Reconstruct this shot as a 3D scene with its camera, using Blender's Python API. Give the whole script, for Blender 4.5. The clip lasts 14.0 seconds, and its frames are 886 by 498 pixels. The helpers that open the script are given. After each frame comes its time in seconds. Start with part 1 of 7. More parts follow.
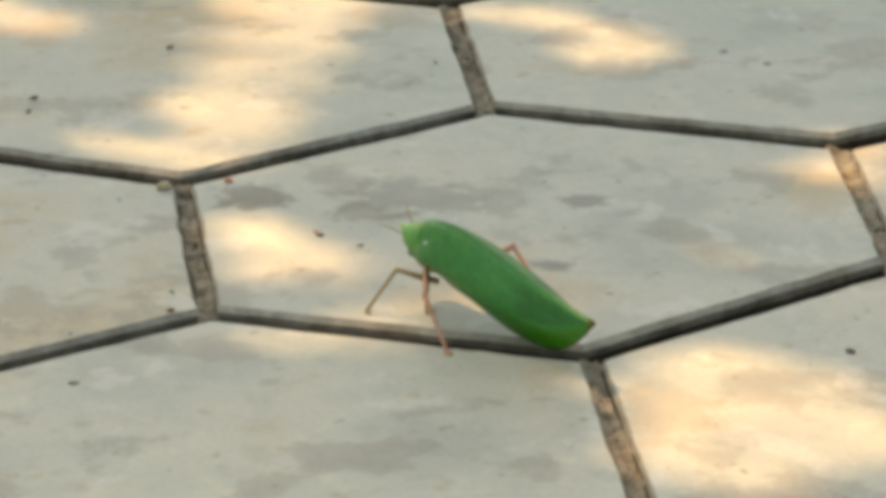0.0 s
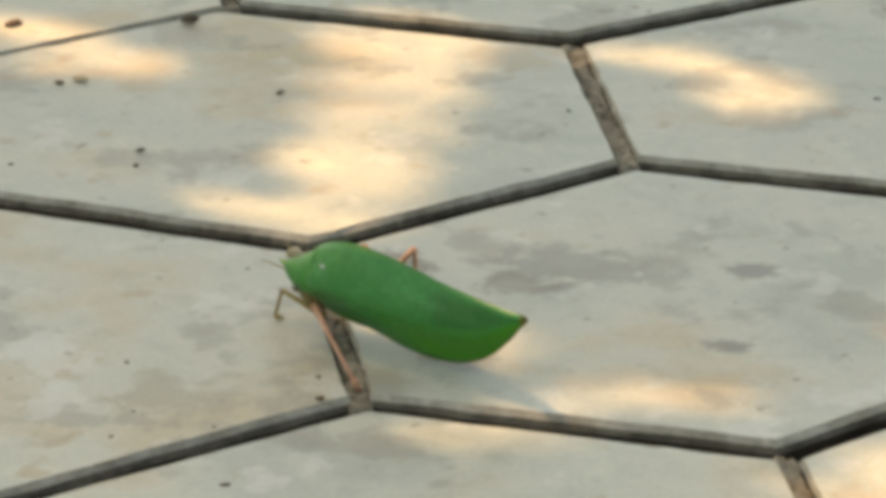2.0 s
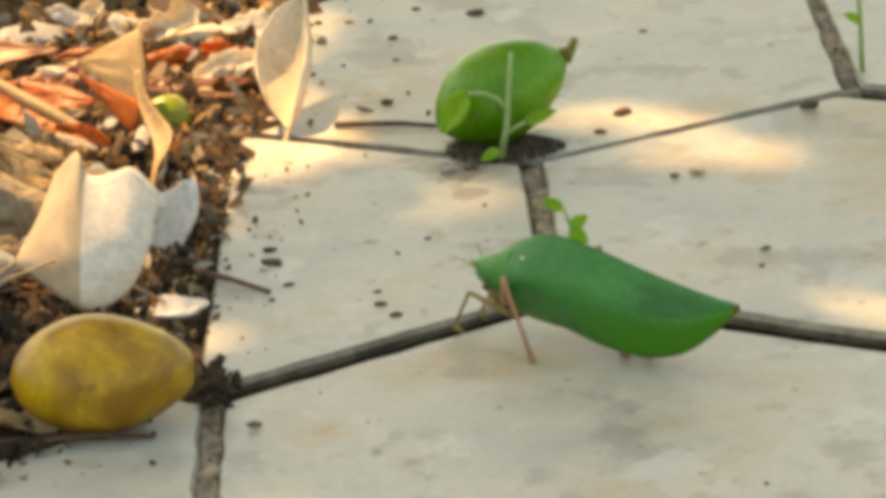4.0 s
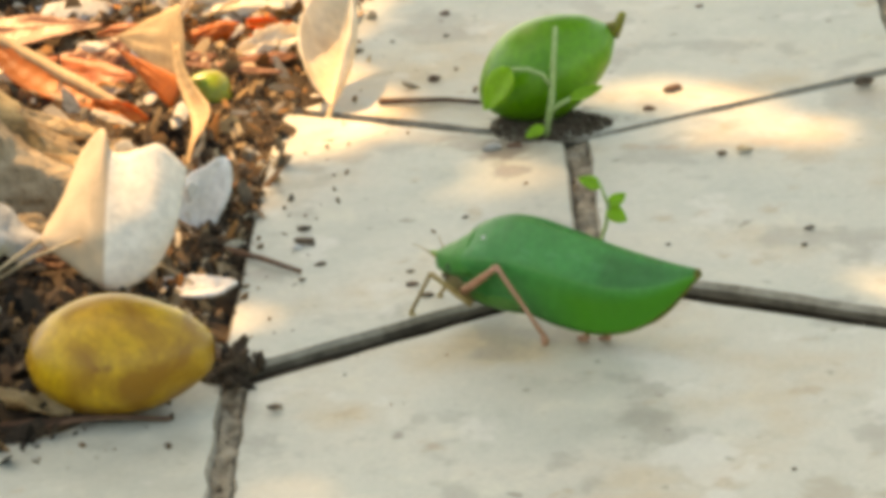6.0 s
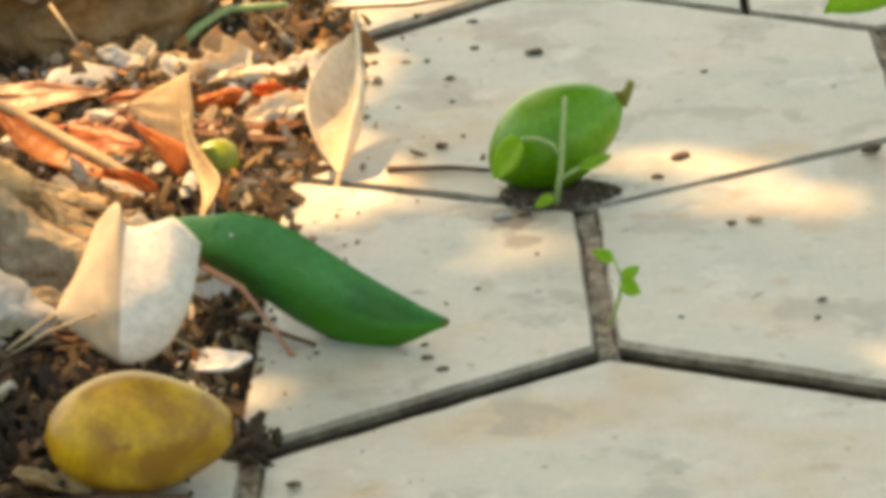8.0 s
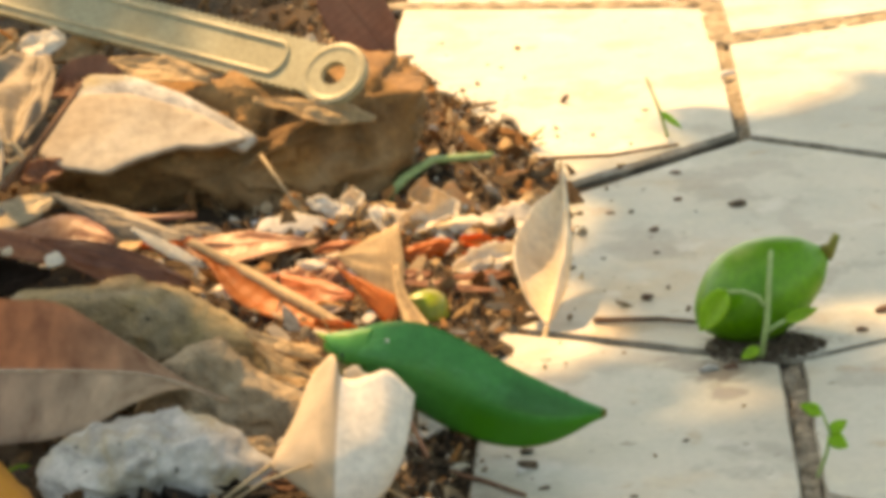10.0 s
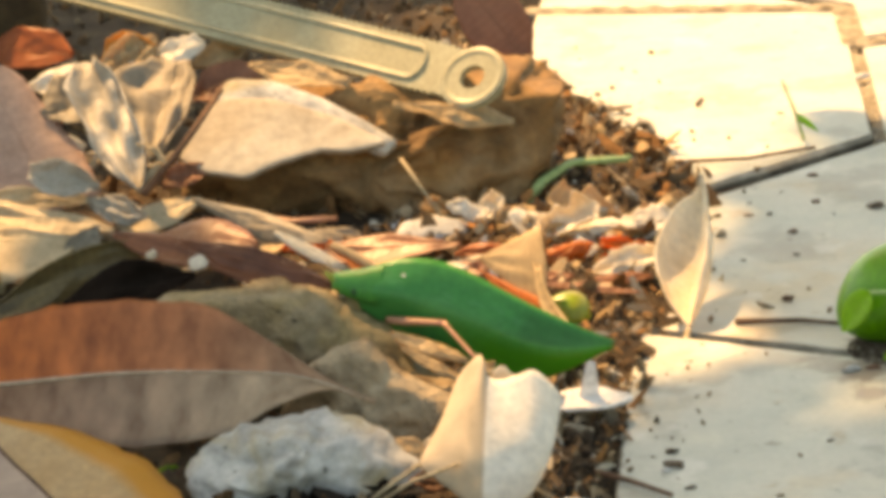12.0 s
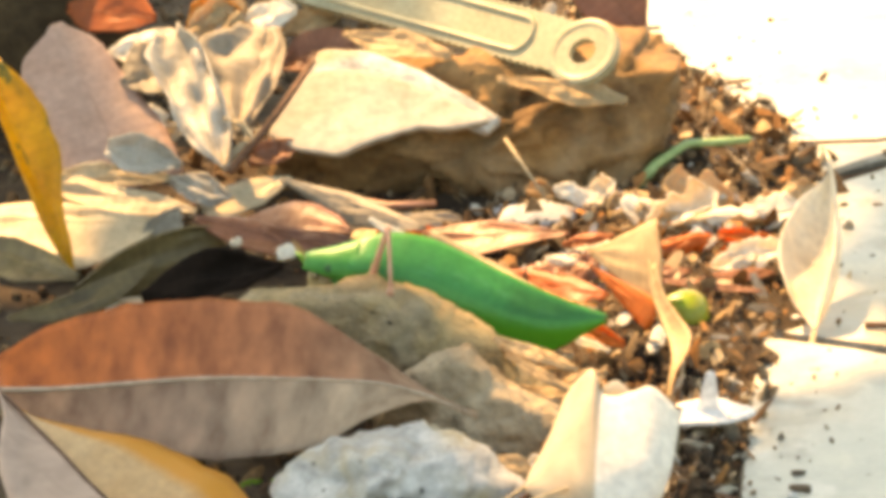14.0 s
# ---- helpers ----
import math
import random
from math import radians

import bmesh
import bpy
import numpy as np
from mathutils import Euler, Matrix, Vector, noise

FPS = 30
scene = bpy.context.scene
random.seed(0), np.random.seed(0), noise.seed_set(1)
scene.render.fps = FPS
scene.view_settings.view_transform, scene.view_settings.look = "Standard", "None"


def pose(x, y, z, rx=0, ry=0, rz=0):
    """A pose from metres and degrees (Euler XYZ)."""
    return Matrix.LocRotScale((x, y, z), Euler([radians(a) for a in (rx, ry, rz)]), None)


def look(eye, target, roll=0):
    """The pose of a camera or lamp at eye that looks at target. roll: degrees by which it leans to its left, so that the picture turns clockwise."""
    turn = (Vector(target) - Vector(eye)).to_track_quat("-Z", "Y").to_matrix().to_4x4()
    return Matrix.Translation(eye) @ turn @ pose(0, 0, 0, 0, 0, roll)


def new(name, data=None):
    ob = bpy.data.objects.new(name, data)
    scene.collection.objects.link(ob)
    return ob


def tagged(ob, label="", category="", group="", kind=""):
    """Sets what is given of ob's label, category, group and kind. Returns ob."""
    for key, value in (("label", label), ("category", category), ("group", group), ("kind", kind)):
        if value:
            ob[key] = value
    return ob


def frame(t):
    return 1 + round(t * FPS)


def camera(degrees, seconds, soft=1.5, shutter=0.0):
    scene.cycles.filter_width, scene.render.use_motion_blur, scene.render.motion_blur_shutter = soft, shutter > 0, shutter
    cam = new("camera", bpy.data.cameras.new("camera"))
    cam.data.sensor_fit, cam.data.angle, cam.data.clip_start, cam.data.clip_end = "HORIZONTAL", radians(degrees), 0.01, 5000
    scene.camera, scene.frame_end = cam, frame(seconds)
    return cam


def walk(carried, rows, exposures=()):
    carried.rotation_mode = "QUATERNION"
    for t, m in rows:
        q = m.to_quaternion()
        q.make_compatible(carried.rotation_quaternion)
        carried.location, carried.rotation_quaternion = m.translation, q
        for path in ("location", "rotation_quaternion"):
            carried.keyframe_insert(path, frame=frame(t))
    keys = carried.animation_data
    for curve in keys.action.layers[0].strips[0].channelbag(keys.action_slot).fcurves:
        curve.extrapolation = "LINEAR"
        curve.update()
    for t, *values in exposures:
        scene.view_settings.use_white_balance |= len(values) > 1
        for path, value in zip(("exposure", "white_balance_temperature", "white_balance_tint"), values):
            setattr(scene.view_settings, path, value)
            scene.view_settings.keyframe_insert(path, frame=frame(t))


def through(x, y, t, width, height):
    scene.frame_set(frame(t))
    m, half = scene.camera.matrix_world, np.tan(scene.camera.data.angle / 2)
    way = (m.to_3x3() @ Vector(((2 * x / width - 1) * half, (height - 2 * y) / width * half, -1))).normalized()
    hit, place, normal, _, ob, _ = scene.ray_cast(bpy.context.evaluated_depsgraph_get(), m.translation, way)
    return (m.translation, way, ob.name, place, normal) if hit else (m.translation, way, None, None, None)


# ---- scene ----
cam = camera(12, 14.0, soft=5.3)
PATH = [
    (0, (-0.13528, -1.07368, 0.37077), (0.05788, 0.80532, -0.28653), -0.760),
    (0.5, (-0.14405, -1.03453, 0.37826), (-0.0029, 0.84275, -0.29695), -1.734),
    (1, (-0.15314, -1.00687, 0.37222), (0.03967, 0.86311, -0.31042), -0.669),
    (1.5, (-0.16356, -0.98961, 0.37017), (0.0558, 0.87461, -0.32017), -0.517),
    (2, (-0.18138, -0.973, 0.36849), (0.04158, 0.89654, -0.30613), -0.383),
    (2.5, (-0.20149, -0.95688, 0.37692), (-0.01846, 0.91609, -0.30019), -0.385),
    (3, (-0.2006, -0.91251, 0.37087), (-0.0792, 0.97853, -0.26883), -2.526),
    (3.5, (-0.20183, -0.9031, 0.36256), (-0.17122, 0.99122, -0.27823), -3.145),
    (5.8, (-0.17654, -0.87393, 0.34491), (-0.27223, 1.0183, -0.29564), -3.787),
    (6, (-0.17441, -0.87478, 0.34528), (-0.27106, 1.01617, -0.29889), -3.921),
    (6.5, (-0.1715, -0.87235, 0.34571), (-0.24079, 1.01709, -0.30638), -3.854),
    (7, (-0.17316, -0.87178, 0.34807), (-0.21578, 1.01758, -0.30654), -3.425),
    (7.5, (-0.17868, -0.87277, 0.35357), (-0.21862, 1.01686, -0.30041), -3.286),
    (8, (-0.18593, -0.87283, 0.35793), (-0.26542, 1.02243, -0.27583), -3.855),
    (8.5, (-0.18923, -0.87737, 0.36798), (-0.31005, 1.0243, -0.23952), -4.472),
    (9, (-0.1921, -0.87666, 0.36719), (-0.33862, 1.0319, -0.21242), -4.278),
    (9.2, (-0.19273, -0.8838, 0.36948), (-0.343, 1.02632, -0.20398), -4.248),
    (11.3, (-0.19648, -0.88805, 0.3683), (-0.38273, 1.02144, -0.19664), -4.745),
    (11.5, (-0.19753, -0.88755, 0.36502), (-0.39173, 1.02267, -0.19474), -4.860),
    (12, (-0.20381, -0.89462, 0.36973), (-0.41249, 1.01361, -0.19162), -4.852),
    (12.5, (-0.20588, -0.89024, 0.37041), (-0.43216, 1.01445, -0.19611), -4.922),
    (13, (-0.2022, -0.86314, 0.36088), (-0.44295, 1.04023, -0.20414), -5.019),
    (13.5, (-0.20789, -0.83179, 0.35755), (-0.4714, 1.06907, -0.20575), -4.490),
    (14, (-0.21803, -0.80465, 0.36433), (-0.46871, 1.08813, -0.23113), -4.367),
]
EXPOSURES = [(0, 1.44, 9850, 1.5), (2, 1.51, 9950, 1.5), (3.5, 1.6, 11350, 2.5), (6, 1.92, 10450, 2.5), (8, 1.82, 10750, 2.5), (9, 1.75, 10650, 2.5), (11.3, 1.6, 10650, 2.5), (12.5, 1.9, 10450, 2.5), (13.5, 2.08, 10250, 2.5), (14, 2.36, 10150, 2.5)]
walk(cam, [(t, look(eye, target, roll)) for t, eye, target, roll in PATH], EXPOSURES)

# ---- world and sun ----
TO_SUN = Vector((-0.30, 0.50, 0.82)).normalized()
world = bpy.data.worlds.new("sky")
scene.world = world
world.use_nodes = True
sky = world.node_tree.nodes.new("ShaderNodeTexSky")
sky.sky_type, sky.sun_disc = "NISHITA", False
sky.sun_elevation = math.asin(TO_SUN.z)
sky.sun_rotation = math.atan2(TO_SUN.x, TO_SUN.y)
sky.air_density, sky.dust_density = 1.0, 2.5
world.node_tree.links.new(sky.outputs[0], world.node_tree.nodes["Background"].inputs[0])
world.node_tree.nodes["Background"].inputs[1].default_value = 0.13
sun = new("sun", bpy.data.lights.new("sun", "SUN"))
sun.data.energy, sun.data.angle, sun.data.color = 3.6, radians(0.9), (1.0, 0.672, 0.43)
sun.matrix_basis = look(TO_SUN * 5, (0, 0, 0))


# ---- materials ----
def ramp_of(nt, fac, stops):
    r = nt.nodes.new("ShaderNodeValToRGB")
    while len(r.color_ramp.elements) < len(stops):
        r.color_ramp.elements.new(0.5)
    for e, (p, c) in zip(r.color_ramp.elements, stops):
        e.position, e.color = p, (*c, 1)
    nt.links.new(fac, r.inputs[0])
    return r.outputs[0]


def noise_of(nt, vec, scale, detail=4.0, rough=0.55, distort=0.0):
    n = nt.nodes.new("ShaderNodeTexNoise")
    n.inputs["Scale"].default_value, n.inputs["Detail"].default_value = scale, detail
    n.inputs["Roughness"].default_value, n.inputs["Distortion"].default_value = rough, distort
    nt.links.new(vec, n.inputs["Vector"])
    return n.outputs["Fac"]


def mix_of(nt, fac, a, b, how="MIX"):
    m = nt.nodes.new("ShaderNodeMix")
    m.data_type, m.blend_type = "RGBA", how
    for value, slot in ((fac, 0), (a, 6), (b, 7)):
        if isinstance(value, (int, float)):
            m.inputs[slot].default_value = value
        elif isinstance(value, tuple):
            m.inputs[slot].default_value = (*value, 1)
        else:
            nt.links.new(value, m.inputs[slot])
    return m.outputs[2]


def base_material(name, rough=0.6, specular=0.4):
    m = bpy.data.materials.new(name)
    m.use_nodes = True
    nt = m.node_tree
    b = nt.nodes["Principled BSDF"]
    b.inputs["Roughness"].default_value = rough
    b.inputs["Specular IOR Level"].default_value = specular
    tc = nt.nodes.new("ShaderNodeTexCoord")
    info = nt.nodes.new("ShaderNodeObjectInfo")
    shift = nt.nodes.new("ShaderNodeVectorMath")
    shift.operation = "MULTIPLY_ADD"
    shift.inputs[1].default_value = (37.0, 17.0, 53.0)
    nt.links.new(info.outputs["Random"], shift.inputs[0])
    nt.links.new(tc.outputs["Object"], shift.inputs[2])
    return m, nt, b, shift.outputs[0], info.outputs["Random"]


def bump_to(nt, b, height, strength, distance):
    n = nt.nodes.new("ShaderNodeBump")
    n.inputs["Strength"].default_value, n.inputs["Distance"].default_value = strength, distance
    nt.links.new(height, n.inputs["Height"])
    nt.links.new(n.outputs[0], b.inputs["Normal"])


def mottled(name, light, dark, scale=60, rough=0.65, specular=0.3, fine=600, bump=0.3, depth=0.0006, spots=None, stain=None, through=0.0):
    """A natural surface: two tones at a broad scale, fine grain, optional dark spots and a stain tone."""
    m, nt, b, vec, rnd = base_material(name, rough, specular)
    broad, grain = noise_of(nt, vec, scale, 5, 0.6, 0.4), noise_of(nt, vec, fine, 3, 0.6)
    col = ramp_of(nt, broad, [(0.32, dark), (0.68, light)])
    if stain:
        col = mix_of(nt, ramp_of(nt, noise_of(nt, vec, scale * 0.45, 3, 0.6, 0.8), [(0.5, (0, 0, 0)), (0.72, (1, 1, 1))]), col, stain)
    g = ramp_of(nt, grain, [(0.25, (0.72, 0.72, 0.72)), (0.75, (1.12, 1.12, 1.12))])
    col = mix_of(nt, 1.0, col, g, "MULTIPLY")
    if spots:
        col = mix_of(nt, ramp_of(nt, noise_of(nt, vec, scale * 4, 2, 0.5), [(0.69, (0, 0, 0)), (0.75, (1, 1, 1))]), col, spots)
    nt.links.new(col, b.inputs["Base Color"])
    if through:
        b.inputs["Subsurface Weight"].default_value = through
        b.inputs["Subsurface Radius"].default_value = (0.004, 0.0025, 0.001)
    bump_to(nt, b, mix_of(nt, 0.5, broad, grain), bump, depth)
    return m


# stains and one painted fruit shadow on single pavers: place, half sizes, colour, strength
STAINS_AND_SHADOW = [
    (-0.073, 0.038, 0.0134, 0.0120, (0.2, 0.175, 0.14), 0.85),
    (-0.029, 0.030, 0.0234, 0.0201, (0.25, 0.235, 0.205), 0.75),
    (-0.045, 0.020, 0.0109, 0.0098, (0.2, 0.175, 0.14), 0.6),
    (0.018, 0.022, 0.0075, 0.0065, (0.2, 0.19, 0.165), 0.8),
    (0.002, -0.030, 0.0064, 0.0055, (0.22, 0.2, 0.17), 0.8),
    (-0.214, 0.219, 0.0097, 0.0124, (0.17, 0.14, 0.11), 0.8),
    (-0.211, 0.201, 0.0055, 0.0060, (0.24, 0.23, 0.21), 0.7),
    (-0.017, 0.215, 0.0162, 0.0198, (0.4, 0.3, 0.19), 0.5),
    (-0.220, 0.226, 0.0096, 0.0125, (0.18, 0.155, 0.125), 0.6),
    (-0.211, 0.200, 0.0059, 0.0069, (0.25, 0.24, 0.22), 0.7),
    (-0.136, -0.043, 0.0177, 0.0175, (0.3, 0.25, 0.18), 0.6),
    (0.014, -0.140, 0.0149, 0.0228, (0.42, 0.31, 0.2), 0.45),
    # dirt and shadow coloured in beneath the green fruit
    (-0.200, 0.245, 0.0215, 0.0140, (0.11, 0.085, 0.065), 0.8),
    (0.002, -0.031, 0.0058, 0.0050, (0.2, 0.185, 0.16), 0.7),
    (-0.132, 0.213, 0.0132, 0.0170, (0.4, 0.3, 0.19), 0.5),
]


def concrete():
    m, nt, b, vec, rnd = base_material("paver_concrete", 0.5, 0.35)
    stretch = nt.nodes.new("ShaderNodeMapping")
    stretch.inputs["Scale"].default_value = (1.0, 0.85, 1.0)
    nt.links.new(vec, stretch.inputs["Vector"])
    streak = stretch.outputs[0]
    broad = noise_of(nt, vec, 15, 5, 0.55)
    mid = noise_of(nt, streak, 70, 4, 0.62)
    fine = noise_of(nt, vec, 700, 3, 0.7)
    col = ramp_of(nt, broad, [(0.30, (0.34, 0.345, 0.30)), (0.44, (0.42, 0.42, 0.36)), (0.57, (0.46, 0.44, 0.37)), (0.70, (0.44, 0.355, 0.24))])
    col = mix_of(nt, 1.0, col, ramp_of(nt, mid, [(0.32, (0.84, 0.84, 0.83)), (0.46, (0.98, 0.98, 0.98)), (0.56, (1.0, 1.0, 1.0)), (0.70, (1.14, 1.13, 1.10))]), "MULTIPLY")
    blot = noise_of(nt, streak, 30, 4, 0.58)
    col = mix_of(nt, ramp_of(nt, blot, [(0.555, (0, 0, 0)), (0.60, (0.42, 0.42, 0.42)), (0.70, (0.62, 0.62, 0.62))]), col, (0.235, 0.215, 0.18))
    pale = noise_of(nt, streak, 44, 4, 0.6)
    col = mix_of(nt, ramp_of(nt, pale, [(0.60, (0, 0, 0)), (0.66, (0.5, 0.5, 0.5))]), col, (0.56, 0.545, 0.49))
    rust = noise_of(nt, streak, 62, 3, 0.6)
    col = mix_of(nt, ramp_of(nt, rust, [(0.64, (0, 0, 0)), (0.72, (0.55, 0.55, 0.55))]), col, (0.34, 0.24, 0.14))
    pit = noise_of(nt, streak, 150, 2, 0.5)
    col = mix_of(nt, ramp_of(nt, pit, [(0.70, (0, 0, 0)), (0.75, (0.6, 0.6, 0.6))]), col, (0.16, 0.13, 0.095))
    geo = nt.nodes.new("ShaderNodeNewGeometry")
    sep = nt.nodes.new("ShaderNodeSeparateXYZ")
    nt.links.new(geo.outputs["Position"], sep.inputs[0])
    edge = noise_of(nt, geo.outputs["Position"], 75, 5, 0.65, 0.5)

    def sums(how, a, c):
        n = nt.nodes.new("ShaderNodeMath")
        n.operation = how
        for k, value in enumerate((a, c)):
            if isinstance(value, (int, float)):
                n.inputs[k].default_value = value
            else:
                nt.links.new(value, n.inputs[k])
        return n.outputs[0]

    for x, y, rx, ry, tone, strength in STAINS_AND_SHADOW:
        dx = sums("DIVIDE", sums("SUBTRACT", sep.outputs["X"], x), rx)
        dy = sums("DIVIDE", sums("SUBTRACT", sep.outputs["Y"], y), ry)
        away = sums("SQRT", sums("ADD", sums("MULTIPLY", dx, dx), sums("MULTIPLY", dy, dy)), 0.0)
        ragged = sums("ADD", away, sums("MULTIPLY", sums("SUBTRACT", edge, 0.5), 3.2))
        col = mix_of(nt, ramp_of(nt, ragged, [(0.55, (strength,) * 3), (0.98, (0, 0, 0))]), col, tone)
    col = mix_of(nt, 1.0, col, ramp_of(nt, fine, [(0.3, (0.90, 0.90, 0.90)), (0.7, (1.06, 1.06, 1.06))]), "MULTIPLY")
    nt.links.new(col, b.inputs["Base Color"])
    rg = ramp_of(nt, mid, [(0.3, (0.42, 0.42, 0.42)), (0.7, (0.62, 0.62, 0.62))])
    nt.links.new(rg, b.inputs["Roughness"])
    bump_to(nt, b, mix_of(nt, 0.3, mid, fine), 0.3, 0.0008)
    return m


def crumbly(name, tones, rough=0.9):
    """Loose grains of several tones, one for each grain."""
    m, nt, b, vec, rnd = base_material(name, rough, 0.2)
    geo = nt.nodes.new("ShaderNodeNewGeometry")
    stops = [(i / max(1, len(tones) - 1), t) for i, t in enumerate(tones)]
    col = ramp_of(nt, geo.outputs["Random Per Island"], stops)
    col = mix_of(nt, 1.0, col, ramp_of(nt, noise_of(nt, vec, 700, 3), [(0.3, (0.6, 0.6, 0.6)), (0.7, (1.15, 1.15, 1.15))]), "MULTIPLY")
    nt.links.new(col, b.inputs["Base Color"])
    bump_to(nt, b, noise_of(nt, vec, 900, 3), 0.4, 0.0005)
    return m


def leafy(name, light, dark, veins=0.75, rough=0.5, glow=(0.5, 0.3, 0.1), through=0.35, spots=None, other=None, rim=None):
    """A leaf blade in its own space (x along the midrib): side veins, blotches, light that shines through."""
    m, nt, b, vec, rnd = base_material(name, rough, 0.35)
    tc = nt.nodes.new("ShaderNodeTexCoord")
    uv = tc.outputs["UV"]
    wave = nt.nodes.new("ShaderNodeTexWave")
    wave.inputs["Scale"].default_value, wave.inputs["Distortion"].default_value = 4.5, 1.2
    wave.inputs["Detail"].default_value = 2
    nt.links.new(uv, wave.inputs["Vector"])
    col = ramp_of(nt, noise_of(nt, vec, 45, 5, 0.6, 0.5), [(0.33, dark), (0.66, light)])
    col = mix_of(nt, 1.0, col, ramp_of(nt, noise_of(nt, vec, 500, 3), [(0.3, (0.85, 0.85, 0.85)), (0.7, (1.08, 1.08, 1.08))]), "MULTIPLY")
    v = ramp_of(nt, wave.outputs["Fac"], [(0.75, (1, 1, 1)), (0.97, (veins, veins, veins))])
    col = mix_of(nt, 0.6, col, mix_of(nt, 1.0, col, v, "MULTIPLY"))
    if other:
        sep = nt.nodes.new("ShaderNodeSeparateXYZ")
        nt.links.new(uv, sep.inputs[0])
        half = mix_of(nt, 1.0, ramp_of(nt, noise_of(nt, vec, 70, 5, 0.6, 0.5), [(0.3, (0.7, 0.7, 0.7)), (0.7, (1.15, 1.15, 1.15))]), other, "MULTIPLY")
        col = mix_of(nt, ramp_of(nt, sep.outputs["Y"], [(0.49, (1, 1, 1)), (0.51, (0, 0, 0))]), col, mix_of(nt, 0.5, half, mix_of(nt, 1.0, half, v, "MULTIPLY")))
    if rim:
        col = mix_of(nt, ramp_of(nt, sep.outputs["Y"], [(0.78, (0, 0, 0)), (0.86, (1, 1, 1))]), col, rim)
    if spots:
        col = mix_of(nt, ramp_of(nt, noise_of(nt, vec, 110, 3, 0.6), [(0.60, (0, 0, 0)), (0.68, (1, 1, 1))]), col, spots)
    nt.links.new(col, b.inputs["Base Color"])
    bump_to(nt, b, wave.outputs["Fac"], 0.15, 0.0004)
    tr = nt.nodes.new("ShaderNodeBsdfTranslucent")
    nt.links.new(mix_of(nt, 1.0, col, glow, "MULTIPLY"), tr.inputs["Color"])
    mixed = nt.nodes.new("ShaderNodeMixShader")
    mixed.inputs[0].default_value = through
    nt.links.new(b.outputs[0], mixed.inputs[1])
    nt.links.new(tr.outputs[0], mixed.inputs[2])
    nt.links.new(mixed.outputs[0], nt.nodes["Material Output"].inputs["Surface"])
    return m


def wing_green():
    """Leaf-green wing: bluish above the long vein, yellower below it, a dusky patch near the tail and a brownish rear margin."""
    m = leafy("wing_green", (0.056, 0.31, 0.078), (0.034, 0.22, 0.052), 0.97, 0.34, (1.0, 1.15, 0.45), 0.28)
    nt = m.node_tree
    b = nt.nodes["Principled BSDF"]
    old = b.inputs["Base Color"].links[0].from_socket
    tc = nt.nodes.new("ShaderNodeTexCoord")
    sep = nt.nodes.new("ShaderNodeSeparateXYZ")
    nt.links.new(tc.outputs["UV"], sep.inputs[0])
    wob = noise_of(nt, tc.outputs["UV"], 5, 3)
    low = nt.nodes.new("ShaderNodeMath")
    low.operation = "MULTIPLY_ADD"
    low.inputs[1].default_value = 0.06
    nt.links.new(wob, low.inputs[0])
    nt.links.new(sep.outputs["Y"], low.inputs[2])
    down, back = low.outputs[0], sep.outputs["X"]
    on, off, half = (1, 1, 1), (0, 0, 0), (0.5, 0.5, 0.5)
    both = lambda a, c: mix_of(nt, 1.0, a, c, "MULTIPLY")
    col = mix_of(nt, both(ramp_of(nt, down, [(0.42, off), (0.66, on)]), ramp_of(nt, back, [(0.30, off), (0.52, on)])), old, (0.052, 0.285, 0.020))
    pale = noise_of(nt, tc.outputs["UV"], 11, 2)
    col = mix_of(nt, both(ramp_of(nt, pale, [(0.54, off), (0.62, half)]), ramp_of(nt, down, [(0.16, off), (0.24, on), (0.40, on), (0.46, off)])), col, (0.085, 0.34, 0.12))
    dusk = both(ramp_of(nt, back, [(0.60, off), (0.64, on), (0.80, on), (0.94, half)]), ramp_of(nt, down, [(0.10, off), (0.17, on), (0.43, on), (0.48, off)]))
    col = mix_of(nt, both(dusk, (0.55, 0.55, 0.55)), col, (0.022, 0.115, 0.026))
    col = mix_of(nt, ramp_of(nt, down, [(0.452, off), (0.462, half), (0.472, off)]), col, (0.11, 0.37, 0.09))
    rear = both(ramp_of(nt, sep.outputs["Y"], [(0.955, off), (0.985, on)]), ramp_of(nt, back, [(0.50, off), (0.75, on)]))
    col = mix_of(nt, rear, col, (0.20, 0.16, 0.030))
    col = mix_of(nt, ramp_of(nt, back, [(0.982, off), (0.997, on)]), col, (0.20, 0.15, 0.030))
    nt.links.new(col, b.inputs["Base Color"])
    return m


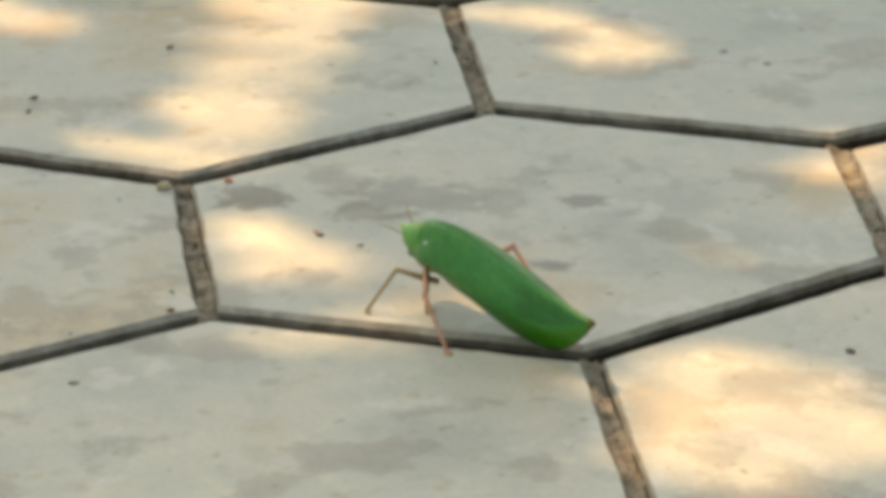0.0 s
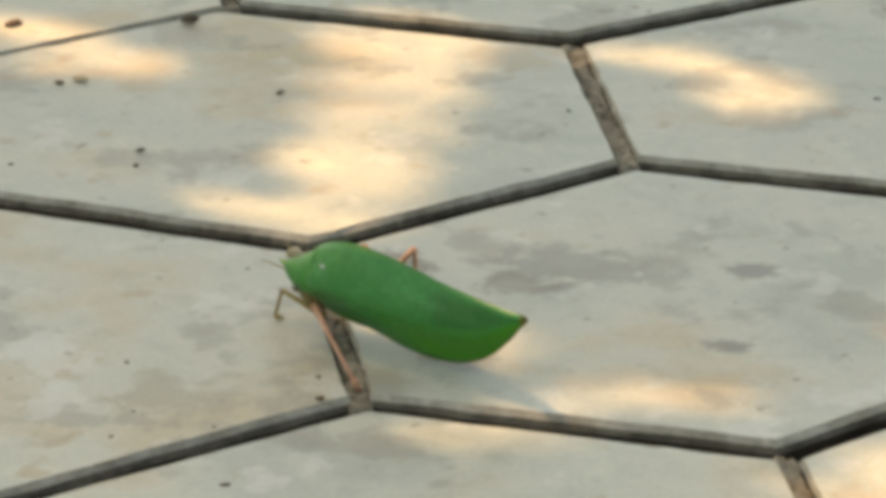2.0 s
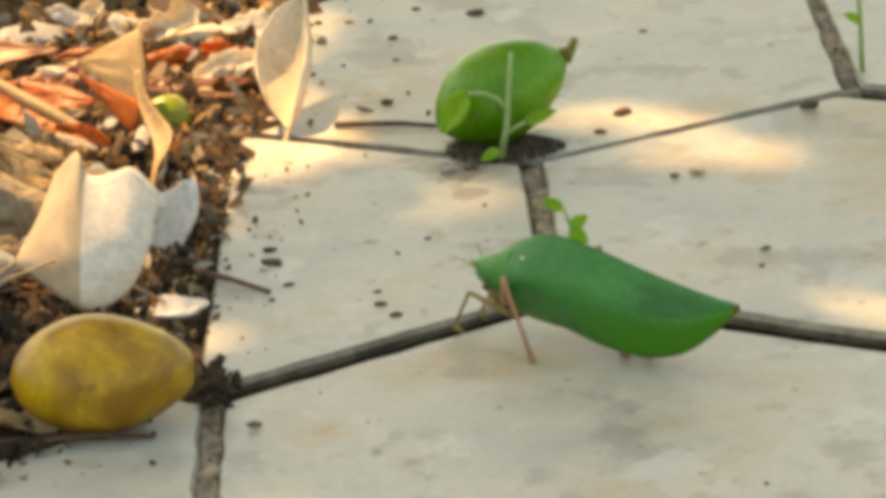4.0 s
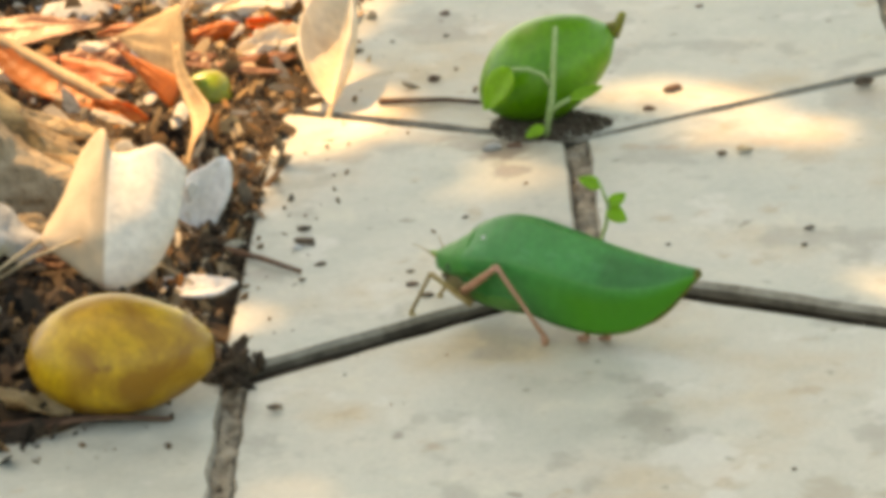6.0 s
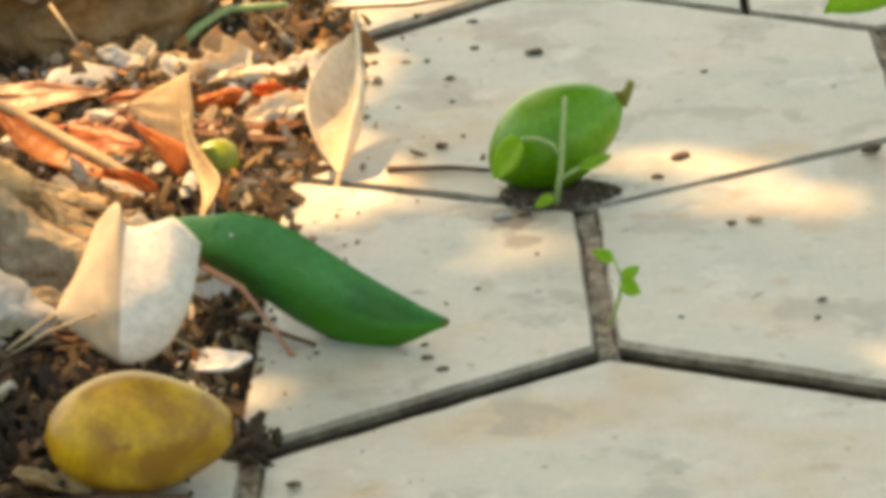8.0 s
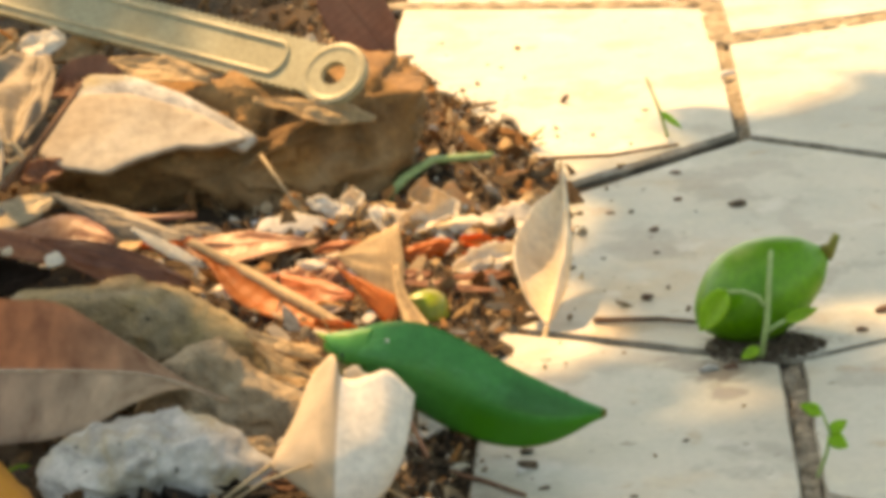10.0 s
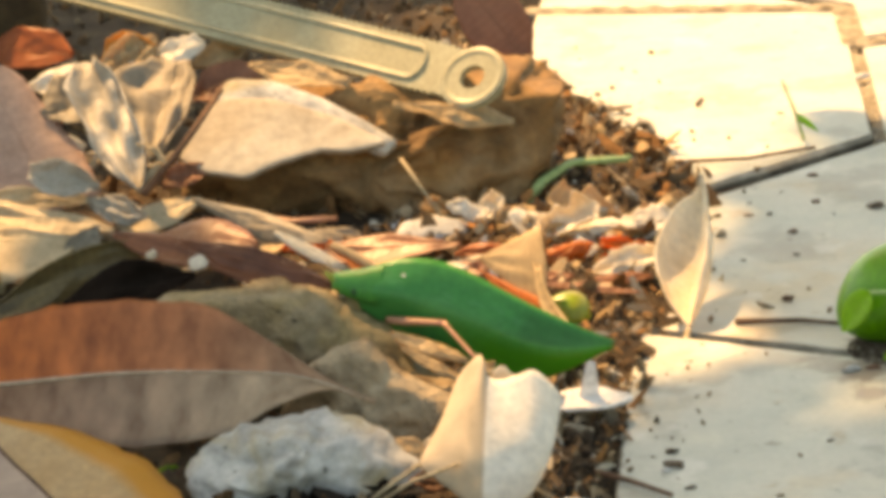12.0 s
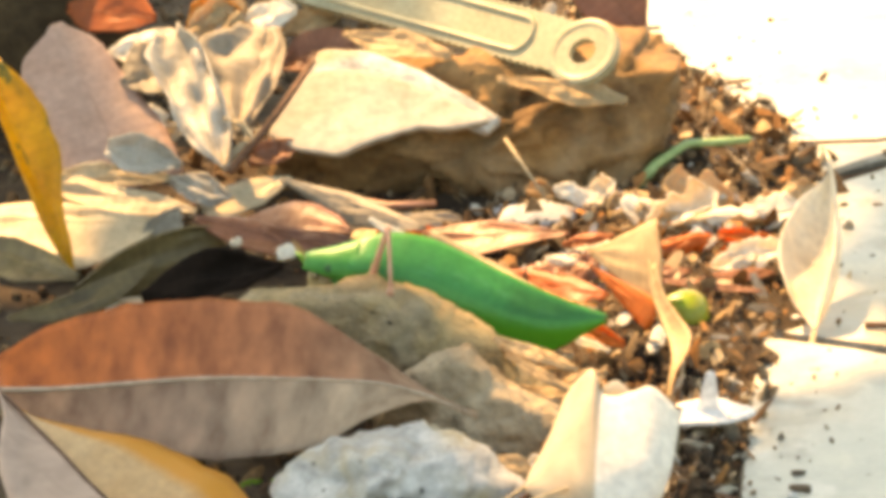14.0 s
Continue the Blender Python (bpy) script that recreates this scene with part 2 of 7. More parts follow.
def streaked_leaf():
    """A brown leaf that fades from red-brown at its stalk to grey-brown at its tip, streaked along its side veins."""
    m = leafy("streaked_brown_leaf", (0.50, 0.18, 0.05), (0.33, 0.11, 0.04), 1.08, 0.42, (1.0, 0.6, 0.35), 0.2)
    nt = m.node_tree
    b = nt.nodes["Principled BSDF"]
    tc = nt.nodes.new("ShaderNodeTexCoord")
    sep = nt.nodes.new("ShaderNodeSeparateXYZ")
    nt.links.new(tc.outputs["UV"], sep.inputs[0])
    sway = nt.nodes.new("ShaderNodeMapping")
    sway.inputs["Rotation"].default_value = (0, 0, radians(16))
    sway.inputs["Scale"].default_value = (17.0, 2.4, 1.0)
    nt.links.new(tc.outputs["UV"], sway.inputs["Vector"])
    streak = noise_of(nt, sway.outputs[0], 1.0, 4, 0.6)
    upper = ramp_of(nt, sep.outputs["X"], [(0.02, (0.56, 0.13, 0.022)), (0.30, (0.48, 0.135, 0.040)), (0.62, (0.38, 0.15, 0.070)), (0.92, (0.33, 0.22, 0.14))])
    lower = ramp_of(nt, sep.outputs["X"], [(0.05, (0.27, 0.13, 0.065)), (0.40, (0.28, 0.175, 0.115)), (0.75, (0.36, 0.265, 0.18)), (0.95, (0.30, 0.21, 0.13))])
    side = ramp_of(nt, sep.outputs["Y"], [(0.49, (1, 1, 1)), (0.51, (0, 0, 0))])
    tone = mix_of(nt, 1.0, mix_of(nt, side, upper, lower), ramp_of(nt, streak, [(0.30, (0.55, 0.50, 0.46)), (0.50, (0.98, 0.98, 0.98)), (0.68, (1.35, 1.32, 1.30))]), "MULTIPLY")
    blot = noise_of(nt, tc.outputs["Object"], 90, 5, 0.6)
    tone = mix_of(nt, 1.0, tone, ramp_of(nt, blot, [(0.32, (0.82, 0.82, 0.82)), (0.68, (1.12, 1.12, 1.12))]), "MULTIPLY")
    nt.links.new(tone, b.inputs["Base Color"])
    return m


LEAF_STREAKED = streaked_leaf()
CONCRETE = concrete()
SAND = mottled("joint_sand", (0.42, 0.36, 0.27), (0.12, 0.095, 0.067), 150, 0.95, 0.1, 1200, 0.7, 0.001, (0.035, 0.028, 0.02))
# paver wall colours mix joint dirt with painted shade of the narrow gap
SOILED_SHADE = mottled("soiled_and_shaded_concrete", (0.20, 0.17, 0.125), (0.06, 0.047, 0.032), 70, 0.9, 0.15, 500, 0.5, 0.001)
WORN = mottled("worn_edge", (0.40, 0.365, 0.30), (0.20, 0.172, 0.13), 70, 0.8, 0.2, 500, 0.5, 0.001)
GRIME_SHADE = mottled("grime_and_shade_concrete", (0.080, 0.058, 0.036), (0.030, 0.021, 0.013), 120, 0.95, 0.1, 800, 0.5, 0.001)
JOINT = crumbly("joint_dirt", [(0.05, 0.038, 0.025), (0.10, 0.075, 0.05), (0.035, 0.027, 0.02), (0.24, 0.18, 0.11), (0.07, 0.05, 0.03)])
SOIL = mottled("soil", (0.080, 0.055, 0.034), (0.024, 0.016, 0.011), 90, 0.95, 0.15, 900, 0.8, 0.002)
CRUMB = crumbly("soil_crumbs", [(0.32, 0.185, 0.085), (0.08, 0.048, 0.026), (0.24, 0.12, 0.048), (0.03, 0.021, 0.015), (0.30, 0.22, 0.135), (0.055, 0.037, 0.023), (0.17, 0.095, 0.045)])
CHIP = crumbly("litter_chips", [(0.46, 0.31, 0.16), (0.15, 0.095, 0.05), (0.54, 0.42, 0.27), (0.07, 0.046, 0.028), (0.44, 0.20, 0.07), (0.12, 0.08, 0.045), (0.70, 0.65, 0.55), (0.30, 0.20, 0.11)])
SPECK = mottled("dirt_speck", (0.17, 0.12, 0.08), (0.07, 0.05, 0.035), 150, 0.9, 0.2)
DIRT_SHADOW = crumbly("fine_dirt_and_shadow", [(0.11, 0.08, 0.055), (0.08, 0.056, 0.038), (0.16, 0.118, 0.08)])
# dark soil tones pushed near black to hold the shade between litter
SOIL_SHADE = crumbly("black_soil_and_shade", [(0.016, 0.011, 0.008), (0.035, 0.024, 0.016), (0.010, 0.008, 0.006), (0.06, 0.04, 0.026)])
DIRT = crumbly("dark_dirt", [(0.05, 0.036, 0.024), (0.09, 0.062, 0.04), (0.03, 0.022, 0.016), (0.15, 0.10, 0.06)])
ROCK = mottled("brown_rock", (0.36, 0.20, 0.080), (0.115, 0.062, 0.026), 55, 0.8, 0.25, 420, 0.8, 0.002, (0.05, 0.028, 0.014), (0.33, 0.22, 0.12))
ROCK_PALE = mottled("pale_rock", (0.52, 0.46, 0.37), (0.38, 0.32, 0.245), 38, 0.85, 0.2, 260, 0.4, 0.0012, None, (0.46, 0.36, 0.25))
STONE = mottled("mottled_stone", (0.42, 0.31, 0.16), (0.15, 0.11, 0.055), 75, 0.85, 0.2, 420, 1.0, 0.004, (0.045, 0.035, 0.022), (0.27, 0.22, 0.15))
STONE_BROWN = mottled("split_stone", (0.30, 0.205, 0.115), (0.115, 0.078, 0.044), 60, 0.85, 0.2, 420, 1.0, 0.003, (0.07, 0.05, 0.034), (0.40, 0.32, 0.22))
GREY_STONE = mottled("grey_stone", (0.60, 0.585, 0.55), (0.27, 0.268, 0.255), 85, 0.85, 0.2, 600, 0.6, 0.0015, (0.10, 0.10, 0.09), (0.36, 0.30, 0.19))
PLASTIC = mottled("aged_plastic", (0.37, 0.345, 0.225), (0.26, 0.235, 0.14), 40, 0.42, 0.45, 700, 0.12, 0.0003)
LEAF_RUST = leafy("rust_leaf", (0.36, 0.16, 0.09), (0.24, 0.10, 0.055), 1.2, 0.45, (1.0, 0.6, 0.35), 0.25)
LEAF_OCHRE = leafy("ochre_leaf", (0.60, 0.42, 0.24), (0.52, 0.33, 0.16), 1.1, 0.45, (1.0, 0.7, 0.4), 0.3, None, (0.54, 0.41, 0.33), (0.60, 0.27, 0.045))
LEAF_PINK = leafy("pink_grey_leaf", (0.54, 0.355, 0.275), (0.44, 0.265, 0.19), 1.1, 0.5, (1.0, 0.6, 0.4), 0.2)
LEAF_ORANGE = leafy("orange_leaf", (0.66, 0.21, 0.04), (0.46, 0.11, 0.02), 1.1, 0.45, (1.2, 0.7, 0.4), 0.5)
LEAF_TAN = leafy("tan_leaf", (0.64, 0.48, 0.28), (0.45, 0.31, 0.16), 0.85, 0.55, (1.0, 0.8, 0.55), 0.4)
LEAF_PALE = leafy("pale_dry_leaf", (0.88, 0.85, 0.77), (0.74, 0.67, 0.55), 0.96, 0.6, (1.0, 0.95, 0.85), 0.36)
# white half for the lit panel, tan half for the panel turned from light
LEAF_HALF = leafy("lit_and_shaded_half_leaf", (0.90, 0.87, 0.80), (0.80, 0.75, 0.66), 0.97, 0.55, (1.0, 0.92, 0.8), 0.36, None, (0.62, 0.51, 0.37))
LEAF_CREAM = leafy("cream_dry_leaf", (0.90, 0.85, 0.74), (0.74, 0.62, 0.44), 0.94, 0.55, (1.0, 0.92, 0.75), 0.36)
for dry in (LEAF_PALE, LEAF_HALF, LEAF_CREAM):
    dry.node_tree.nodes["Bump"].inputs["Strength"].default_value = 0.03
LEAF_GREY = leafy("grey_dry_leaf", (0.40, 0.345, 0.27), (0.19, 0.155, 0.11), 0.9, 0.6, (1.0, 0.9, 0.75), 0.25)
LEAF_YELLOW = leafy("yellow_leaf", (0.66, 0.37, 0.010), (0.54, 0.25, 0.008), 0.9, 0.4, (1.0, 0.8, 0.3), 0.4, (0.16, 0.14, 0.02))
LEAF_STRAW = leafy("straw_leaf", (0.66, 0.55, 0.37), (0.48, 0.37, 0.23), 0.9, 0.55, (1.0, 0.85, 0.6), 0.3)
LEAF_OLIVE = leafy("olive_brown_leaf", (0.24, 0.175, 0.075), (0.10, 0.072, 0.036), 1.15, 0.4, (1.0, 0.8, 0.4), 0.2)
LEAF_DARKRED = leafy("dark_red_leaf", (0.27, 0.10, 0.050), (0.13, 0.048, 0.027), 1.15, 0.4, (1.0, 0.6, 0.35), 0.15)
LEAF_REDORANGE = leafy("red_orange_leaf", (0.52, 0.13, 0.030), (0.30, 0.075, 0.022), 1.1, 0.45, (1.2, 0.7, 0.4), 0.4)
LEAF_GREYPALE = leafy("pale_grey_leaf", (0.58, 0.54, 0.47), (0.33, 0.29, 0.23), 0.9, 0.6, (1.0, 0.9, 0.75), 0.25)
PALE_RIB = mottled("pale_rib", (0.50, 0.39, 0.29), (0.38, 0.28, 0.20), 150, 0.6, 0.25)
LEAF_DARK = leafy("dark_brown_leaf", (0.15, 0.065, 0.032), (0.06, 0.028, 0.016), 1.2, 0.75, (1.0, 0.6, 0.4), 0.15)
# near-black blade added in place of the hollow's shade
LEAF_SHADE = leafy("hollow_shade_leaf", (0.022, 0.014, 0.010), (0.010, 0.007, 0.005), 1.2, 0.95, (1.0, 0.6, 0.4), 0.05)
LEAF_SHADE.node_tree.nodes["Principled BSDF"].inputs["Specular IOR Level"].default_value = 0.08
LEAF_SEEDLING = leafy("seedling_leaf", (0.34, 0.58, 0.05), (0.24, 0.46, 0.03), 1.1, 0.4, (1.2, 1.2, 0.4), 0.5)
CANOPY = leafy("canopy_leaf", (0.06, 0.12, 0.025), (0.03, 0.07, 0.015), 1.1, 0.45, (1.0, 1.2, 0.4), 0.15)
FRUIT_GREEN = mottled("green_fruit_skin", (0.112, 0.32, 0.007), (0.066, 0.22, 0.005), 45, 0.36, 0.45, 500, 0.1, 0.0003, None, (0.13, 0.30, 0.01), 0.05)
FRUIT_TIP = mottled("fruit_tip", (0.20, 0.22, 0.03), (0.15, 0.12, 0.02), 150, 0.5, 0.3)
FRUIT_SMALL = mottled("small_fruit_skin", (0.15, 0.30, 0.012), (0.36, 0.17, 0.02), 60, 0.4, 0.4, 500, 0.1, 0.0003, None, (0.12, 0.27, 0.01))


def ripe_skin():
    """Yellow-olive fruit skin with broad brown bruises."""
    m = mottled("yellow_fruit_skin", (0.60, 0.38, 0.026), (0.46, 0.225, 0.012), 30, 0.36, 0.4, 500, 0.06, 0.0003, (0.20, 0.085, 0.014))
    nt = m.node_tree
    b = nt.nodes["Principled BSDF"]
    skin = b.inputs["Base Color"].links[0].from_socket
    tc = nt.nodes.new("ShaderNodeTexCoord")
    bruise = noise_of(nt, tc.outputs["Object"], 55, 4, 0.55, 0.6)
    skin = mix_of(nt, ramp_of(nt, bruise, [(0.40, (0, 0, 0)), (0.58, (0.85, 0.85, 0.85))]), skin, (0.23, 0.095, 0.010))
    nt.links.new(skin, b.inputs["Base Color"])
    return m


FRUIT_YELLOW = ripe_skin()
TWIG = mottled("twig_bark", (0.20, 0.11, 0.07), (0.08, 0.045, 0.03), 150, 0.8, 0.2)
STALK = mottled("dry_stalk", (0.50, 0.40, 0.26), (0.34, 0.26, 0.16), 150, 0.7, 0.2)
STEM = mottled("green_stem", (0.38, 0.50, 0.22), (0.27, 0.38, 0.14), 150, 0.5, 0.3)
WHITE = mottled("white_flake", (0.82, 0.80, 0.77), (0.62, 0.59, 0.55), 120, 0.7, 0.3, 600, 0.3)
BARK = mottled("dark_bark", (0.09, 0.06, 0.03), (0.035, 0.022, 0.012), 60, 0.9, 0.2, 300, 0.8, 0.002)
LEG = mottled("leg_skin", (0.50, 0.25, 0.17), (0.40, 0.20, 0.11), 200, 0.5, 0.35, 900, 0.1)
FORELEG = mottled("foreleg_skin", (0.40, 0.29, 0.11), (0.27, 0.17, 0.06), 200, 0.5, 0.35, 900, 0.1)
BELLY = mottled("belly_skin", (0.26, 0.21, 0.085), (0.16, 0.11, 0.045), 200, 0.5, 0.35, 900, 0.1)
EYE = mottled("eye", (0.16, 0.13, 0.05), (0.09, 0.07, 0.03), 200, 0.2, 0.5)
WING = wing_green()
PRONOTUM = leafy("pronotum_green", (0.062, 0.31, 0.058), (0.046, 0.255, 0.050), 0.97, 0.40, (1.0, 1.15, 0.45), 0.25)
SHIELD_SPOT = mottled("shield_spot", (0.024, 0.10, 0.030), (0.016, 0.07, 0.02), 200, 0.4, 0.3)
ABDOMEN = mottled("abdomen_green", (0.085, 0.24, 0.045), (0.05, 0.17, 0.03), 160, 0.45, 0.35, 900, 0.15)
HORN = mottled("horn_green", (0.24, 0.40, 0.05), (0.15, 0.32, 0.04), 160, 0.4, 0.4, 900, 0.1)


# ---- building helpers ----
def mesh_of(name, bm, material, smooth=True):
    me = bpy.data.meshes.new(name)
    bm.to_mesh(me)
    bm.free()
    for p in me.polygons:
        p.use_smooth = smooth
    me.materials.append(material)
    return me


def part(name, bm, material, parent=None, label="", smooth=True):
    ob = new(name, mesh_of(name, bm, material, smooth))
    if parent is not None:
        ob.parent = parent
    return tagged(ob, label)


def empty(name, label, category, m, group="", kind=""):
    ob = new(name)
    ob.matrix_basis = m
    return tagged(ob, label, category, group, kind)


def tube(bm, pts, radii, sides=8):
    """A tapered, closed tube along points."""
    pts = [Vector(p) for p in pts]
    rings = []
    for i, p in enumerate(pts):
        d = (pts[min(i + 1, len(pts) - 1)] - pts[max(i - 1, 0)]).normalized()
        a = d.cross(Vector((0.31, 0.27, 0.91)))
        a = (a if a.length > 1e-4 else d.cross(Vector((1, 0, 0)))).normalized()
        c = d.cross(a)
        r = radii[i] if isinstance(radii, (list, tuple)) else radii
        rings.append([bm.verts.new(p + r * (a * math.cos(k * math.tau / sides) + c * math.sin(k * math.tau / sides))) for k in range(sides)])
    for r0, r1 in zip(rings, rings[1:]):
        for k in range(sides):
            bm.faces.new((r0[k], r0[(k + 1) % sides], r1[(k + 1) % sides], r1[k]))
    bm.faces.new(rings[0][::-1])
    bm.faces.new(rings[-1])
    return bm


def sheet(bm, fn, nu, nv, thick=0.0005):
    """A thin closed shell over a grid fn(u, v), u and v in 0..1, with UVs."""
    P = [[Vector(fn(i / nu, j / nv)) for j in range(nv + 1)] for i in range(nu + 1)]
    N = []
    for i in range(nu + 1):
        row = []
        for j in range(nv + 1):
            du = P[min(i + 1, nu)][j] - P[max(i - 1, 0)][j]
            dv = P[i][min(j + 1, nv)] - P[i][max(j - 1, 0)]
            n = du.cross(dv)
            row.append(n.normalized() if n.length > 1e-12 else Vector((0, 0, 1)))
        N.append(row)
    uv = bm.loops.layers.uv.verify()
    top = [[bm.verts.new(P[i][j] + N[i][j] * thick / 2) for j in range(nv + 1)] for i in range(nu + 1)]
    bot = [[bm.verts.new(P[i][j] - N[i][j] * thick / 2) for j in range(nv + 1)] for i in range(nu + 1)]

    def quad(vs, uvs):
        f = bm.faces.new(vs)
        for l, w in zip(f.loops, uvs):
            l[uv].uv = w

    for i in range(nu):
        for j in range(nv):
            c = [(i / nu, j / nv), ((i + 1) / nu, j / nv), ((i + 1) / nu, (j + 1) / nv), (i / nu, (j + 1) / nv)]
            quad((top[i][j], top[i + 1][j], top[i + 1][j + 1], top[i][j + 1]), c)
            quad((bot[i][j + 1], bot[i + 1][j + 1], bot[i + 1][j], bot[i][j]), [c[3], c[2], c[1], c[0]])
    edge = [(i, 0) for i in range(nu + 1)] + [(nu, j) for j in range(1, nv + 1)] + [(i, nv) for i in range(nu - 1, -1, -1)] + [(0, j) for j in range(nv - 1, 0, -1)]
    for (a, b), (c, d) in zip(edge, edge[1:] + edge[:1]):
        quad((top[c][d], top[a][b], bot[a][b], bot[c][d]), [(a / nu, b / nv), (c / nu, d / nv), (c / nu, d / nv), (a / nu, b / nv)])
    return bm


def frame_of(origin, along, facing):
    """A pose at origin, with x along one way and z facing another as nearly as may be."""
    x = Vector(along).normalized()
    z = Vector(facing)
    z = (z - x * z.dot(x)).normalized()
    y = z.cross(x)
    m = Matrix((x, y, z)).transposed().to_4x4()
    m.translation = Vector(origin)
    return m


def lump(bm, size, seed, rough=0.16, subdiv=3, cut=0.0):
    """An irregular stone: a sphere pushed in and out by noise, with some faces planed flat."""
    bmesh.ops.create_icosphere(bm, subdivisions=subdiv, radius=1.0)
    rng = random.Random(seed)
    planes = [(Vector((rng.uniform(-1, 1), rng.uniform(-1, 1), rng.uniform(-0.6, 1))).normalized(), rng.uniform(0.55, 0.85)) for _ in range(int(cut))]
    for v in bm.verts:
        p = v.co.copy()
        for n, d in planes:
            over = p.dot(n) - d
            if over > 0:
                p -= n * over * 0.92
        q = p * 1.6 + Vector((seed * 3.1, seed * 1.7, 0))
        p *= 1 + rough * (noise.noise(q) + 0.5 * noise.noise(q * 2.7) + 0.3 * noise.noise(q * 6.1)) - rough * 1.1 * abs(noise.noise(q * 1.9 + Vector((0, 0, 7)))) - rough * 0.5 * abs(noise.noise(q * 4.3))
        v.co = Vector((p.x * size[0], p.y * size[1], p.z * size[2]))
    return bm


# ---- ground, soil and pavement ----
SIDE = 0.1100
HALF = SIDE * math.sqrt(3) / 2
# corners of the laid tiles that stray from the even pattern
CORNERS = {(0, 2): (-0.0, 0.111), (-1, 1): (-0.093, 0.056), (-1, -1): (-0.091, -0.055), (0, -2): (0.001, -0.098), (0, 4): (0.001, 0.228), (-2, 2): (-0.188, 0.113),
           (-1, 5): (-0.097, 0.28), (-1, 7): (-0.1, 0.392), (-2, 4): (-0.192, 0.226), (-2, 8): (-0.203, 0.466), (-2, 10): (-0.21, 0.597), (-3, 1): (-0.273, 0.055), (1, -1): (0.091, -0.041), (-3, -1): (-0.270, -0.052), (1, 1): (0.096, 0.063), (0, 8): (-0.002, 0.447), (0, 10): (-0.012, 0.572), (-1, 11): (-0.117, 0.634), (-3, 11): (-0.2140, 0.6560), (-4, 10): (-0.3600, 0.6850), (-1, 13): (-0.113, 0.748), (-3, 13): (-0.305, 0.750)}


def corner(i, j):
    return Vector(CORNERS.get((i, j), (i * HALF, j * SIDE / 2)))


# edge of the soil bed, from the near side to the far side
EDGE = [(-0.836, -0.060), (-0.496, -0.028), (-0.381, -0.020), (-0.323, 0.002), (-0.299, 0.018), (-0.284, 0.033), (-0.275, 0.055), (-0.277, 0.100), (-0.274, 0.165), (-0.264, 0.205), (-0.263, 0.259), (-0.250, 0.300), (-0.248, 0.415), (-0.259, 0.456), (-0.282, 0.510), (-0.308, 0.565), (-0.332, 0.657), (-0.345, 0.900), (-0.370, 1.600)]


def inside_bed(x, y):
    """How far a place lies inside the soil bed; negative on the pavement."""
    best, sign = 9.0, 1
    p = Vector((x, y))
    for a, b in zip(EDGE, EDGE[1:]):
        a, b = Vector(a), Vector(b)
        d = b - a
        s = max(0.0, min(1.0, (p - a).dot(d) / d.dot(d)))
        q = a + d * s
        if (p - q).length < best:
            best = (p - q).length
            sign = 1 if d.x * (p.y - a.y) - d.y * (p.x - a.x) > 0 else -1
    return best * sign


def bed_height(x, y):
    d = inside_bed(x, y)
    d += 0.008 * noise.noise((x * 45, y * 45, 8))
    s = max(0.0, min(1.0, (d + 0.006) / 0.042))
    rise = -0.004 + 0.010 * s * s * (3 - 2 * s)
    rise += 0.008 * math.exp(-((x + 0.362) ** 2 + (y - 0.208) ** 2) / 0.0009) - 0.007 * math.exp(-((x + 0.415) ** 2 + (y - 0.268) ** 2) / 0.0010) - 0.005 * math.exp(-((x + 0.299) ** 2 + (y - 0.222) ** 2) / 0.0003)
    return rise + 0.0022 * noise.noise((x * 55, y * 55, 0)) + 0.003 * s * noise.noise((x * 17, y * 17, 3))


def ground():
    bm = bmesh.new()
    bmesh.ops.create_grid(bm, x_segments=8, y_segments=8, size=60)
    g = part("ground", bm, SOIL)
    g.location.z = -0.045
    tagged(g, "bare brown earth reaching away from the pavement", "ground", kind="structure")
    bm = bmesh.new()
    xs = np.concatenate((np.linspace(-1.0, -0.40, 60), np.linspace(-0.397, -0.22, 90)))
    ys = np.concatenate((np.linspace(-0.25, 0.55, 330), np.linspace(0.56, 1.5, 60)))
    V = [[bm.verts.new((x, y, bed_height(x, y))) for y in ys] for x in xs]
    for i in range(len(xs) - 1):
        for j in range(len(ys) - 1):
            bm.faces.new((V[i][j], V[i + 1][j], V[i + 1][j + 1], V[i][j + 1]))
    tagged(part("soil_bed", bm, SOIL), "dark brown crumbly soil beside the pavement", "soil", kind="structure")


# joints that are laid tight
TIGHT = {((-2, 4), (-1, 5)), ((-3, 5), (-2, 4))}


def inset_ring(points, gaps):
    """The outline moved inwards, by its own distance along each edge."""
    n, out = len(points), []
    for i in range(n):
        a, b, c = points[i - 1], points[i], points[(i + 1) % n]
        d0, d1 = (b - a).normalized(), (c - b).normalized()
        n0, n1 = Vector((-d0.y, d0.x)) * gaps[i - 1], Vector((-d1.y, d1.x)) * gaps[i]
        p, q = a + n0, b + n1
        cross = d0.x * d1.y - d0.y * d1.x
        s = ((q - p).x * d1.y - (q - p).y * d1.x) / cross if abs(cross) > 1e-6 else (b - a).length
        out.append(p + d0 * s)
    return out


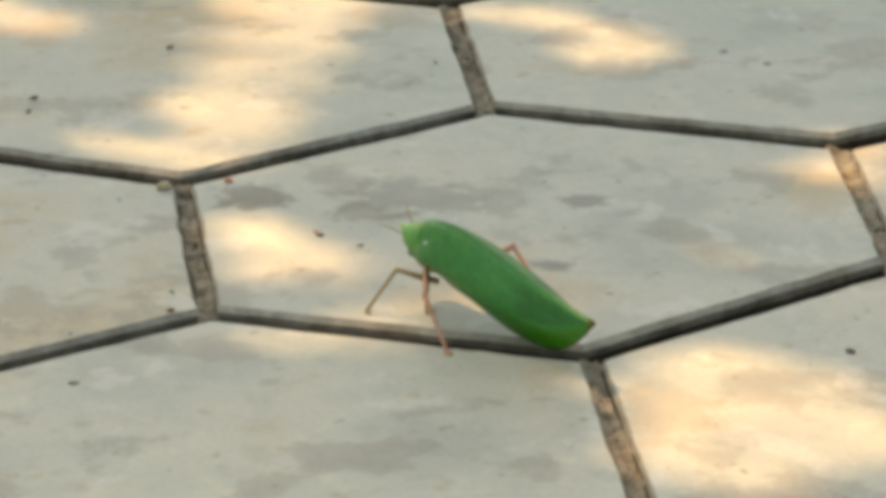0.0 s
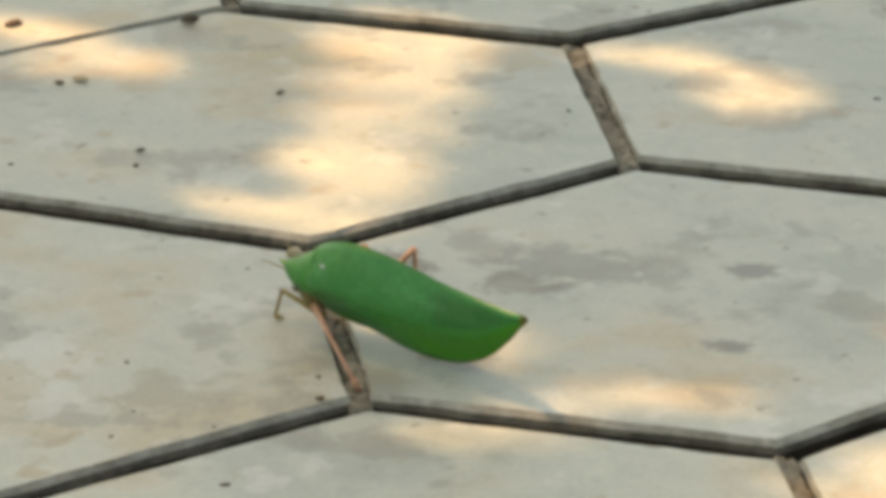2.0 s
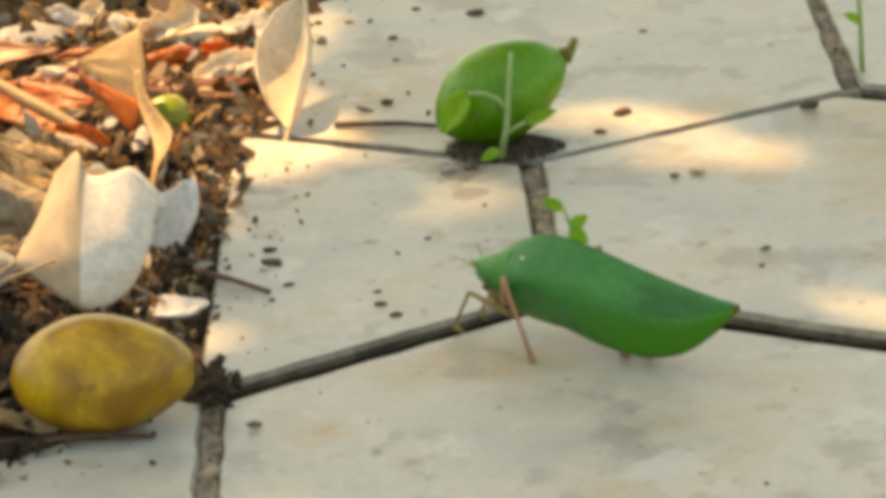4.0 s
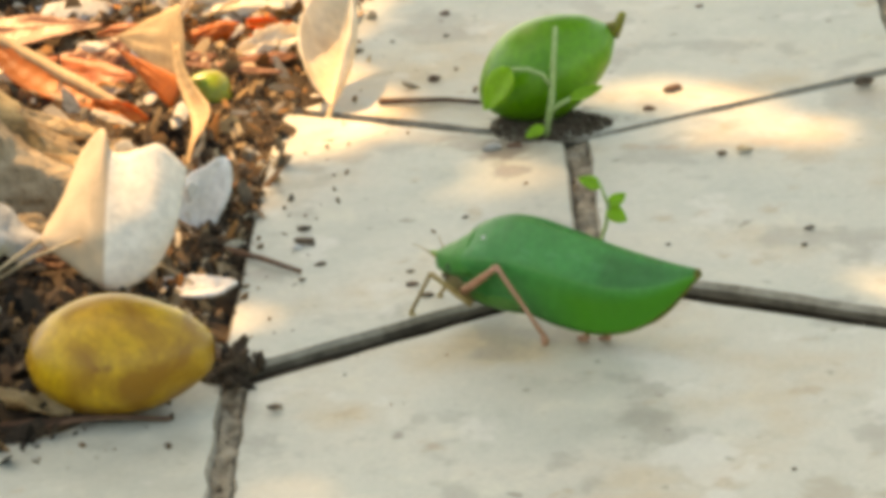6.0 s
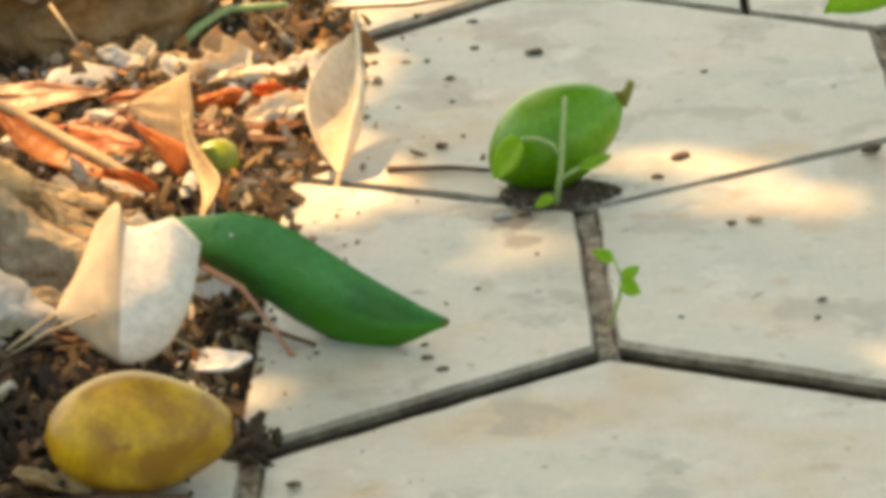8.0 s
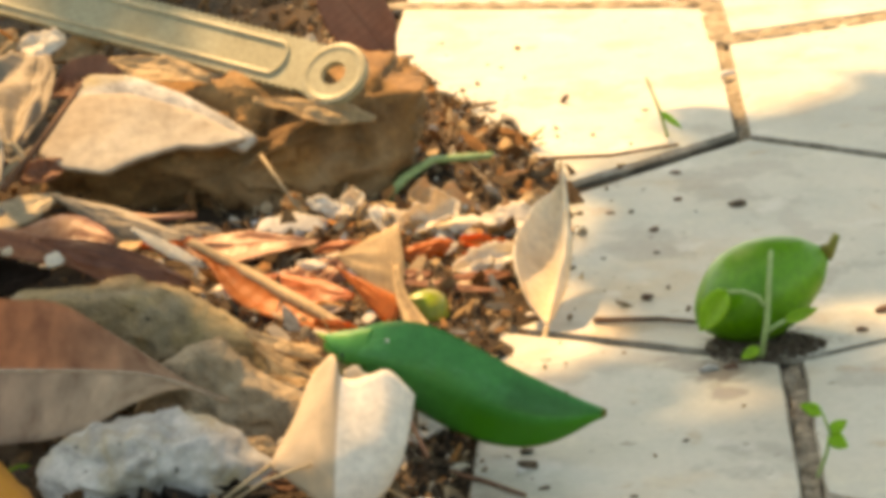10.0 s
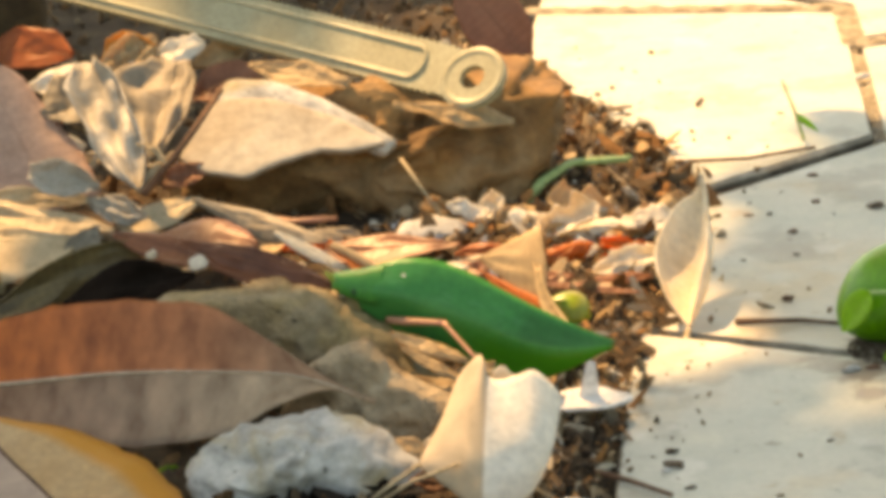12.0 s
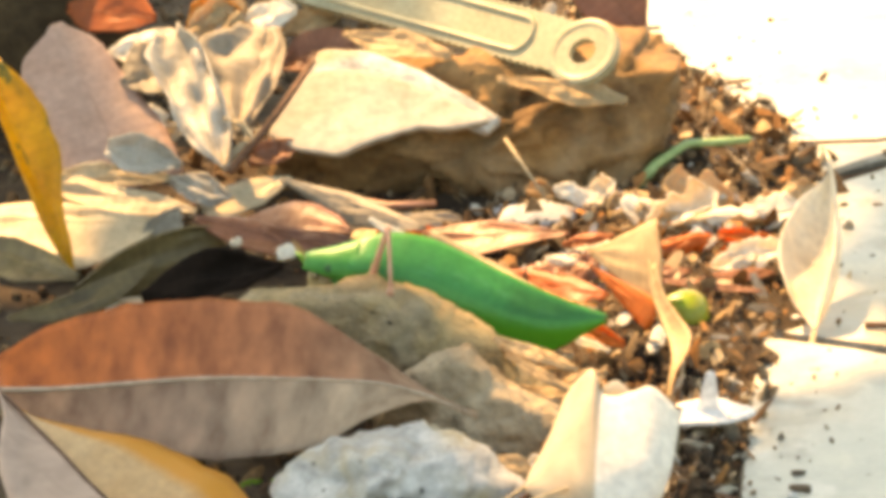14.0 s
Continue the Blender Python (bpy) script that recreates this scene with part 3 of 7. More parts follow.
def tile_mesh(points, rng, tight):
    """A hexagonal paver with chamfered, slightly worn top edges and a slight lean."""
    c = sum(points, Vector((0, 0))) / len(points)
    bm = bmesh.new()
    lean = Vector((rng.uniform(-0.004, 0.004), rng.uniform(-0.004, 0.004)))
    lift = rng.uniform(-0.0006, 0.0004)
    n, rings = 12, []
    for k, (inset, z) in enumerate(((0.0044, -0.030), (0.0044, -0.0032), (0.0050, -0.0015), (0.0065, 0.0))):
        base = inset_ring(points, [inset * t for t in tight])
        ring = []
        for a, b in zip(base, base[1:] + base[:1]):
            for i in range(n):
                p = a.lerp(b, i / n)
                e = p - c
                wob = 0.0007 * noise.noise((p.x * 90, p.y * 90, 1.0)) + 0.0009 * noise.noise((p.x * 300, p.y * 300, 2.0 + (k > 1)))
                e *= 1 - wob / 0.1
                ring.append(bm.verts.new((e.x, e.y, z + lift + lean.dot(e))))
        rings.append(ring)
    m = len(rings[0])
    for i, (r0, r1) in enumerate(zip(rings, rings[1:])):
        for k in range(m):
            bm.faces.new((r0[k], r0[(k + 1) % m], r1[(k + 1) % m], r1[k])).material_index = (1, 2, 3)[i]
    bm.faces.new(rings[-1])
    bm.faces.new(rings[0][::-1])
    return bm, c


def pavement():
    base = bmesh.new()
    V = [base.verts.new((x, y, -0.0085)) for x, y in ((-0.55, -1.2), (1.6, -1.2), (1.6, 2.4), (-0.335, 2.4), (-0.335, 0.9), (-0.29, 0.5), (-0.283, 0.04), (-0.55, -0.02))]
    base.faces.new(V)
    pave = part("pavement", base, JOINT, None, "", False)
    tagged(pave, "weathered grey hexagonal concrete pavers with open dirt-filled joints", "pavement", kind="structure")
    rng = random.Random(4)
    for row in range(-7, 14):
        for col in range(-3, 8):
            ci, cj = 2 * col + (row % 2), 3 * row
            pts = [corner(ci, cj + 2), corner(ci - 1, cj + 1), corner(ci - 1, cj - 1), corner(ci, cj - 2), corner(ci + 1, cj - 1), corner(ci + 1, cj + 1)]
            cut = -0.280 if cj > 0 else -0.56
            if cj * SIDE / 2 > 0.45:
                cut = -0.335
            if max(p.x for p in pts) < cut + 0.02 or (cut > -0.5 and all(inside_bed(p.x, p.y) > 0.03 for p in pts)):
                continue
            keys = [(ci, cj + 2), (ci - 1, cj + 1), (ci - 1, cj - 1), (ci, cj - 2), (ci + 1, cj - 1), (ci + 1, cj + 1)]
            tight = [0.24 if (min(a, b), max(a, b)) in TIGHT else 0.52 if a[0] == b[0] or (min(a, b), max(a, b)) == ((-3, 11), (-2, 10)) else 1.0 for a, b in zip(keys, keys[1:] + keys[:1])]
            whole = len(pts)
            pts = clip_left(pts, cut)
            if len(pts) != whole or min(p.x for p in pts) == cut:
                tight = [0.6] * len(pts)
            pieces = [(pts, tight)]
            if (ci, cj) == (-1, 9):
                # this one was cut in two when it was laid
                flip = lambda ps: [Vector((-p.x, p.y)) for p in reversed(ps)]
                halves = clip_left(pts, -0.139), flip(clip_left(flip(pts), 0.139))
                pieces = [(h, [0.28] * len(h)) for h in halves]
            for shape, gaps in pieces:
                bm, c = tile_mesh(shape, rng, gaps)
                t = part("paver", bm, CONCRETE, pave, "", False)
                t.data.materials.append(GRIME_SHADE)
                t.data.materials.append(SOILED_SHADE)
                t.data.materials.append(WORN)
                t.location = (c.x, c.y, 0)
    joint_fill(pave)


def joint_fill(pave):
    """Sandy dirt packed in the joints that run away from the eye."""
    for j in range(-3, 7):
        for i in range(-3, 4):
            ci, cj = 2 * i + (j % 2), 3 * j
            a, b = corner(ci - 1, cj + 1), corner(ci - 1, cj - 1)
            if min(a.x, b.x) < -0.275 and a.y > 0.06:
                continue
            d = (b - a).normalized()
            n = Vector((-d.y, d.x))

            def place(u, v, a=a, b=b, n=n):
                p = a.lerp(b, u)
                p += n * ((v - 0.5) * (0.0052 + 0.0020 * noise.noise((p.x * 110, p.y * 110, 3))) + 0.0007 * noise.noise((p.x * 60, p.y * 60, 9)))
                return p.x, p.y, -0.0036 + 0.0018 * noise.noise((p.x * 240, p.y * 240, 5)) + 0.0008 * noise.noise((p.x * 700, p.y * 700, 7)) + 0.0012 * abs(v - 0.5)

            part("joint_sand", sheet(bmesh.new(), place, 70, 6, 0.003), SAND, pave)
    # the joints farthest from the bed's near end are filled nearly to the top
    for e0, e1 in (((-2, 10), (-3, 11)), ((-3, 11), (-4, 10)), ((-2, 10), (-1, 11)), ((-1, 11), (0, 10)), ((0, 10), (1, 11))):
        a, b = corner(*e0), corner(*e1)
        d = (b - a).normalized()
        n = Vector((-d.y, d.x))

        def fill(u, v, a=a, b=b, n=n):
            p = a.lerp(b, u) + n * (v - 0.5) * 0.0105
            return p.x, p.y, -0.0016 + 0.0012 * noise.noise((p.x * 200, p.y * 200, 5)) + 0.0006 * noise.noise((p.x * 700, p.y * 700, 7))

        part("joint_sand", sheet(bmesh.new(), fill, 60, 6, 0.003), SAND, pave)


def clip_left(pts, cut):
    out = []
    for a, b in zip(pts, pts[1:] + pts[:1]):
        if a.x >= cut:
            out.append(a)
        if (a.x - cut) * (b.x - cut) < 0:
            out.append(a.lerp(b, (cut - a.x) / (b.x - a.x)))
    return out


ground()
pavement()


# ---- dry leaves ----
def leaf(name, label, material, length, width, m, droop=0.0, fold=0.0, curl=0.0, twist=0.0, wave=0.0, blunt=0.8, stalk=0.0, rib=None, seed=0, tip=1.0, thick=0.0005, category="leaf", ragged=0.12, notch=0.0, torn=0.0, spike=None, pleat=0.0):
    """A leaf with its stalk end at x=0. droop: bend along it, fold: the blade's V, curl: edges rolled, all in degrees."""
    top = empty(name, label, category, m)

    def place(u, v):
        s = (v - 0.5) * 2
        q = u * (1 - torn)
        w = width / 2 * (math.sin(math.pi * min(1, q ** blunt)) ** 0.75 * 0.97 + 0.03) * (1 if u < 0.5 else tip + (1 - tip) * (2 - 2 * u))
        w *= 1 + ragged * (noise.noise((u * 6, seed * 3.7 + (s > 0) * 9, 0.5)) + 0.5 * noise.noise((u * 17, seed * 1.9 + (s > 0) * 5, 1.5)))
        a = radians(curl) * abs(s)
        f = radians(fold)
        if abs(a) > 1e-3:
            y0, z0 = math.sin(a) / a * abs(s) * w, (1 - math.cos(a)) / a * abs(s) * w
        else:
            y0, z0 = abs(s) * w, 0.0
        y, z = y0 * math.cos(f) - z0 * math.sin(f), y0 * math.sin(f) + z0 * math.cos(f)
        y *= 1 if s >= 0 else -1
        tw = radians(twist) * u
        y, z = y * math.cos(tw) - z * math.sin(tw), y * math.sin(tw) + z * math.cos(tw)
        d = radians(droop) * u
        x = length * (math.sin(d) / radians(droop) if abs(droop) > 0.5 else u)
        h = length * ((1 - math.cos(d)) / radians(droop) if abs(droop) > 0.5 else 0)
        if notch and u > 0.55:
            x -= length * notch * (1 - abs(s)) * (u - 0.55) / 0.45
        if torn:
            x -= length * 0.15 * u ** 3 * s * s
            x += length * 0.07 * u ** 3 * (noise.noise((s * 2.1 + seed, 3.3, seed)) + 0.6 * noise.noise((s * 6 + seed, 1.3, seed)))
        if spike:
            x += length * spike[1] * u ** 3 * math.exp(-((s - spike[0]) / 0.2) ** 2)
        n = wave * (noise.noise((u * 3 + seed * 7.3, s * 1.5, seed)) + 0.5 * noise.noise((u * 8 + seed, s * 4, seed * 2.0)))
        n += pleat * (math.sin(v * 19 + u * 4) + 0.6 * math.sin(u * 17 + v * 9 + seed)) * min(1, 4 * u)
        return x + math.sin(d) * -z * 0.6, y, h + z * math.cos(d) * 1.0 + n

    part("blade", sheet(bmesh.new(), place, 22, 10, thick), material, top)
    if rib:
        pts = [Vector(place(u / 14, 0.5)) + Vector((0, 0, 0.0003)) for u in range(15)]
        part("midrib", tube(bmesh.new(), pts, [(0.0005 if rib is material else 0.0009) * (1 - 0.6 * i / 14) for i in range(15)], 6), rib, top)
    if stalk:
        d0 = Vector(place(0.03, 0.5)) - Vector(place(0, 0.5))
        d0.normalize()
        pts = [Vector(place(0, 0.5)) - d0 * stalk * k / 5 + Vector((0, 0, -0.15 * stalk * (k / 5) ** 2)) for k in range(6)]
        part("stalk", tube(bmesh.new(), pts, [0.0008 + 0.0001 * k for k in range(6)], 6), rib or STALK, top)
    return top


def along(stations, u):
    """A smooth value from even stations, u in 0..1."""
    n = len(stations) - 1
    k = min(n - 1, int(u * n))
    f = u * n - k
    p0, p1, p2, p3 = stations[max(0, k - 1)], stations[k], stations[k + 1], stations[min(n, k + 2)]
    return p1 + 0.5 * f * (p2 - p0 + f * (2 * p0 - 5 * p1 + 4 * p2 - p3 + f * (3 * (p1 - p2) + p3 - p0)))


def blade(label, material, a, b, facing, up, low, mid=(0, 0), curl=(0, 0), fold=0.0, bow=0.0, wave=0.0, pleat=0.0, rib=None, stalk=0.0, rolled=None, seed=0):
    """A dry leaf with its midrib from a to b: half widths on both sides and the midrib's sway at even stations, sides rolled by curl degrees."""
    a, b = Vector(a), Vector(b)
    top = empty("dry_leaf", label, "leaf", frame_of(a, b - a, facing))
    length = (b - a).length

    def place(u, v):
        s = (v - 0.5) * 2
        side = 1 if s >= 0 else -1
        w = max(0.0003, along(up if s >= 0 else low, u)) * abs(s)
        w *= 1 + 0.07 * (noise.noise((u * 7, seed * 3.7 + side, 0.5)) + 0.6 * noise.noise((u * 21, seed * 1.9 + side, 1.5)))
        g = radians(curl[0] if s >= 0 else curl[1]) * abs(s)
        y, z = (w, 0.0) if abs(g) < 1e-3 else (math.sin(g) / g * w, (1 - math.cos(g)) / g * w)
        f = radians(fold)
        y, z = y * math.cos(f) - z * math.sin(f), y * math.sin(f) + z * math.cos(f)
        z += bow * math.sin(math.pi * u)
        z += wave * (noise.noise((u * 3 + seed * 7.3, s * 1.5, seed)) + 0.5 * noise.noise((u * 9 + seed, s * 4, seed * 2.0)))
        z += pleat * (math.sin(v * 17 + u * 5) + 0.6 * math.sin(u * 19 + v * 8 + seed)) * min(1, 4 * u)
        return length * u, along(mid, u) + side * y, z

    part("blade", sheet(bmesh.new(), place, 30, 14, 0.0004), material, top)
    pts = [Vector(place(u / 20, 0.5)) + Vector((0, 0, 0.0003 if rib else 0.0001)) for u in range(21)]
    part("midrib", tube(bmesh.new(), pts, [(0.00065 if rib else 0.0004) * (1 - 0.5 * i / 20) for i in range(21)], 6), rib or material, top)
    if rolled:
        pts = [Vector(place(u / 20, 1.0)) + Vector((0, 0, 0.0006)) for u in range(21)]
        part("rolled_edge", tube(bmesh.new(), pts, [0.0012 + 0.0008 * math.sin(math.pi * i / 20) + 0.0003 * noise.noise((i * 0.9, seed, 0)) for i in range(21)], 8), rolled, top, "tightly rolled cream leaf edge")
    if stalk:
        pts = [Vector((-stalk * k / 5, 0.1 * stalk * (k / 5) ** 2, 0)) for k in range(6)]
        part("stalk", tube(bmesh.new(), pts, [0.0008 + 0.0001 * k for k in range(6)], 6), STALK, top)
    return top


def standing_leaf():
    """A bleached leaf folded down its middle, its shaded half coloured tan, standing with a torn top."""
    o = Vector((-0.3070, 0.1040, 0.0070))
    top = empty("dry_leaf", "pale bleached dry leaf standing folded, one half painted as shaded, torn at its top", "leaf", Matrix.Translation(o))
    foot_x = (-0.018, -0.0135, -0.0095, -0.0055, -0.001, 0.0035, 0.0080, 0.0117, 0.0141)
    foot_z = (0.009, 0.0064, 0.0042, 0.0022, 0.0005, 0.0002, 0.0014, 0.0040, 0.007)
    head_x = (-0.0125, -0.0085, -0.0030, -0.0005, 0.0008, 0.0040, 0.0085, 0.0128, 0.0184)
    head_z = (0.0150, 0.0250, 0.0322, 0.0340, 0.0298, 0.0284, 0.0290, 0.0286, 0.0205)
    deep = (0.009, 0.006, 0.003, -0.001, -0.0042, -0.004, -0.002, 0.001, 0.005)

    def panel(u, v):
        x = along(foot_x, v) * (1 - u) + along(head_x, v) * u
        z = along(foot_z, v) * (1 - u) + along(head_z, v) * u
        y = along(deep, v) + 0.021 * u * u + 0.003 * math.sin(math.pi * u) * (0.5 - v)
        return x + 0.0016 * math.sin(math.pi * u) * (v - 0.5), y + 0.0006 * noise.noise((u * 5, v * 6, 3)), z

    part("blade", sheet(bmesh.new(), panel, 20, 36, 0.0004), LEAF_HALF, top)

    def inner(u, v):
        return 0.0010 + 0.0140 * v, 0.024 + 0.003 * math.sin(v * 3), 0.006 + u * (0.0215 + 0.0022 * math.sin(v * 6 + 0.5) + 0.0015 * noise.noise((v * 7, 2.0, 0)) - 0.003 * v)

    part("inner_fold", sheet(bmesh.new(), inner, 10, 12, 0.0004), LEAF_CREAM, top, "sunlit cream inner fold")
    part("stalk", tube(bmesh.new(), [(-0.0175, 0.0085, 0.0098), (-0.0240, 0.0060, 0.0062), (-0.0300, 0.0040, 0.0025)], [0.0007, 0.0006, 0.0005], 6), STALK, top)


def twisted_leaf():
    """A tan leaf folded to a cone above, twisted to a ribbon below."""
    o = Vector((-0.3020, 0.2400, 0.0))
    top = empty("dry_leaf", "twisted tan dry leaf bent over dark soil", "leaf", Matrix.Translation(o))

    def cone(p, q, r, bulge):
        p, q, r = Vector(p) - o, Vector(q) - o, Vector(r) - o
        return lambda u, v: p.lerp(q.lerp(r, v), max(0.02, u)) + Vector((0.0015 * math.sin(math.pi * v) * u, -bulge * math.sin(math.pi * v) * u, 0.0006 * noise.noise((u * 4, v * 5, 1))))

    part("folded_blade", sheet(bmesh.new(), cone((-0.3216, 0.2720, 0.0233), (-0.3026, 0.2720, 0.0320), (-0.3020, 0.2520, 0.0115), 0.003), 18, 18, 0.0004), LEAF_TAN, top)
    part("underside", sheet(bmesh.new(), cone((-0.3212, 0.2675, 0.0215), (-0.3030, 0.2520, 0.0165), (-0.3050, 0.2480, 0.0080), 0.002), 16, 12, 0.0004), LEAF_ORANGE, top, "orange underside glowing in the light")
    mid_x = (-0.3032, -0.3015, -0.2982, -0.2952, -0.2948, -0.2962, -0.2970)
    mid_z = (0.0250, 0.0190, 0.0150, 0.0125, 0.0105, 0.0085, 0.0050)
    wide = (0.0022, 0.0036, 0.0054, 0.0066, 0.0048, 0.0018, 0.0010)

    def ribbon(u, v):
        s, w, g = (v - 0.5), along(wide, u), radians(15 + 60 * u)
        return along(mid_x, u) + s * w * math.cos(g * 0.5) - o.x, 0.257 - 0.052 * u - 0.004 * s - o.y, along(mid_z, u) + s * w * math.sin(g) * 0.6 - 0.0012 * (1 - 4 * s * s)

    part("blade", sheet(bmesh.new(), ribbon, 28, 8, 0.0004), LEAF_TAN, top)


def litter():
    V = Vector

    def lay(name, label, mat, a, b, width, facing, **k):
        a, b = V(a), V(b)
        k.setdefault("rib", mat)
        return leaf(name, label, mat, (b - a).length, width, frame_of(a, b - a, facing), **k)

    blade("large reddish-brown dry leaf with pale midrib lying on stones", LEAF_STREAKED, (-0.4619, 0.164, 0.0273), (-0.3389, 0.148, 0.0223), (0, -0.8, 0.6), (0.0087, 0.0162, 0.0191, 0.0203, 0.0207, 0.0198, 0.0181, 0.0127, 0.0061, 0.0013, 0.0007), (0.0029, 0.0087, 0.0138, 0.0188, 0.0217, 0.0232, 0.0214, 0.0177, 0.009, 0.0014, 0.0007), mid=(0, 0.0006, 0.002, 0.0036, 0.0052, 0.0061, 0.0067, 0.007, 0.0067, 0.0041, 0), curl=(16, 22), rib=PALE_RIB, wave=0.0008, seed=1)
    # this leaf's midrib is bark-dark to paint the shadow line in its fold
    blade("folded ochre dry leaf with orange margin and pinkish underside", LEAF_OCHRE, (-0.4573, 0.15, 0.0329), (-0.3895, 0.075, -0.0017), (0.35, -0.7, 0.62), (0.0004, 0.0012, 0.0088, 0.0182, 0.0241, 0.027, 0.0263, 0.0175, 0.0015), (0.0004, 0.0058, 0.0161, 0.0219, 0.0255, 0.0263, 0.0233, 0.0146, 0.0015), curl=(-30, 20), fold=14, rib=TWIG, wave=0.001, seed=2)
    blade("pinkish-grey dry leaf leaning upright behind the litter", LEAF_PINK, (-0.4641, 0.372, 0.0163), (-0.4924, 0.415, 0.0569), (0.2, -0.9, 0.4), (0.0102, 0.0169, 0.02, 0.0217, 0.0217, 0.0203, 0.0179, 0.0135, 0.002), (0.0152, 0.0164, 0.0159, 0.0149, 0.0135, 0.0122, 0.0105, 0.0078, 0.0017), curl=(18, -12), wave=0.0008, seed=10)
    blade("grey bleached scrap of dry leaf against the pink leaf", LEAF_GREYPALE, (-0.4683, 0.358, 0.0333), (-0.4463, 0.356, 0.0278), (0.1, -0.85, 0.5), (0.0024, 0.0057, 0.0061, 0.0044, 0.001), (0.0024, 0.0057, 0.0061, 0.0041, 0.001), curl=(20, 20), wave=0.002, seed=51)
    blade("yellow leaf with dark green spots hanging down", LEAF_YELLOW, (-0.4983, 0.345, 0.0638), (-0.4688, 0.3, 0.0132), (0.45, -0.8, 0.4), (0.0034, 0.0076, 0.01, 0.0106, 0.0101, 0.0067, 0.0037, 0.0024, 0.0003), (0.0017, 0.0025, 0.0032, 0.0034, 0.0037, 0.0037, 0.0037, 0.0027, 0.0003), fold=18, curl=(20, 10), wave=0.0012, seed=12)
    blade("pale tan dry leaf lying flat in the litter", LEAF_STRAW, (-0.4851, 0.352, 0.0249), (-0.4411, 0.345, 0.0169), (0, -0.55, 0.83), (0.001, 0.0033, 0.0043, 0.0043, 0.0033, 0.001), (0.002, 0.0063, 0.008, 0.0074, 0.0043, 0.001), curl=(-20, 25), wave=0.0012, seed=13)
    blade("pointed straw-coloured tip of a dry leaf", LEAF_STRAW, (-0.4397, 0.348, 0.0162), (-0.4174, 0.372, 0.018), (0, -0.55, 0.83), (0.0042, 0.0053, 0.0053, 0.0037, 0.0009), (0.0042, 0.006, 0.006, 0.0037, 0.0009), curl=(20, -15), wave=0.001, seed=52)
    blade("broad straw-coloured dry leaf resting over the hollow", LEAF_STRAW, (-0.5084, 0.335, 0.0208), (-0.4485, 0.32, 0.0209), (0, -0.55, 0.83), (0.0013, 0.0061, 0.0075, 0.0061, 0.0038, 0.0021), (0.0136, 0.0163, 0.0184, 0.0207, 0.019, 0.0065), curl=(-14, 18), wave=0.0012, seed=14)
    blade("curled silvery end of a dry leaf", LEAF_GREY, (-0.4511, 0.316, 0.0152), (-0.4415, 0.322, 0.025), (-0.2, -0.8, 0.5), (0.0029, 0.0043, 0.0036, 0.0005), (0.0036, 0.0072, 0.0061, 0.0005), curl=(40, -70), wave=0.001, seed=53)
    blade("olive-brown dry leaf rolled into a tube", LEAF_OLIVE, (-0.4651, 0.28, 0.0141), (-0.4256, 0.3, 0.0226), (0.15, -0.9, 0.4), (0.0016, 0.0057, 0.0079, 0.0082, 0.0073, 0.0041), (0.0016, 0.0054, 0.0076, 0.0095, 0.0104, 0.0054), curl=(70, -50), wave=0.0012, seed=15)
    blade("narrow curved grey-brown dry leaf below the olive leaf", LEAF_OLIVE, (-0.4797, 0.262, 0.0134), (-0.4428, 0.285, 0.0205), (0, -0.55, 0.83), (0.0008, 0.0027, 0.0037, 0.0033, 0.0008), (0.0008, 0.0037, 0.0043, 0.0033, 0.0008), mid=(0, -0.0029, -0.0041, -0.0025, 0), curl=(40, -40), wave=0.0008, seed=54)
    blade("olive dry leaf under the yellow leaf", LEAF_OLIVE, (-0.4989, 0.3, 0.0221), (-0.4642, 0.285, 0.0171), (0, -0.55, 0.83), (0.0025, 0.0065, 0.0065, 0.0049, 0.001), (0.0025, 0.0059, 0.0074, 0.0059, 0.001), curl=(20, 20), wave=0.0015, seed=55)
    blade("nearly black leaf added to darken the hollow", LEAF_SHADE, (-0.4424, 0.262, 0.0185), (-0.403, 0.262, 0.0258), (0, -0.7, 0.7), (0.0017, 0.007, 0.0084, 0.0059, 0.0014), (0.0017, 0.0052, 0.0059, 0.0052, 0.0014), curl=(30, 30), wave=0.003, seed=31)
    blade("dark red-brown dry leaf curling over the hollow", LEAF_DARKRED, (-0.433, 0.3, 0.0287), (-0.396, 0.292, 0.0207), (0, -0.75, 0.66), (0.001, 0.0044, 0.005, 0.004, 0.0027, 0.0005), (0.0013, 0.0047, 0.0067, 0.0074, 0.0054, 0.001), curl=(-60, 40), wave=0.0012, seed=8)
    blade("rust-brown dry leaf arched over the litter", LEAF_RUST, (-0.4238, 0.318, 0.0211), (-0.3904, 0.306, 0.0207), (0, -0.75, 0.66), (0.0014, 0.0083, 0.0115, 0.0104, 0.0069, 0.001), (0.0007, 0.0017, 0.0024, 0.0024, 0.0017, 0.0005), curl=(-50, -20), wave=0.001, seed=9)
    blade("grey-tan dry leaf curving down beside the rock", LEAF_GREY, (-0.4164, 0.352, 0.0233), (-0.3714, 0.318, 0.0175), (0, -0.75, 0.66), (0.0005, 0.0024, 0.0038, 0.0035, 0.0021, 0.0005), (0.0007, 0.0028, 0.0052, 0.0059, 0.0045, 0.0007), curl=(-50, -40), wave=0.0012, seed=28)
    blade("cream rolled edge of a dry leaf over the dark hollow", LEAF_CREAM, (-0.3842, 0.3, 0.0264), (-0.3607, 0.285, 0.0179), (0, -0.75, 0.66), (0.0005, 0.0017, 0.0021, 0.0014, 0.0003), (0.0005, 0.0021, 0.0028, 0.0021, 0.0005), curl=(-60, 30), wave=0.0012, seed=56)
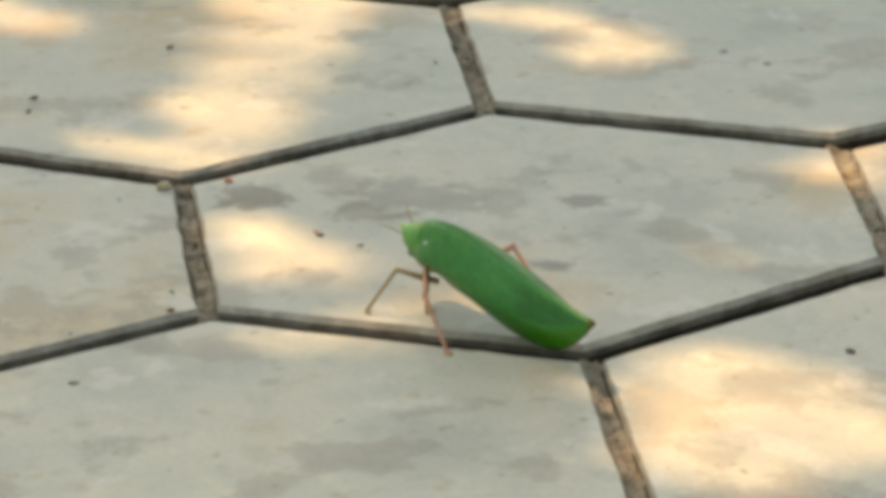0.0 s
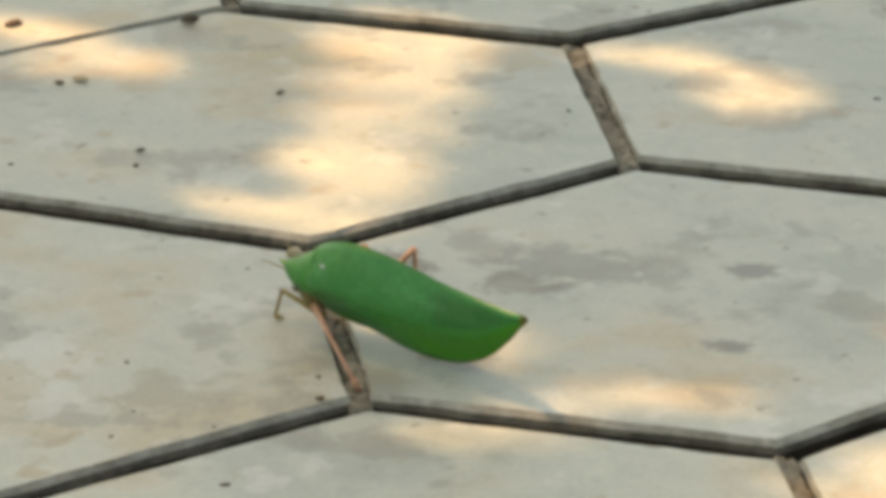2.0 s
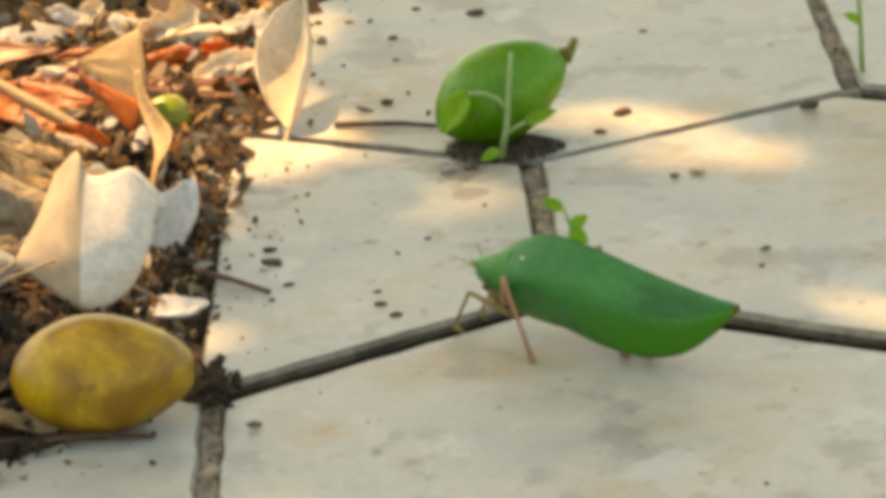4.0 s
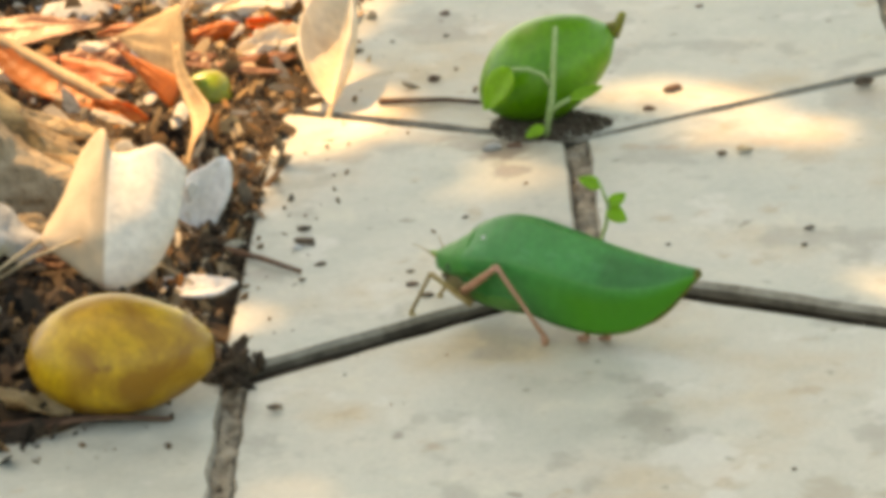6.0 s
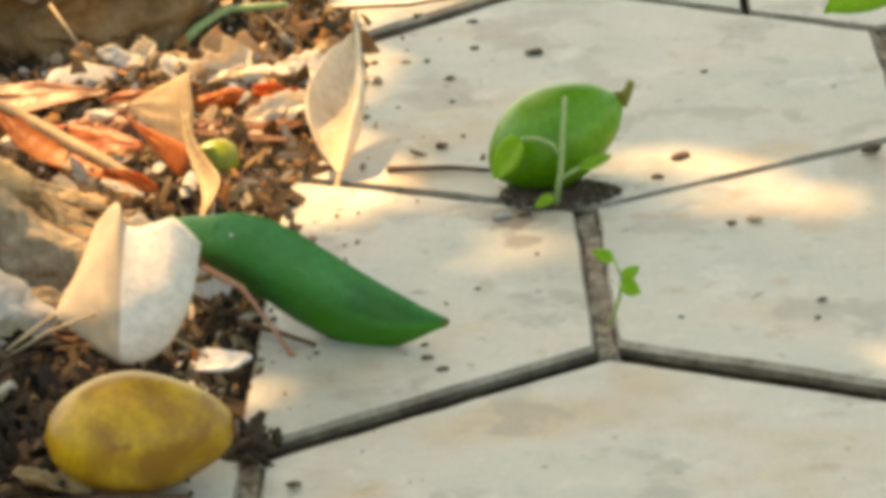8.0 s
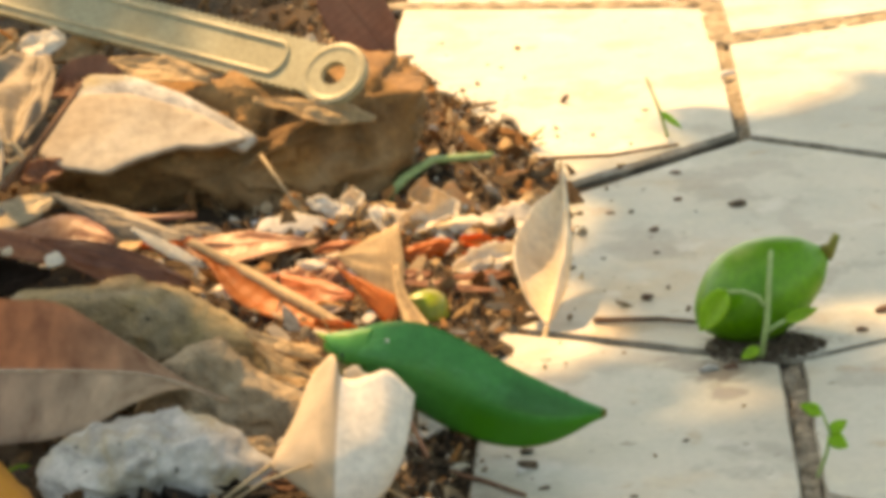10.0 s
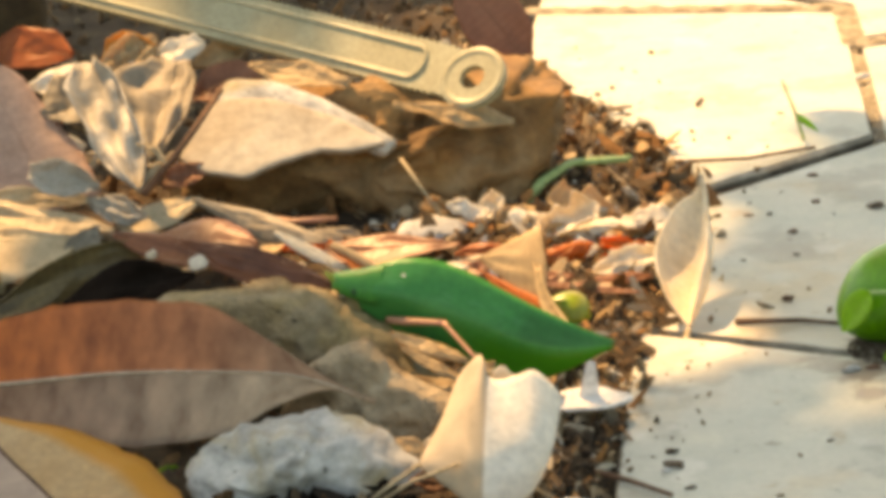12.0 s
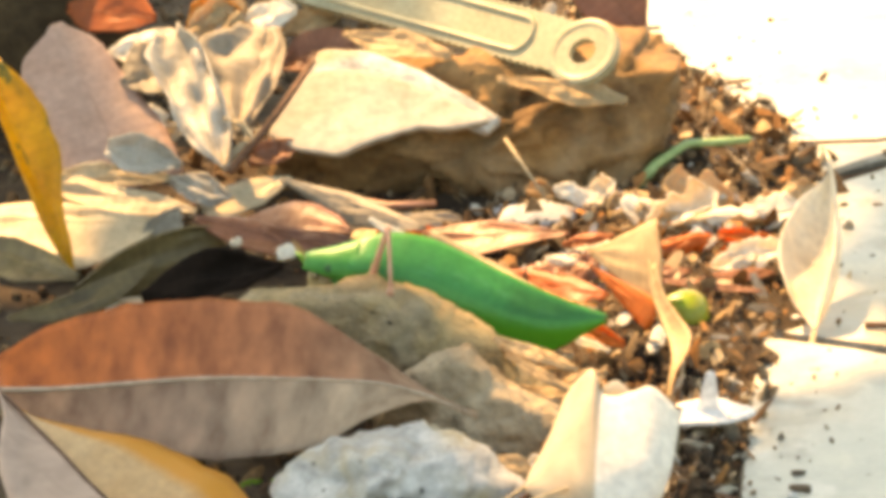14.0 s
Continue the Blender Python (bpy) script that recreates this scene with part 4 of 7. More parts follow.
    blade("dark brown dry leaf with a glossy underside in the hollow", LEAF_DARKRED, (-0.4109, 0.285, 0.0294), (-0.3641, 0.272, 0.0172), (0, -0.75, 0.66), (0.001, 0.0038, 0.0052, 0.0045, 0.001), (0.0014, 0.0063, 0.0087, 0.007, 0.0014), curl=(-40, 40), wave=0.0025, seed=57)
    blade("bright orange dry leaf with a rolled pale edge", LEAF_ORANGE, (-0.366, 0.29, 0.0239), (-0.3101, 0.245, 0.0045), (0.1, -0.8, 0.55), (0.0008, 0.0015, 0.0017, 0.0017, 0.0015, 0.0015, 0.0013, 0.001, 0.0005), (0.0007, 0.003, 0.0067, 0.0101, 0.0091, 0.0067, 0.0047, 0.0027, 0.0007), curl=(-120, 30), wave=0.0008, rolled=LEAF_TAN, seed=6)
    blade("red-orange dry leaf lying behind the orange leaf", LEAF_REDORANGE, (-0.358, 0.3, 0.0092), (-0.317, 0.272, 0.0108), (0, -0.75, 0.66), (0.0007, 0.0033, 0.0044, 0.0047, 0.0036, 0.0009), (0.0007, 0.0036, 0.0055, 0.0062, 0.0055, 0.0015), curl=(-20, 35), wave=0.0012, seed=7)
    blade("brown dry leaf lying before the rock", LEAF_RUST, (-0.3743, 0.335, 0.0104), (-0.3315, 0.322, 0.0131), (0, -0.55, 0.83), (0.0011, 0.0048, 0.0059, 0.0041, 0.0023, 0.0007), (0.0018, 0.0088, 0.0111, 0.0077, 0.0041, 0.0007), curl=(-30, 30), wave=0.0012, seed=58)
    blade("small red-orange curled dry leaf", LEAF_REDORANGE, (-0.3329, 0.318, 0.0112), (-0.3183, 0.318, 0.0135), (0, -0.75, 0.66), (0.0006, 0.0022, 0.0026, 0.0015, 0.0004), (0.0006, 0.0015, 0.0019, 0.0015, 0.0004), curl=(-50, 10), wave=0.0008, seed=59)
    blade("narrow rust dry leaf behind the small fruit", LEAF_RUST, (-0.2936, 0.29, 0.0085), (-0.2731, 0.3, 0.0068), (0, -0.55, 0.83), (0.0007, 0.002, 0.0027, 0.0022, 0.0009), (0.0007, 0.0018, 0.0022, 0.0022, 0.0009), curl=(-30, 20), wave=0.0006, seed=24)
    blade("long thin reddish dry leaf strip on the soil", LEAF_RUST, (-0.3058, 0.283, 0.0113), (-0.2758, 0.28, 0.0078), (0, -0.55, 0.83), (0.0006, 0.0013, 0.0017, 0.0013, 0.0006), (0.0006, 0.0013, 0.0017, 0.0013, 0.0006), curl=(-30, 20), wave=0.0006, seed=60)
    blade("amber translucent scrap of dry leaf", LEAF_OCHRE, (-0.3289, 0.262, 0.0108), (-0.319, 0.262, 0.0106), (0, -0.75, 0.66), (0.0007, 0.0019, 0.0021, 0.0014, 0.0005), (0.0007, 0.0021, 0.0025, 0.0018, 0.0005), curl=(25, 25), wave=0.001, seed=20)
    blade("cream curled scrap of dry leaf among orange leaves", LEAF_CREAM, (-0.335, 0.29, 0.0163), (-0.326, 0.288, 0.0157), (0, -0.75, 0.66), (0.0005, 0.0018, 0.002, 0.0014, 0.0004), (0.0005, 0.0016, 0.0018, 0.0013, 0.0004), curl=(-60, -40), wave=0.0008, seed=61)
    blade("curled cream dry leaf standing on its stalk end", LEAF_CREAM, (-0.2615, 0.264, 0.0011), (-0.2572, 0.323, 0.0303), (-0.15, -0.6, 0.75), (0.0006, 0.0092, 0.0146, 0.0172, 0.0172, 0.0156, 0.0134, 0.0089, 0.0029, 0.0005), (0.0006, 0.0089, 0.0134, 0.0153, 0.0146, 0.0127, 0.0099, 0.007, 0.0041, 0.0013), curl=(62, 95), fold=22, bow=-0.006, stalk=0.0075, wave=0.0008, seed=4)
    blade("tan dry leaf scrap beside the grey stone", LEAF_TAN, (-0.3386, 0.139, 0.0135), (-0.3235, 0.135, 0.0099), (0, -0.55, 0.83), (0.0013, 0.0037, 0.0042, 0.0034, 0.001), (0.0016, 0.0042, 0.005, 0.0047, 0.0016), curl=(30, 20), wave=0.0018, seed=21)
    blade("pale tan strip of dry leaf behind the split stone", LEAF_TAN, (-0.3384, 0.188, 0.0283), (-0.3172, 0.182, 0.0215), (0, -0.55, 0.83), (0.0007, 0.0023, 0.0031, 0.0023, 0.0007), (0.0007, 0.0022, 0.0029, 0.0022, 0.0007), curl=(-50, 30), wave=0.0012, seed=62)
    blade("thin curved tan strip of dry leaf on the stone", LEAF_TAN, (-0.3347, 0.18, 0.0263), (-0.3168, 0.174, 0.0175), (0, -0.55, 0.83), (0.0005, 0.0016, 0.0021, 0.0017, 0.0007), (0.0007, 0.0016, 0.0021, 0.0016, 0.0005), curl=(-50, 30), wave=0.0012, seed=63)
    blade("pale strip of dry leaf before the katydid", LEAF_TAN, (-0.3442, 0.19, 0.0172), (-0.3129, 0.18, 0.0132), (0, -0.55, 0.83), (0.0008, 0.0017, 0.0023, 0.0023, 0.0008), (0.0008, 0.0017, 0.0025, 0.0023, 0.0008), curl=(-50, 30), wave=0.001, seed=64)
    blade("tan strip of dry leaf lying over the split stone", LEAF_TAN, (-0.3395, 0.195, 0.0239), (-0.32, 0.188, 0.0189), (0, -0.55, 0.83), (0.0007, 0.0024, 0.003, 0.0018, 0.0007), (0.0007, 0.0017, 0.0022, 0.0017, 0.0006), curl=(-40, 30), wave=0.0012, seed=65)
    blade("grey crinkled dry leaf twisted among the litter", LEAF_GREYPALE, (-0.455, 0.405, 0.0556), (-0.4338, 0.362, 0.0238), (0.1, -0.9, 0.45), (0.0033, 0.0077, 0.0094, 0.009, 0.0094, 0.0074, 0.0013), (0.0057, 0.0121, 0.0117, 0.0104, 0.011, 0.0074, 0.0013), curl=(80, 60), pleat=0.0016, wave=0.002, seed=16)
    blade("broad grey dry leaf leaning on the rock", LEAF_GREY, (-0.4313, 0.432, 0.0483), (-0.4337, 0.385, 0.0278), (0.05, -0.9, 0.45), (0.0052, 0.0084, 0.0094, 0.0084, 0.0052, 0.0009), (0.0087, 0.0167, 0.0174, 0.0132, 0.007, 0.0009), curl=(40, 30), pleat=0.0009, wave=0.002, seed=17)
    blade("straw-coloured looped strip of dry leaf", LEAF_STRAW, (-0.4359, 0.372, 0.0368), (-0.4259, 0.366, 0.0309), (0, -0.92, 0.4), (0.0003, 0.0008, 0.001, 0.0008, 0.0003), (0.0003, 0.001, 0.001, 0.001, 0.0003), mid=(0, 0.0013, 0.0017, 0.001, 0), curl=(30, -30), wave=0.0008, seed=66)
    blade("straw-coloured narrow strip of dry leaf", LEAF_STRAW, (-0.4362, 0.362, 0.0246), (-0.4244, 0.372, 0.0338), (0, -0.92, 0.4), (0.0003, 0.001, 0.0014, 0.001, 0.0003), (0.0003, 0.001, 0.0012, 0.001, 0.0003), curl=(30, -30), wave=0.0008, seed=67)
    blade("sunlit cream scrap of dry leaf behind the grey leaves", LEAF_CREAM, (-0.4785, 0.415, 0.0469), (-0.4504, 0.42, 0.0479), (0, -0.55, 0.83), (0.0012, 0.0049, 0.0068, 0.0054, 0.0019), (0.0019, 0.0061, 0.0073, 0.0061, 0.0019), curl=(20, 30), wave=0.003, seed=19)
    blade("amber dry leaf crumpled beside the grey leaves", LEAF_OCHRE, (-0.4576, 0.445, 0.0442), (-0.4384, 0.44, 0.051), (0, -0.75, 0.66), (0.0016, 0.0086, 0.0103, 0.0082, 0.0016), (0.0016, 0.0062, 0.0074, 0.0057, 0.0012), curl=(80, 40), pleat=0.0012, wave=0.003, seed=70)
    blade("orange-red dry leaf with green stain", LEAF_REDORANGE, (-0.4698, 0.455, 0.0467), (-0.5006, 0.47, 0.0478), (0.1, -0.8, 0.55), (0.0008, 0.0053, 0.0069, 0.0065, 0.0015), (0.0019, 0.0076, 0.0084, 0.0076, 0.0019), curl=(20, 20), wave=0.001, seed=11)
    blade("grey-white scrap of dry leaf under the grey leaves", LEAF_GREYPALE, (-0.4504, 0.356, 0.0235), (-0.4311, 0.348, 0.0197), (0, -0.75, 0.66), (0.0009, 0.0039, 0.0049, 0.0032, 0.0007), (0.0011, 0.0035, 0.0049, 0.0046, 0.0011), curl=(50, 20), pleat=0.001, wave=0.002, seed=71)
    blade("reddish-brown dry leaf standing behind the rock", LEAF_RUST, (-0.3186, 0.462, 0.0345), (-0.3417, 0.475, 0.0622), (0.1, -0.95, 0.25), (0.0018, 0.0088, 0.0109, 0.0102, 0.007, 0.0007), (0.0028, 0.0091, 0.0105, 0.0098, 0.007, 0.0007), curl=(14, 14), wave=0.0008, seed=18)
    blade("sunlit tan dry leaf under the plastic strip", LEAF_TAN, (-0.4044, 0.415, 0.0495), (-0.3707, 0.402, 0.0451), (0, -0.55, 0.83), (0.0011, 0.0039, 0.005, 0.0039, 0.0011), (0.0011, 0.0046, 0.0063, 0.005, 0.0011), curl=(20, 25), wave=0.002, seed=72)
    blade("ragged tan dry leaf on top of the rock", LEAF_TAN, (-0.3558, 0.386, 0.0416), (-0.318, 0.386, 0.033), (0, -0.55, 0.83), (0.0011, 0.0035, 0.0039, 0.0039, 0.0017), (0.0011, 0.0035, 0.0063, 0.0045, 0.0017), curl=(20, 35), wave=0.002, seed=73)
    blade("orange scrap of dry leaf before the dark hollow", LEAF_ORANGE, (-0.3255, 0.238, 0.0143), (-0.3097, 0.232, 0.0103), (0, -0.75, 0.66), (0.0005, 0.0022, 0.0028, 0.0022, 0.0006), (0.0005, 0.0022, 0.0025, 0.0019, 0.0006), curl=(50, 30), wave=0.0012, seed=74)
    blade("pale curled scrap of dry leaf before the dark hollow", LEAF_CREAM, (-0.325, 0.232, 0.0137), (-0.3131, 0.228, 0.01), (0, -0.55, 0.83), (0.0007, 0.0014, 0.0016, 0.0014, 0.0005), (0.0007, 0.0014, 0.0016, 0.0011, 0.0005), curl=(-50, 20), wave=0.0008, seed=75)
    blade("cream scrap of dry leaf between the stones", LEAF_TAN, (-0.3339, 0.215, 0.0124), (-0.3215, 0.215, 0.0132), (0, -0.55, 0.83), (0.0009, 0.0033, 0.0042, 0.0033, 0.0009), (0.0009, 0.003, 0.0033, 0.003, 0.0009), curl=(-30, 30), wave=0.0012, seed=76)
    blade("tan scrap of dry leaf behind the pale leaf", LEAF_TAN, (-0.3238, 0.19, 0.0133), (-0.3109, 0.192, 0.0166), (0, -0.55, 0.83), (0.0007, 0.0023, 0.0029, 0.0022, 0.0007), (0.0007, 0.0023, 0.0029, 0.0022, 0.0007), curl=(30, 30), wave=0.0012, seed=77)
    blade("bright tan dry leaf crumpled behind the grey leaves", LEAF_TAN, (-0.4549, 0.428, 0.0423), (-0.4399, 0.445, 0.0534), (0, -0.75, 0.66), (0.002, 0.0067, 0.0082, 0.007, 0.0016), (0.002, 0.007, 0.0086, 0.0074, 0.0016), curl=(50, 60), pleat=0.0014, wave=0.003, seed=80)
    blade("white papery scrap of dry leaf below the plastic strip", LEAF_PALE, (-0.4404, 0.445, 0.0471), (-0.4225, 0.44, 0.0515), (0, -0.55, 0.83), (0.0015, 0.0056, 0.0066, 0.0056, 0.0013), (0.0015, 0.0056, 0.0066, 0.0051, 0.0013), curl=(20, 30), wave=0.002, seed=81)
    blade("brown dry leaf lying behind the grey leaves", LEAF_RUST, (-0.4268, 0.43, 0.0361), (-0.4024, 0.435, 0.0426), (0, -0.55, 0.83), (0.0014, 0.0071, 0.0085, 0.0071, 0.0014), (0.0014, 0.0071, 0.0085, 0.0071, 0.0014), curl=(30, 30), wave=0.002, seed=82)
    blade("tan crumpled dry leaf between the rock and grey leaves", LEAF_TAN, (-0.4275, 0.44, 0.0442), (-0.411, 0.45, 0.0472), (0, -0.75, 0.66), (0.0012, 0.0044, 0.0056, 0.0044, 0.0012), (0.0012, 0.0044, 0.0052, 0.004, 0.0012), curl=(50, 40), wave=0.003, seed=83)
    blade("olive-grey dry leaf lying under the crinkled leaves", LEAF_GREY, (-0.4711, 0.4, 0.0409), (-0.4526, 0.41, 0.0444), (0, -0.55, 0.83), (0.0023, 0.0093, 0.0117, 0.0103, 0.0019), (0.0023, 0.0093, 0.0107, 0.0093, 0.0019), curl=(20, 30), wave=0.002, seed=84)
    blade("straw-coloured dry leaf at the foot of the pink leaf", LEAF_STRAW, (-0.4855, 0.36, 0.0251), (-0.4504, 0.356, 0.0235), (0, -0.55, 0.83), (0.0009, 0.0039, 0.0047, 0.0039, 0.0009), (0.0009, 0.0034, 0.0043, 0.0034, 0.0009), curl=(20, 20), wave=0.002, seed=85)
    blade("brown crumpled dry leaf under the dark twig", LEAF_RUST, (-0.4295, 0.372, 0.0227), (-0.4149, 0.378, 0.0264), (0, -0.75, 0.66), (0.0009, 0.0038, 0.0049, 0.0038, 0.0009), (0.0009, 0.0034, 0.0041, 0.0034, 0.0009), curl=(40, 40), wave=0.002, seed=86)
    standing_leaf()
    twisted_leaf()

    rng = random.Random(77)
    kinds = [("tan", LEAF_TAN), ("rust-brown", LEAF_RUST), ("pale", LEAF_PALE), ("dark brown", LEAF_DARK), ("grey-tan", LEAF_GREY), ("cream", LEAF_CREAM), ("orange-brown", LEAF_ORANGE)]
    pale = [("pale", LEAF_PALE), ("cream", LEAF_CREAM), ("bleached", LEAF_PALE), ("tan", LEAF_TAN)]
    fields = [(-0.345, -0.282, 0.335, 0.372, 0.004, 12), (-0.50, -0.37, 0.285, 0.375, 0.004, 12), (-0.37, -0.275, 0.285, 0.365, 0.004, 18), (-0.345, -0.328, 0.105, 0.165, 0.004, 5), (-0.36, -0.305, -0.005, 0.10, 0.004, 8)]
    fields.append((-0.53, -0.39, 0.40, 0.53, 0.012, 26))
    for x0, x1, y0, y1, h, count in fields:
        for _ in range(count):
            x, y = rng.uniform(x0, x1), rng.uniform(y0, y1)
            word, mat = rng.choice(pale if count == 12 else kinds)
            L = rng.uniform(0.012, 0.026)
            g = rng.uniform(-0.5, 0.5) + rng.choice((0, math.pi))
            a = V((x, y, bed_height(x, y) + rng.uniform(0.2, 1.0) * h))
            b = a + V((math.cos(g), math.sin(g) * 0.6, rng.uniform(-0.15, 0.35))) * L
            top = lay("dry_leaf", "small crumpled " + word + " scrap of dry leaf in the litter", mat, a, b, L * rng.uniform(0.3, 0.65), (rng.uniform(-0.5, 0.5), -0.6, 0.8), curl=rng.uniform(-60, 90), wave=rng.uniform(0.001, 0.004), ragged=0.35, torn=rng.choice((0, 0.2, 0.35)), blunt=rng.uniform(0.5, 1.1), droop=rng.uniform(-40, 40), seed=rng.randint(40, 400))
            tagged(top, group="leaf scraps")


litter()


# ---- stones ----
def block_rock(name, label, mat, at, size, seed, turn=0, lean=(0, 0), taper=0.8, rough=0.18):
    """A broken rock: a blunt block with chipped faces."""
    bm = bmesh.new()
    bmesh.ops.create_cube(bm, size=2)
    bmesh.ops.subdivide_edges(bm, edges=bm.edges[:], cuts=13, use_grid_fill=True)
    for v in bm.verts:
        p = v.co.copy()
        d = p / max(1e-6, (abs(p.x) ** 6 + abs(p.y) ** 6 + abs(p.z) ** 6) ** (1 / 6))
        f = 1 - (1 - taper) * (d.z * 0.5 + 0.5)
        d = Vector((d.x * f, d.y * f, d.z))
        q = d * 1.1 + Vector((seed, seed * 0.7, 0))
        chip = abs(noise.noise(q * 1.3)) * 0.9 + 0.45 * noise.noise(q * 3.1) + 0.22 * noise.noise(q * 8)
        d *= 1 - rough * chip
        v.co = Vector((d.x * size[0], d.y * size[1], d.z * size[2]))
    ob = part(name, bm, mat)
    ob.matrix_basis = pose(*at, lean[0], lean[1], turn)
    return tagged(ob, label, "stone")


def hewn(name, label, mat, at, facing, outline, depth, seed, rough=0.002, power=3.0, breaks=()):
    """A broken stone: an outline across the way it faces, domed bluntly to both sides, planed by sharp breaks and roughened."""
    z = Vector(facing).normalized()
    x = (Vector((1, 0, 0)) - z * z.x).normalized()
    m = Matrix((x, z.cross(x), z)).transposed().to_4x4()
    m.translation = Vector(at)
    n = len(outline)
    rim = [Vector(outline[k]).lerp(Vector(outline[(k + 1) % n]), f / 9) for k in range(n) for f in range(9)]
    for _ in range(2):
        rim = [rim[k - 1] * 0.2 + rim[k] * 0.6 + rim[(k + 1) % len(rim)] * 0.2 for k in range(len(rim))]
    rx, ry = max(abs(p.x) for p in rim), max(abs(p.y) for p in rim)
    cuts = [(Vector((c[0], c[2], -c[1])).normalized(), d) for c, d in breaks]
    o = Vector((seed * 1.3, seed * 0.7, seed * 2.1))
    bm = bmesh.new()

    def spot(p, g, side):
        r, h = math.sin(g), side * max(0.0, 1 - math.sin(g) ** power) ** (1 / power)
        q = Vector((p.x * r / rx, p.y * r / ry, h))
        for c, d in cuts:
            over = q.dot(c) - d
            if over > 0:
                q -= c * over * 0.95
        w = Vector((q.x * rx, q.y * ry, q.z * depth))
        k = w * 60 + o
        bump = 0.5 - 1.4 * abs(noise.noise(k)) - 0.8 * abs(noise.noise(k * 2.3)) + 0.3 * noise.noise(k * 5.5)
        return w + (w.normalized() if w.length > 1e-6 else Vector((0, 0, side))) * rough * bump

    rings = [[bm.verts.new(spot(p, math.pi / 2 * k / 20, 1)) for p in rim] for k in range(20, 0, -1)]
    back = [[bm.verts.new(spot(p, math.pi / 2 * k / 8, -1)) for p in rim] for k in range(7, 0, -1)]
    whole = back[::-1] + rings
    for r0, r1 in zip(whole, whole[1:]):
        for k in range(len(rim)):
            bm.faces.new((r0[k], r0[(k + 1) % len(rim)], r1[(k + 1) % len(rim)], r1[k]))
    bm.faces.new(whole[-1])
    bm.faces.new(whole[0][::-1])
    ob = part(name, bm, mat)
    ob.matrix_basis = m
    return tagged(ob, label, "stone")


hewn("rock", "large angular brown rock with chipped hollow faces", ROCK, (-0.3619, 0.414, 0.0186), (0, -1, 0), [(-0.0734, -0.0181), (-0.0676, -0.0021), (-0.0522, 0.016), (-0.0171, 0.0242), (0.0241, 0.0254), (0.0494, 0.023), (0.0567, 0.018), (0.0564, 0.0025), (0.0498, -0.015), (0.0364, -0.0225), (-0.014, -0.0277), (-0.0485, -0.0239)], 0.032, 3, 0.0085, 4.5, [((0.35, -0.9, 0.1), 0.80), ((-0.45, -0.85, -0.1), 0.80), ((0.0, -0.75, 0.65), 0.86)])
# separate paler piece added for the rock's own sunlit top facet
hewn("stone", "pale thin slab standing in for the brown rock's sunlit top", ROCK_PALE, (-0.395, 0.3831, 0.0321), (-0.05, -0.62, 0.78), [(-0.0295, -0.0038), (-0.0235, 0.0102), (-0.0169, 0.0183), (-0.0007, 0.0169), (0.0185, 0.0082), (0.0379, -0.0046), (0.0259, -0.0068), (0.0157, -0.0052), (0.0015, -0.0096), (-0.0076, -0.0134), (-0.0214, -0.0101)], 0.0014, 9, 0.0007, 10)
hewn("stone", "blue-grey flat stone behind the pale slab", GREY_STONE, (-0.3862, 0.3941, 0.0379), (0, -0.6, 0.8), [(-0.0278, 0.0059), (-0.025, 0.015), (-0.012, 0.0137), (0.0089, 0.004), (0.0315, -0.0141), (0.0267, -0.0186), (0.0094, -0.0077), (-0.0114, 0.0019)], 0.003, 13, 0.0012, 4)
hewn("stone", "mottled brown-green stone among dry leaves", STONE, (-0.3629, 0.196, 0.0198), (0, -1, 0), [(-0.046, 0.008), (-0.0404, 0.0178), (-0.0264, 0.0194), (-0.0076, 0.0208), (0.0023, 0.018), (0.0134, 0.0122), (0.0232, 0.0046), (0.0315, -0.0051), (0.0403, -0.0136), (0.0403, -0.0255), (0.01, -0.0337), (-0.0403, -0.0228)], 0.017, 5, 0.0034, 3.5, [((0.5, -0.75, 0.45), 0.74), ((-0.3, -0.85, 0.4), 0.8)])
hewn("stone", "brown split stone with a sharp ridge", STONE_BROWN, (-0.3442, 0.172, 0.0137), (0, -1, 0), [(-0.0275, -0.0088), (-0.0192, 0.0059), (-0.0133, 0.0124), (-0.0043, 0.0166), (0.0016, 0.016), (0.0067, 0.0091), (0.018, 0.0034), (0.0243, -0.0008), (0.0219, -0.0119), (0.0114, -0.0206), (-0.0199, -0.0211)], 0.013, 8, 0.0032, 3, [((0.2, -0.9, 0.4), 0.72), ((-0.6, -0.7, 0.3), 0.78)])
hewn("stone", "pale grey rough stone at the litter's edge", GREY_STONE, (-0.3573, 0.128, 0.0106), (0, -1, 0), [(-0.0309, -0.009), (-0.0282, 0.004), (-0.0233, 0.0084), (-0.017, 0.0099), (-0.0074, 0.0113), (0.0036, 0.0128), (0.0123, 0.0118), (0.022, 0.0055), (0.031, -0.0017), (0.0343, -0.0124), (0.0297, -0.021), (-0.0263, -0.0194)], 0.018, 11, 0.0042, 3.6, [((-0.55, -0.6, 0.58), 0.62), ((0.5, -0.8, 0.3), 0.62), ((0.15, -0.55, 0.82), 0.70), ((-0.1, -0.95, -0.1), 0.72)])
hewn("stone", "pale grey flat stone chip before the brown rock", GREY_STONE, (-0.3437, 0.356, 0.0073), (0, -0.5, 0.86), [(-0.0121, -0.0027), (-0.0098, 0.0035), (0.0013, 0.006), (0.012, 0.0023), (0.0103, -0.0038), (-0.0015, -0.0054)], 0.003, 17, 0.0008, 4)
block_rock("bark_stump", "dark bark-covered stump behind the leaves", BARK, (-0.5250, 0.4990, 0.0330), (0.0400, 0.0244, 0.0500), 14, 10, (0, 0), 0.9, 0.12)


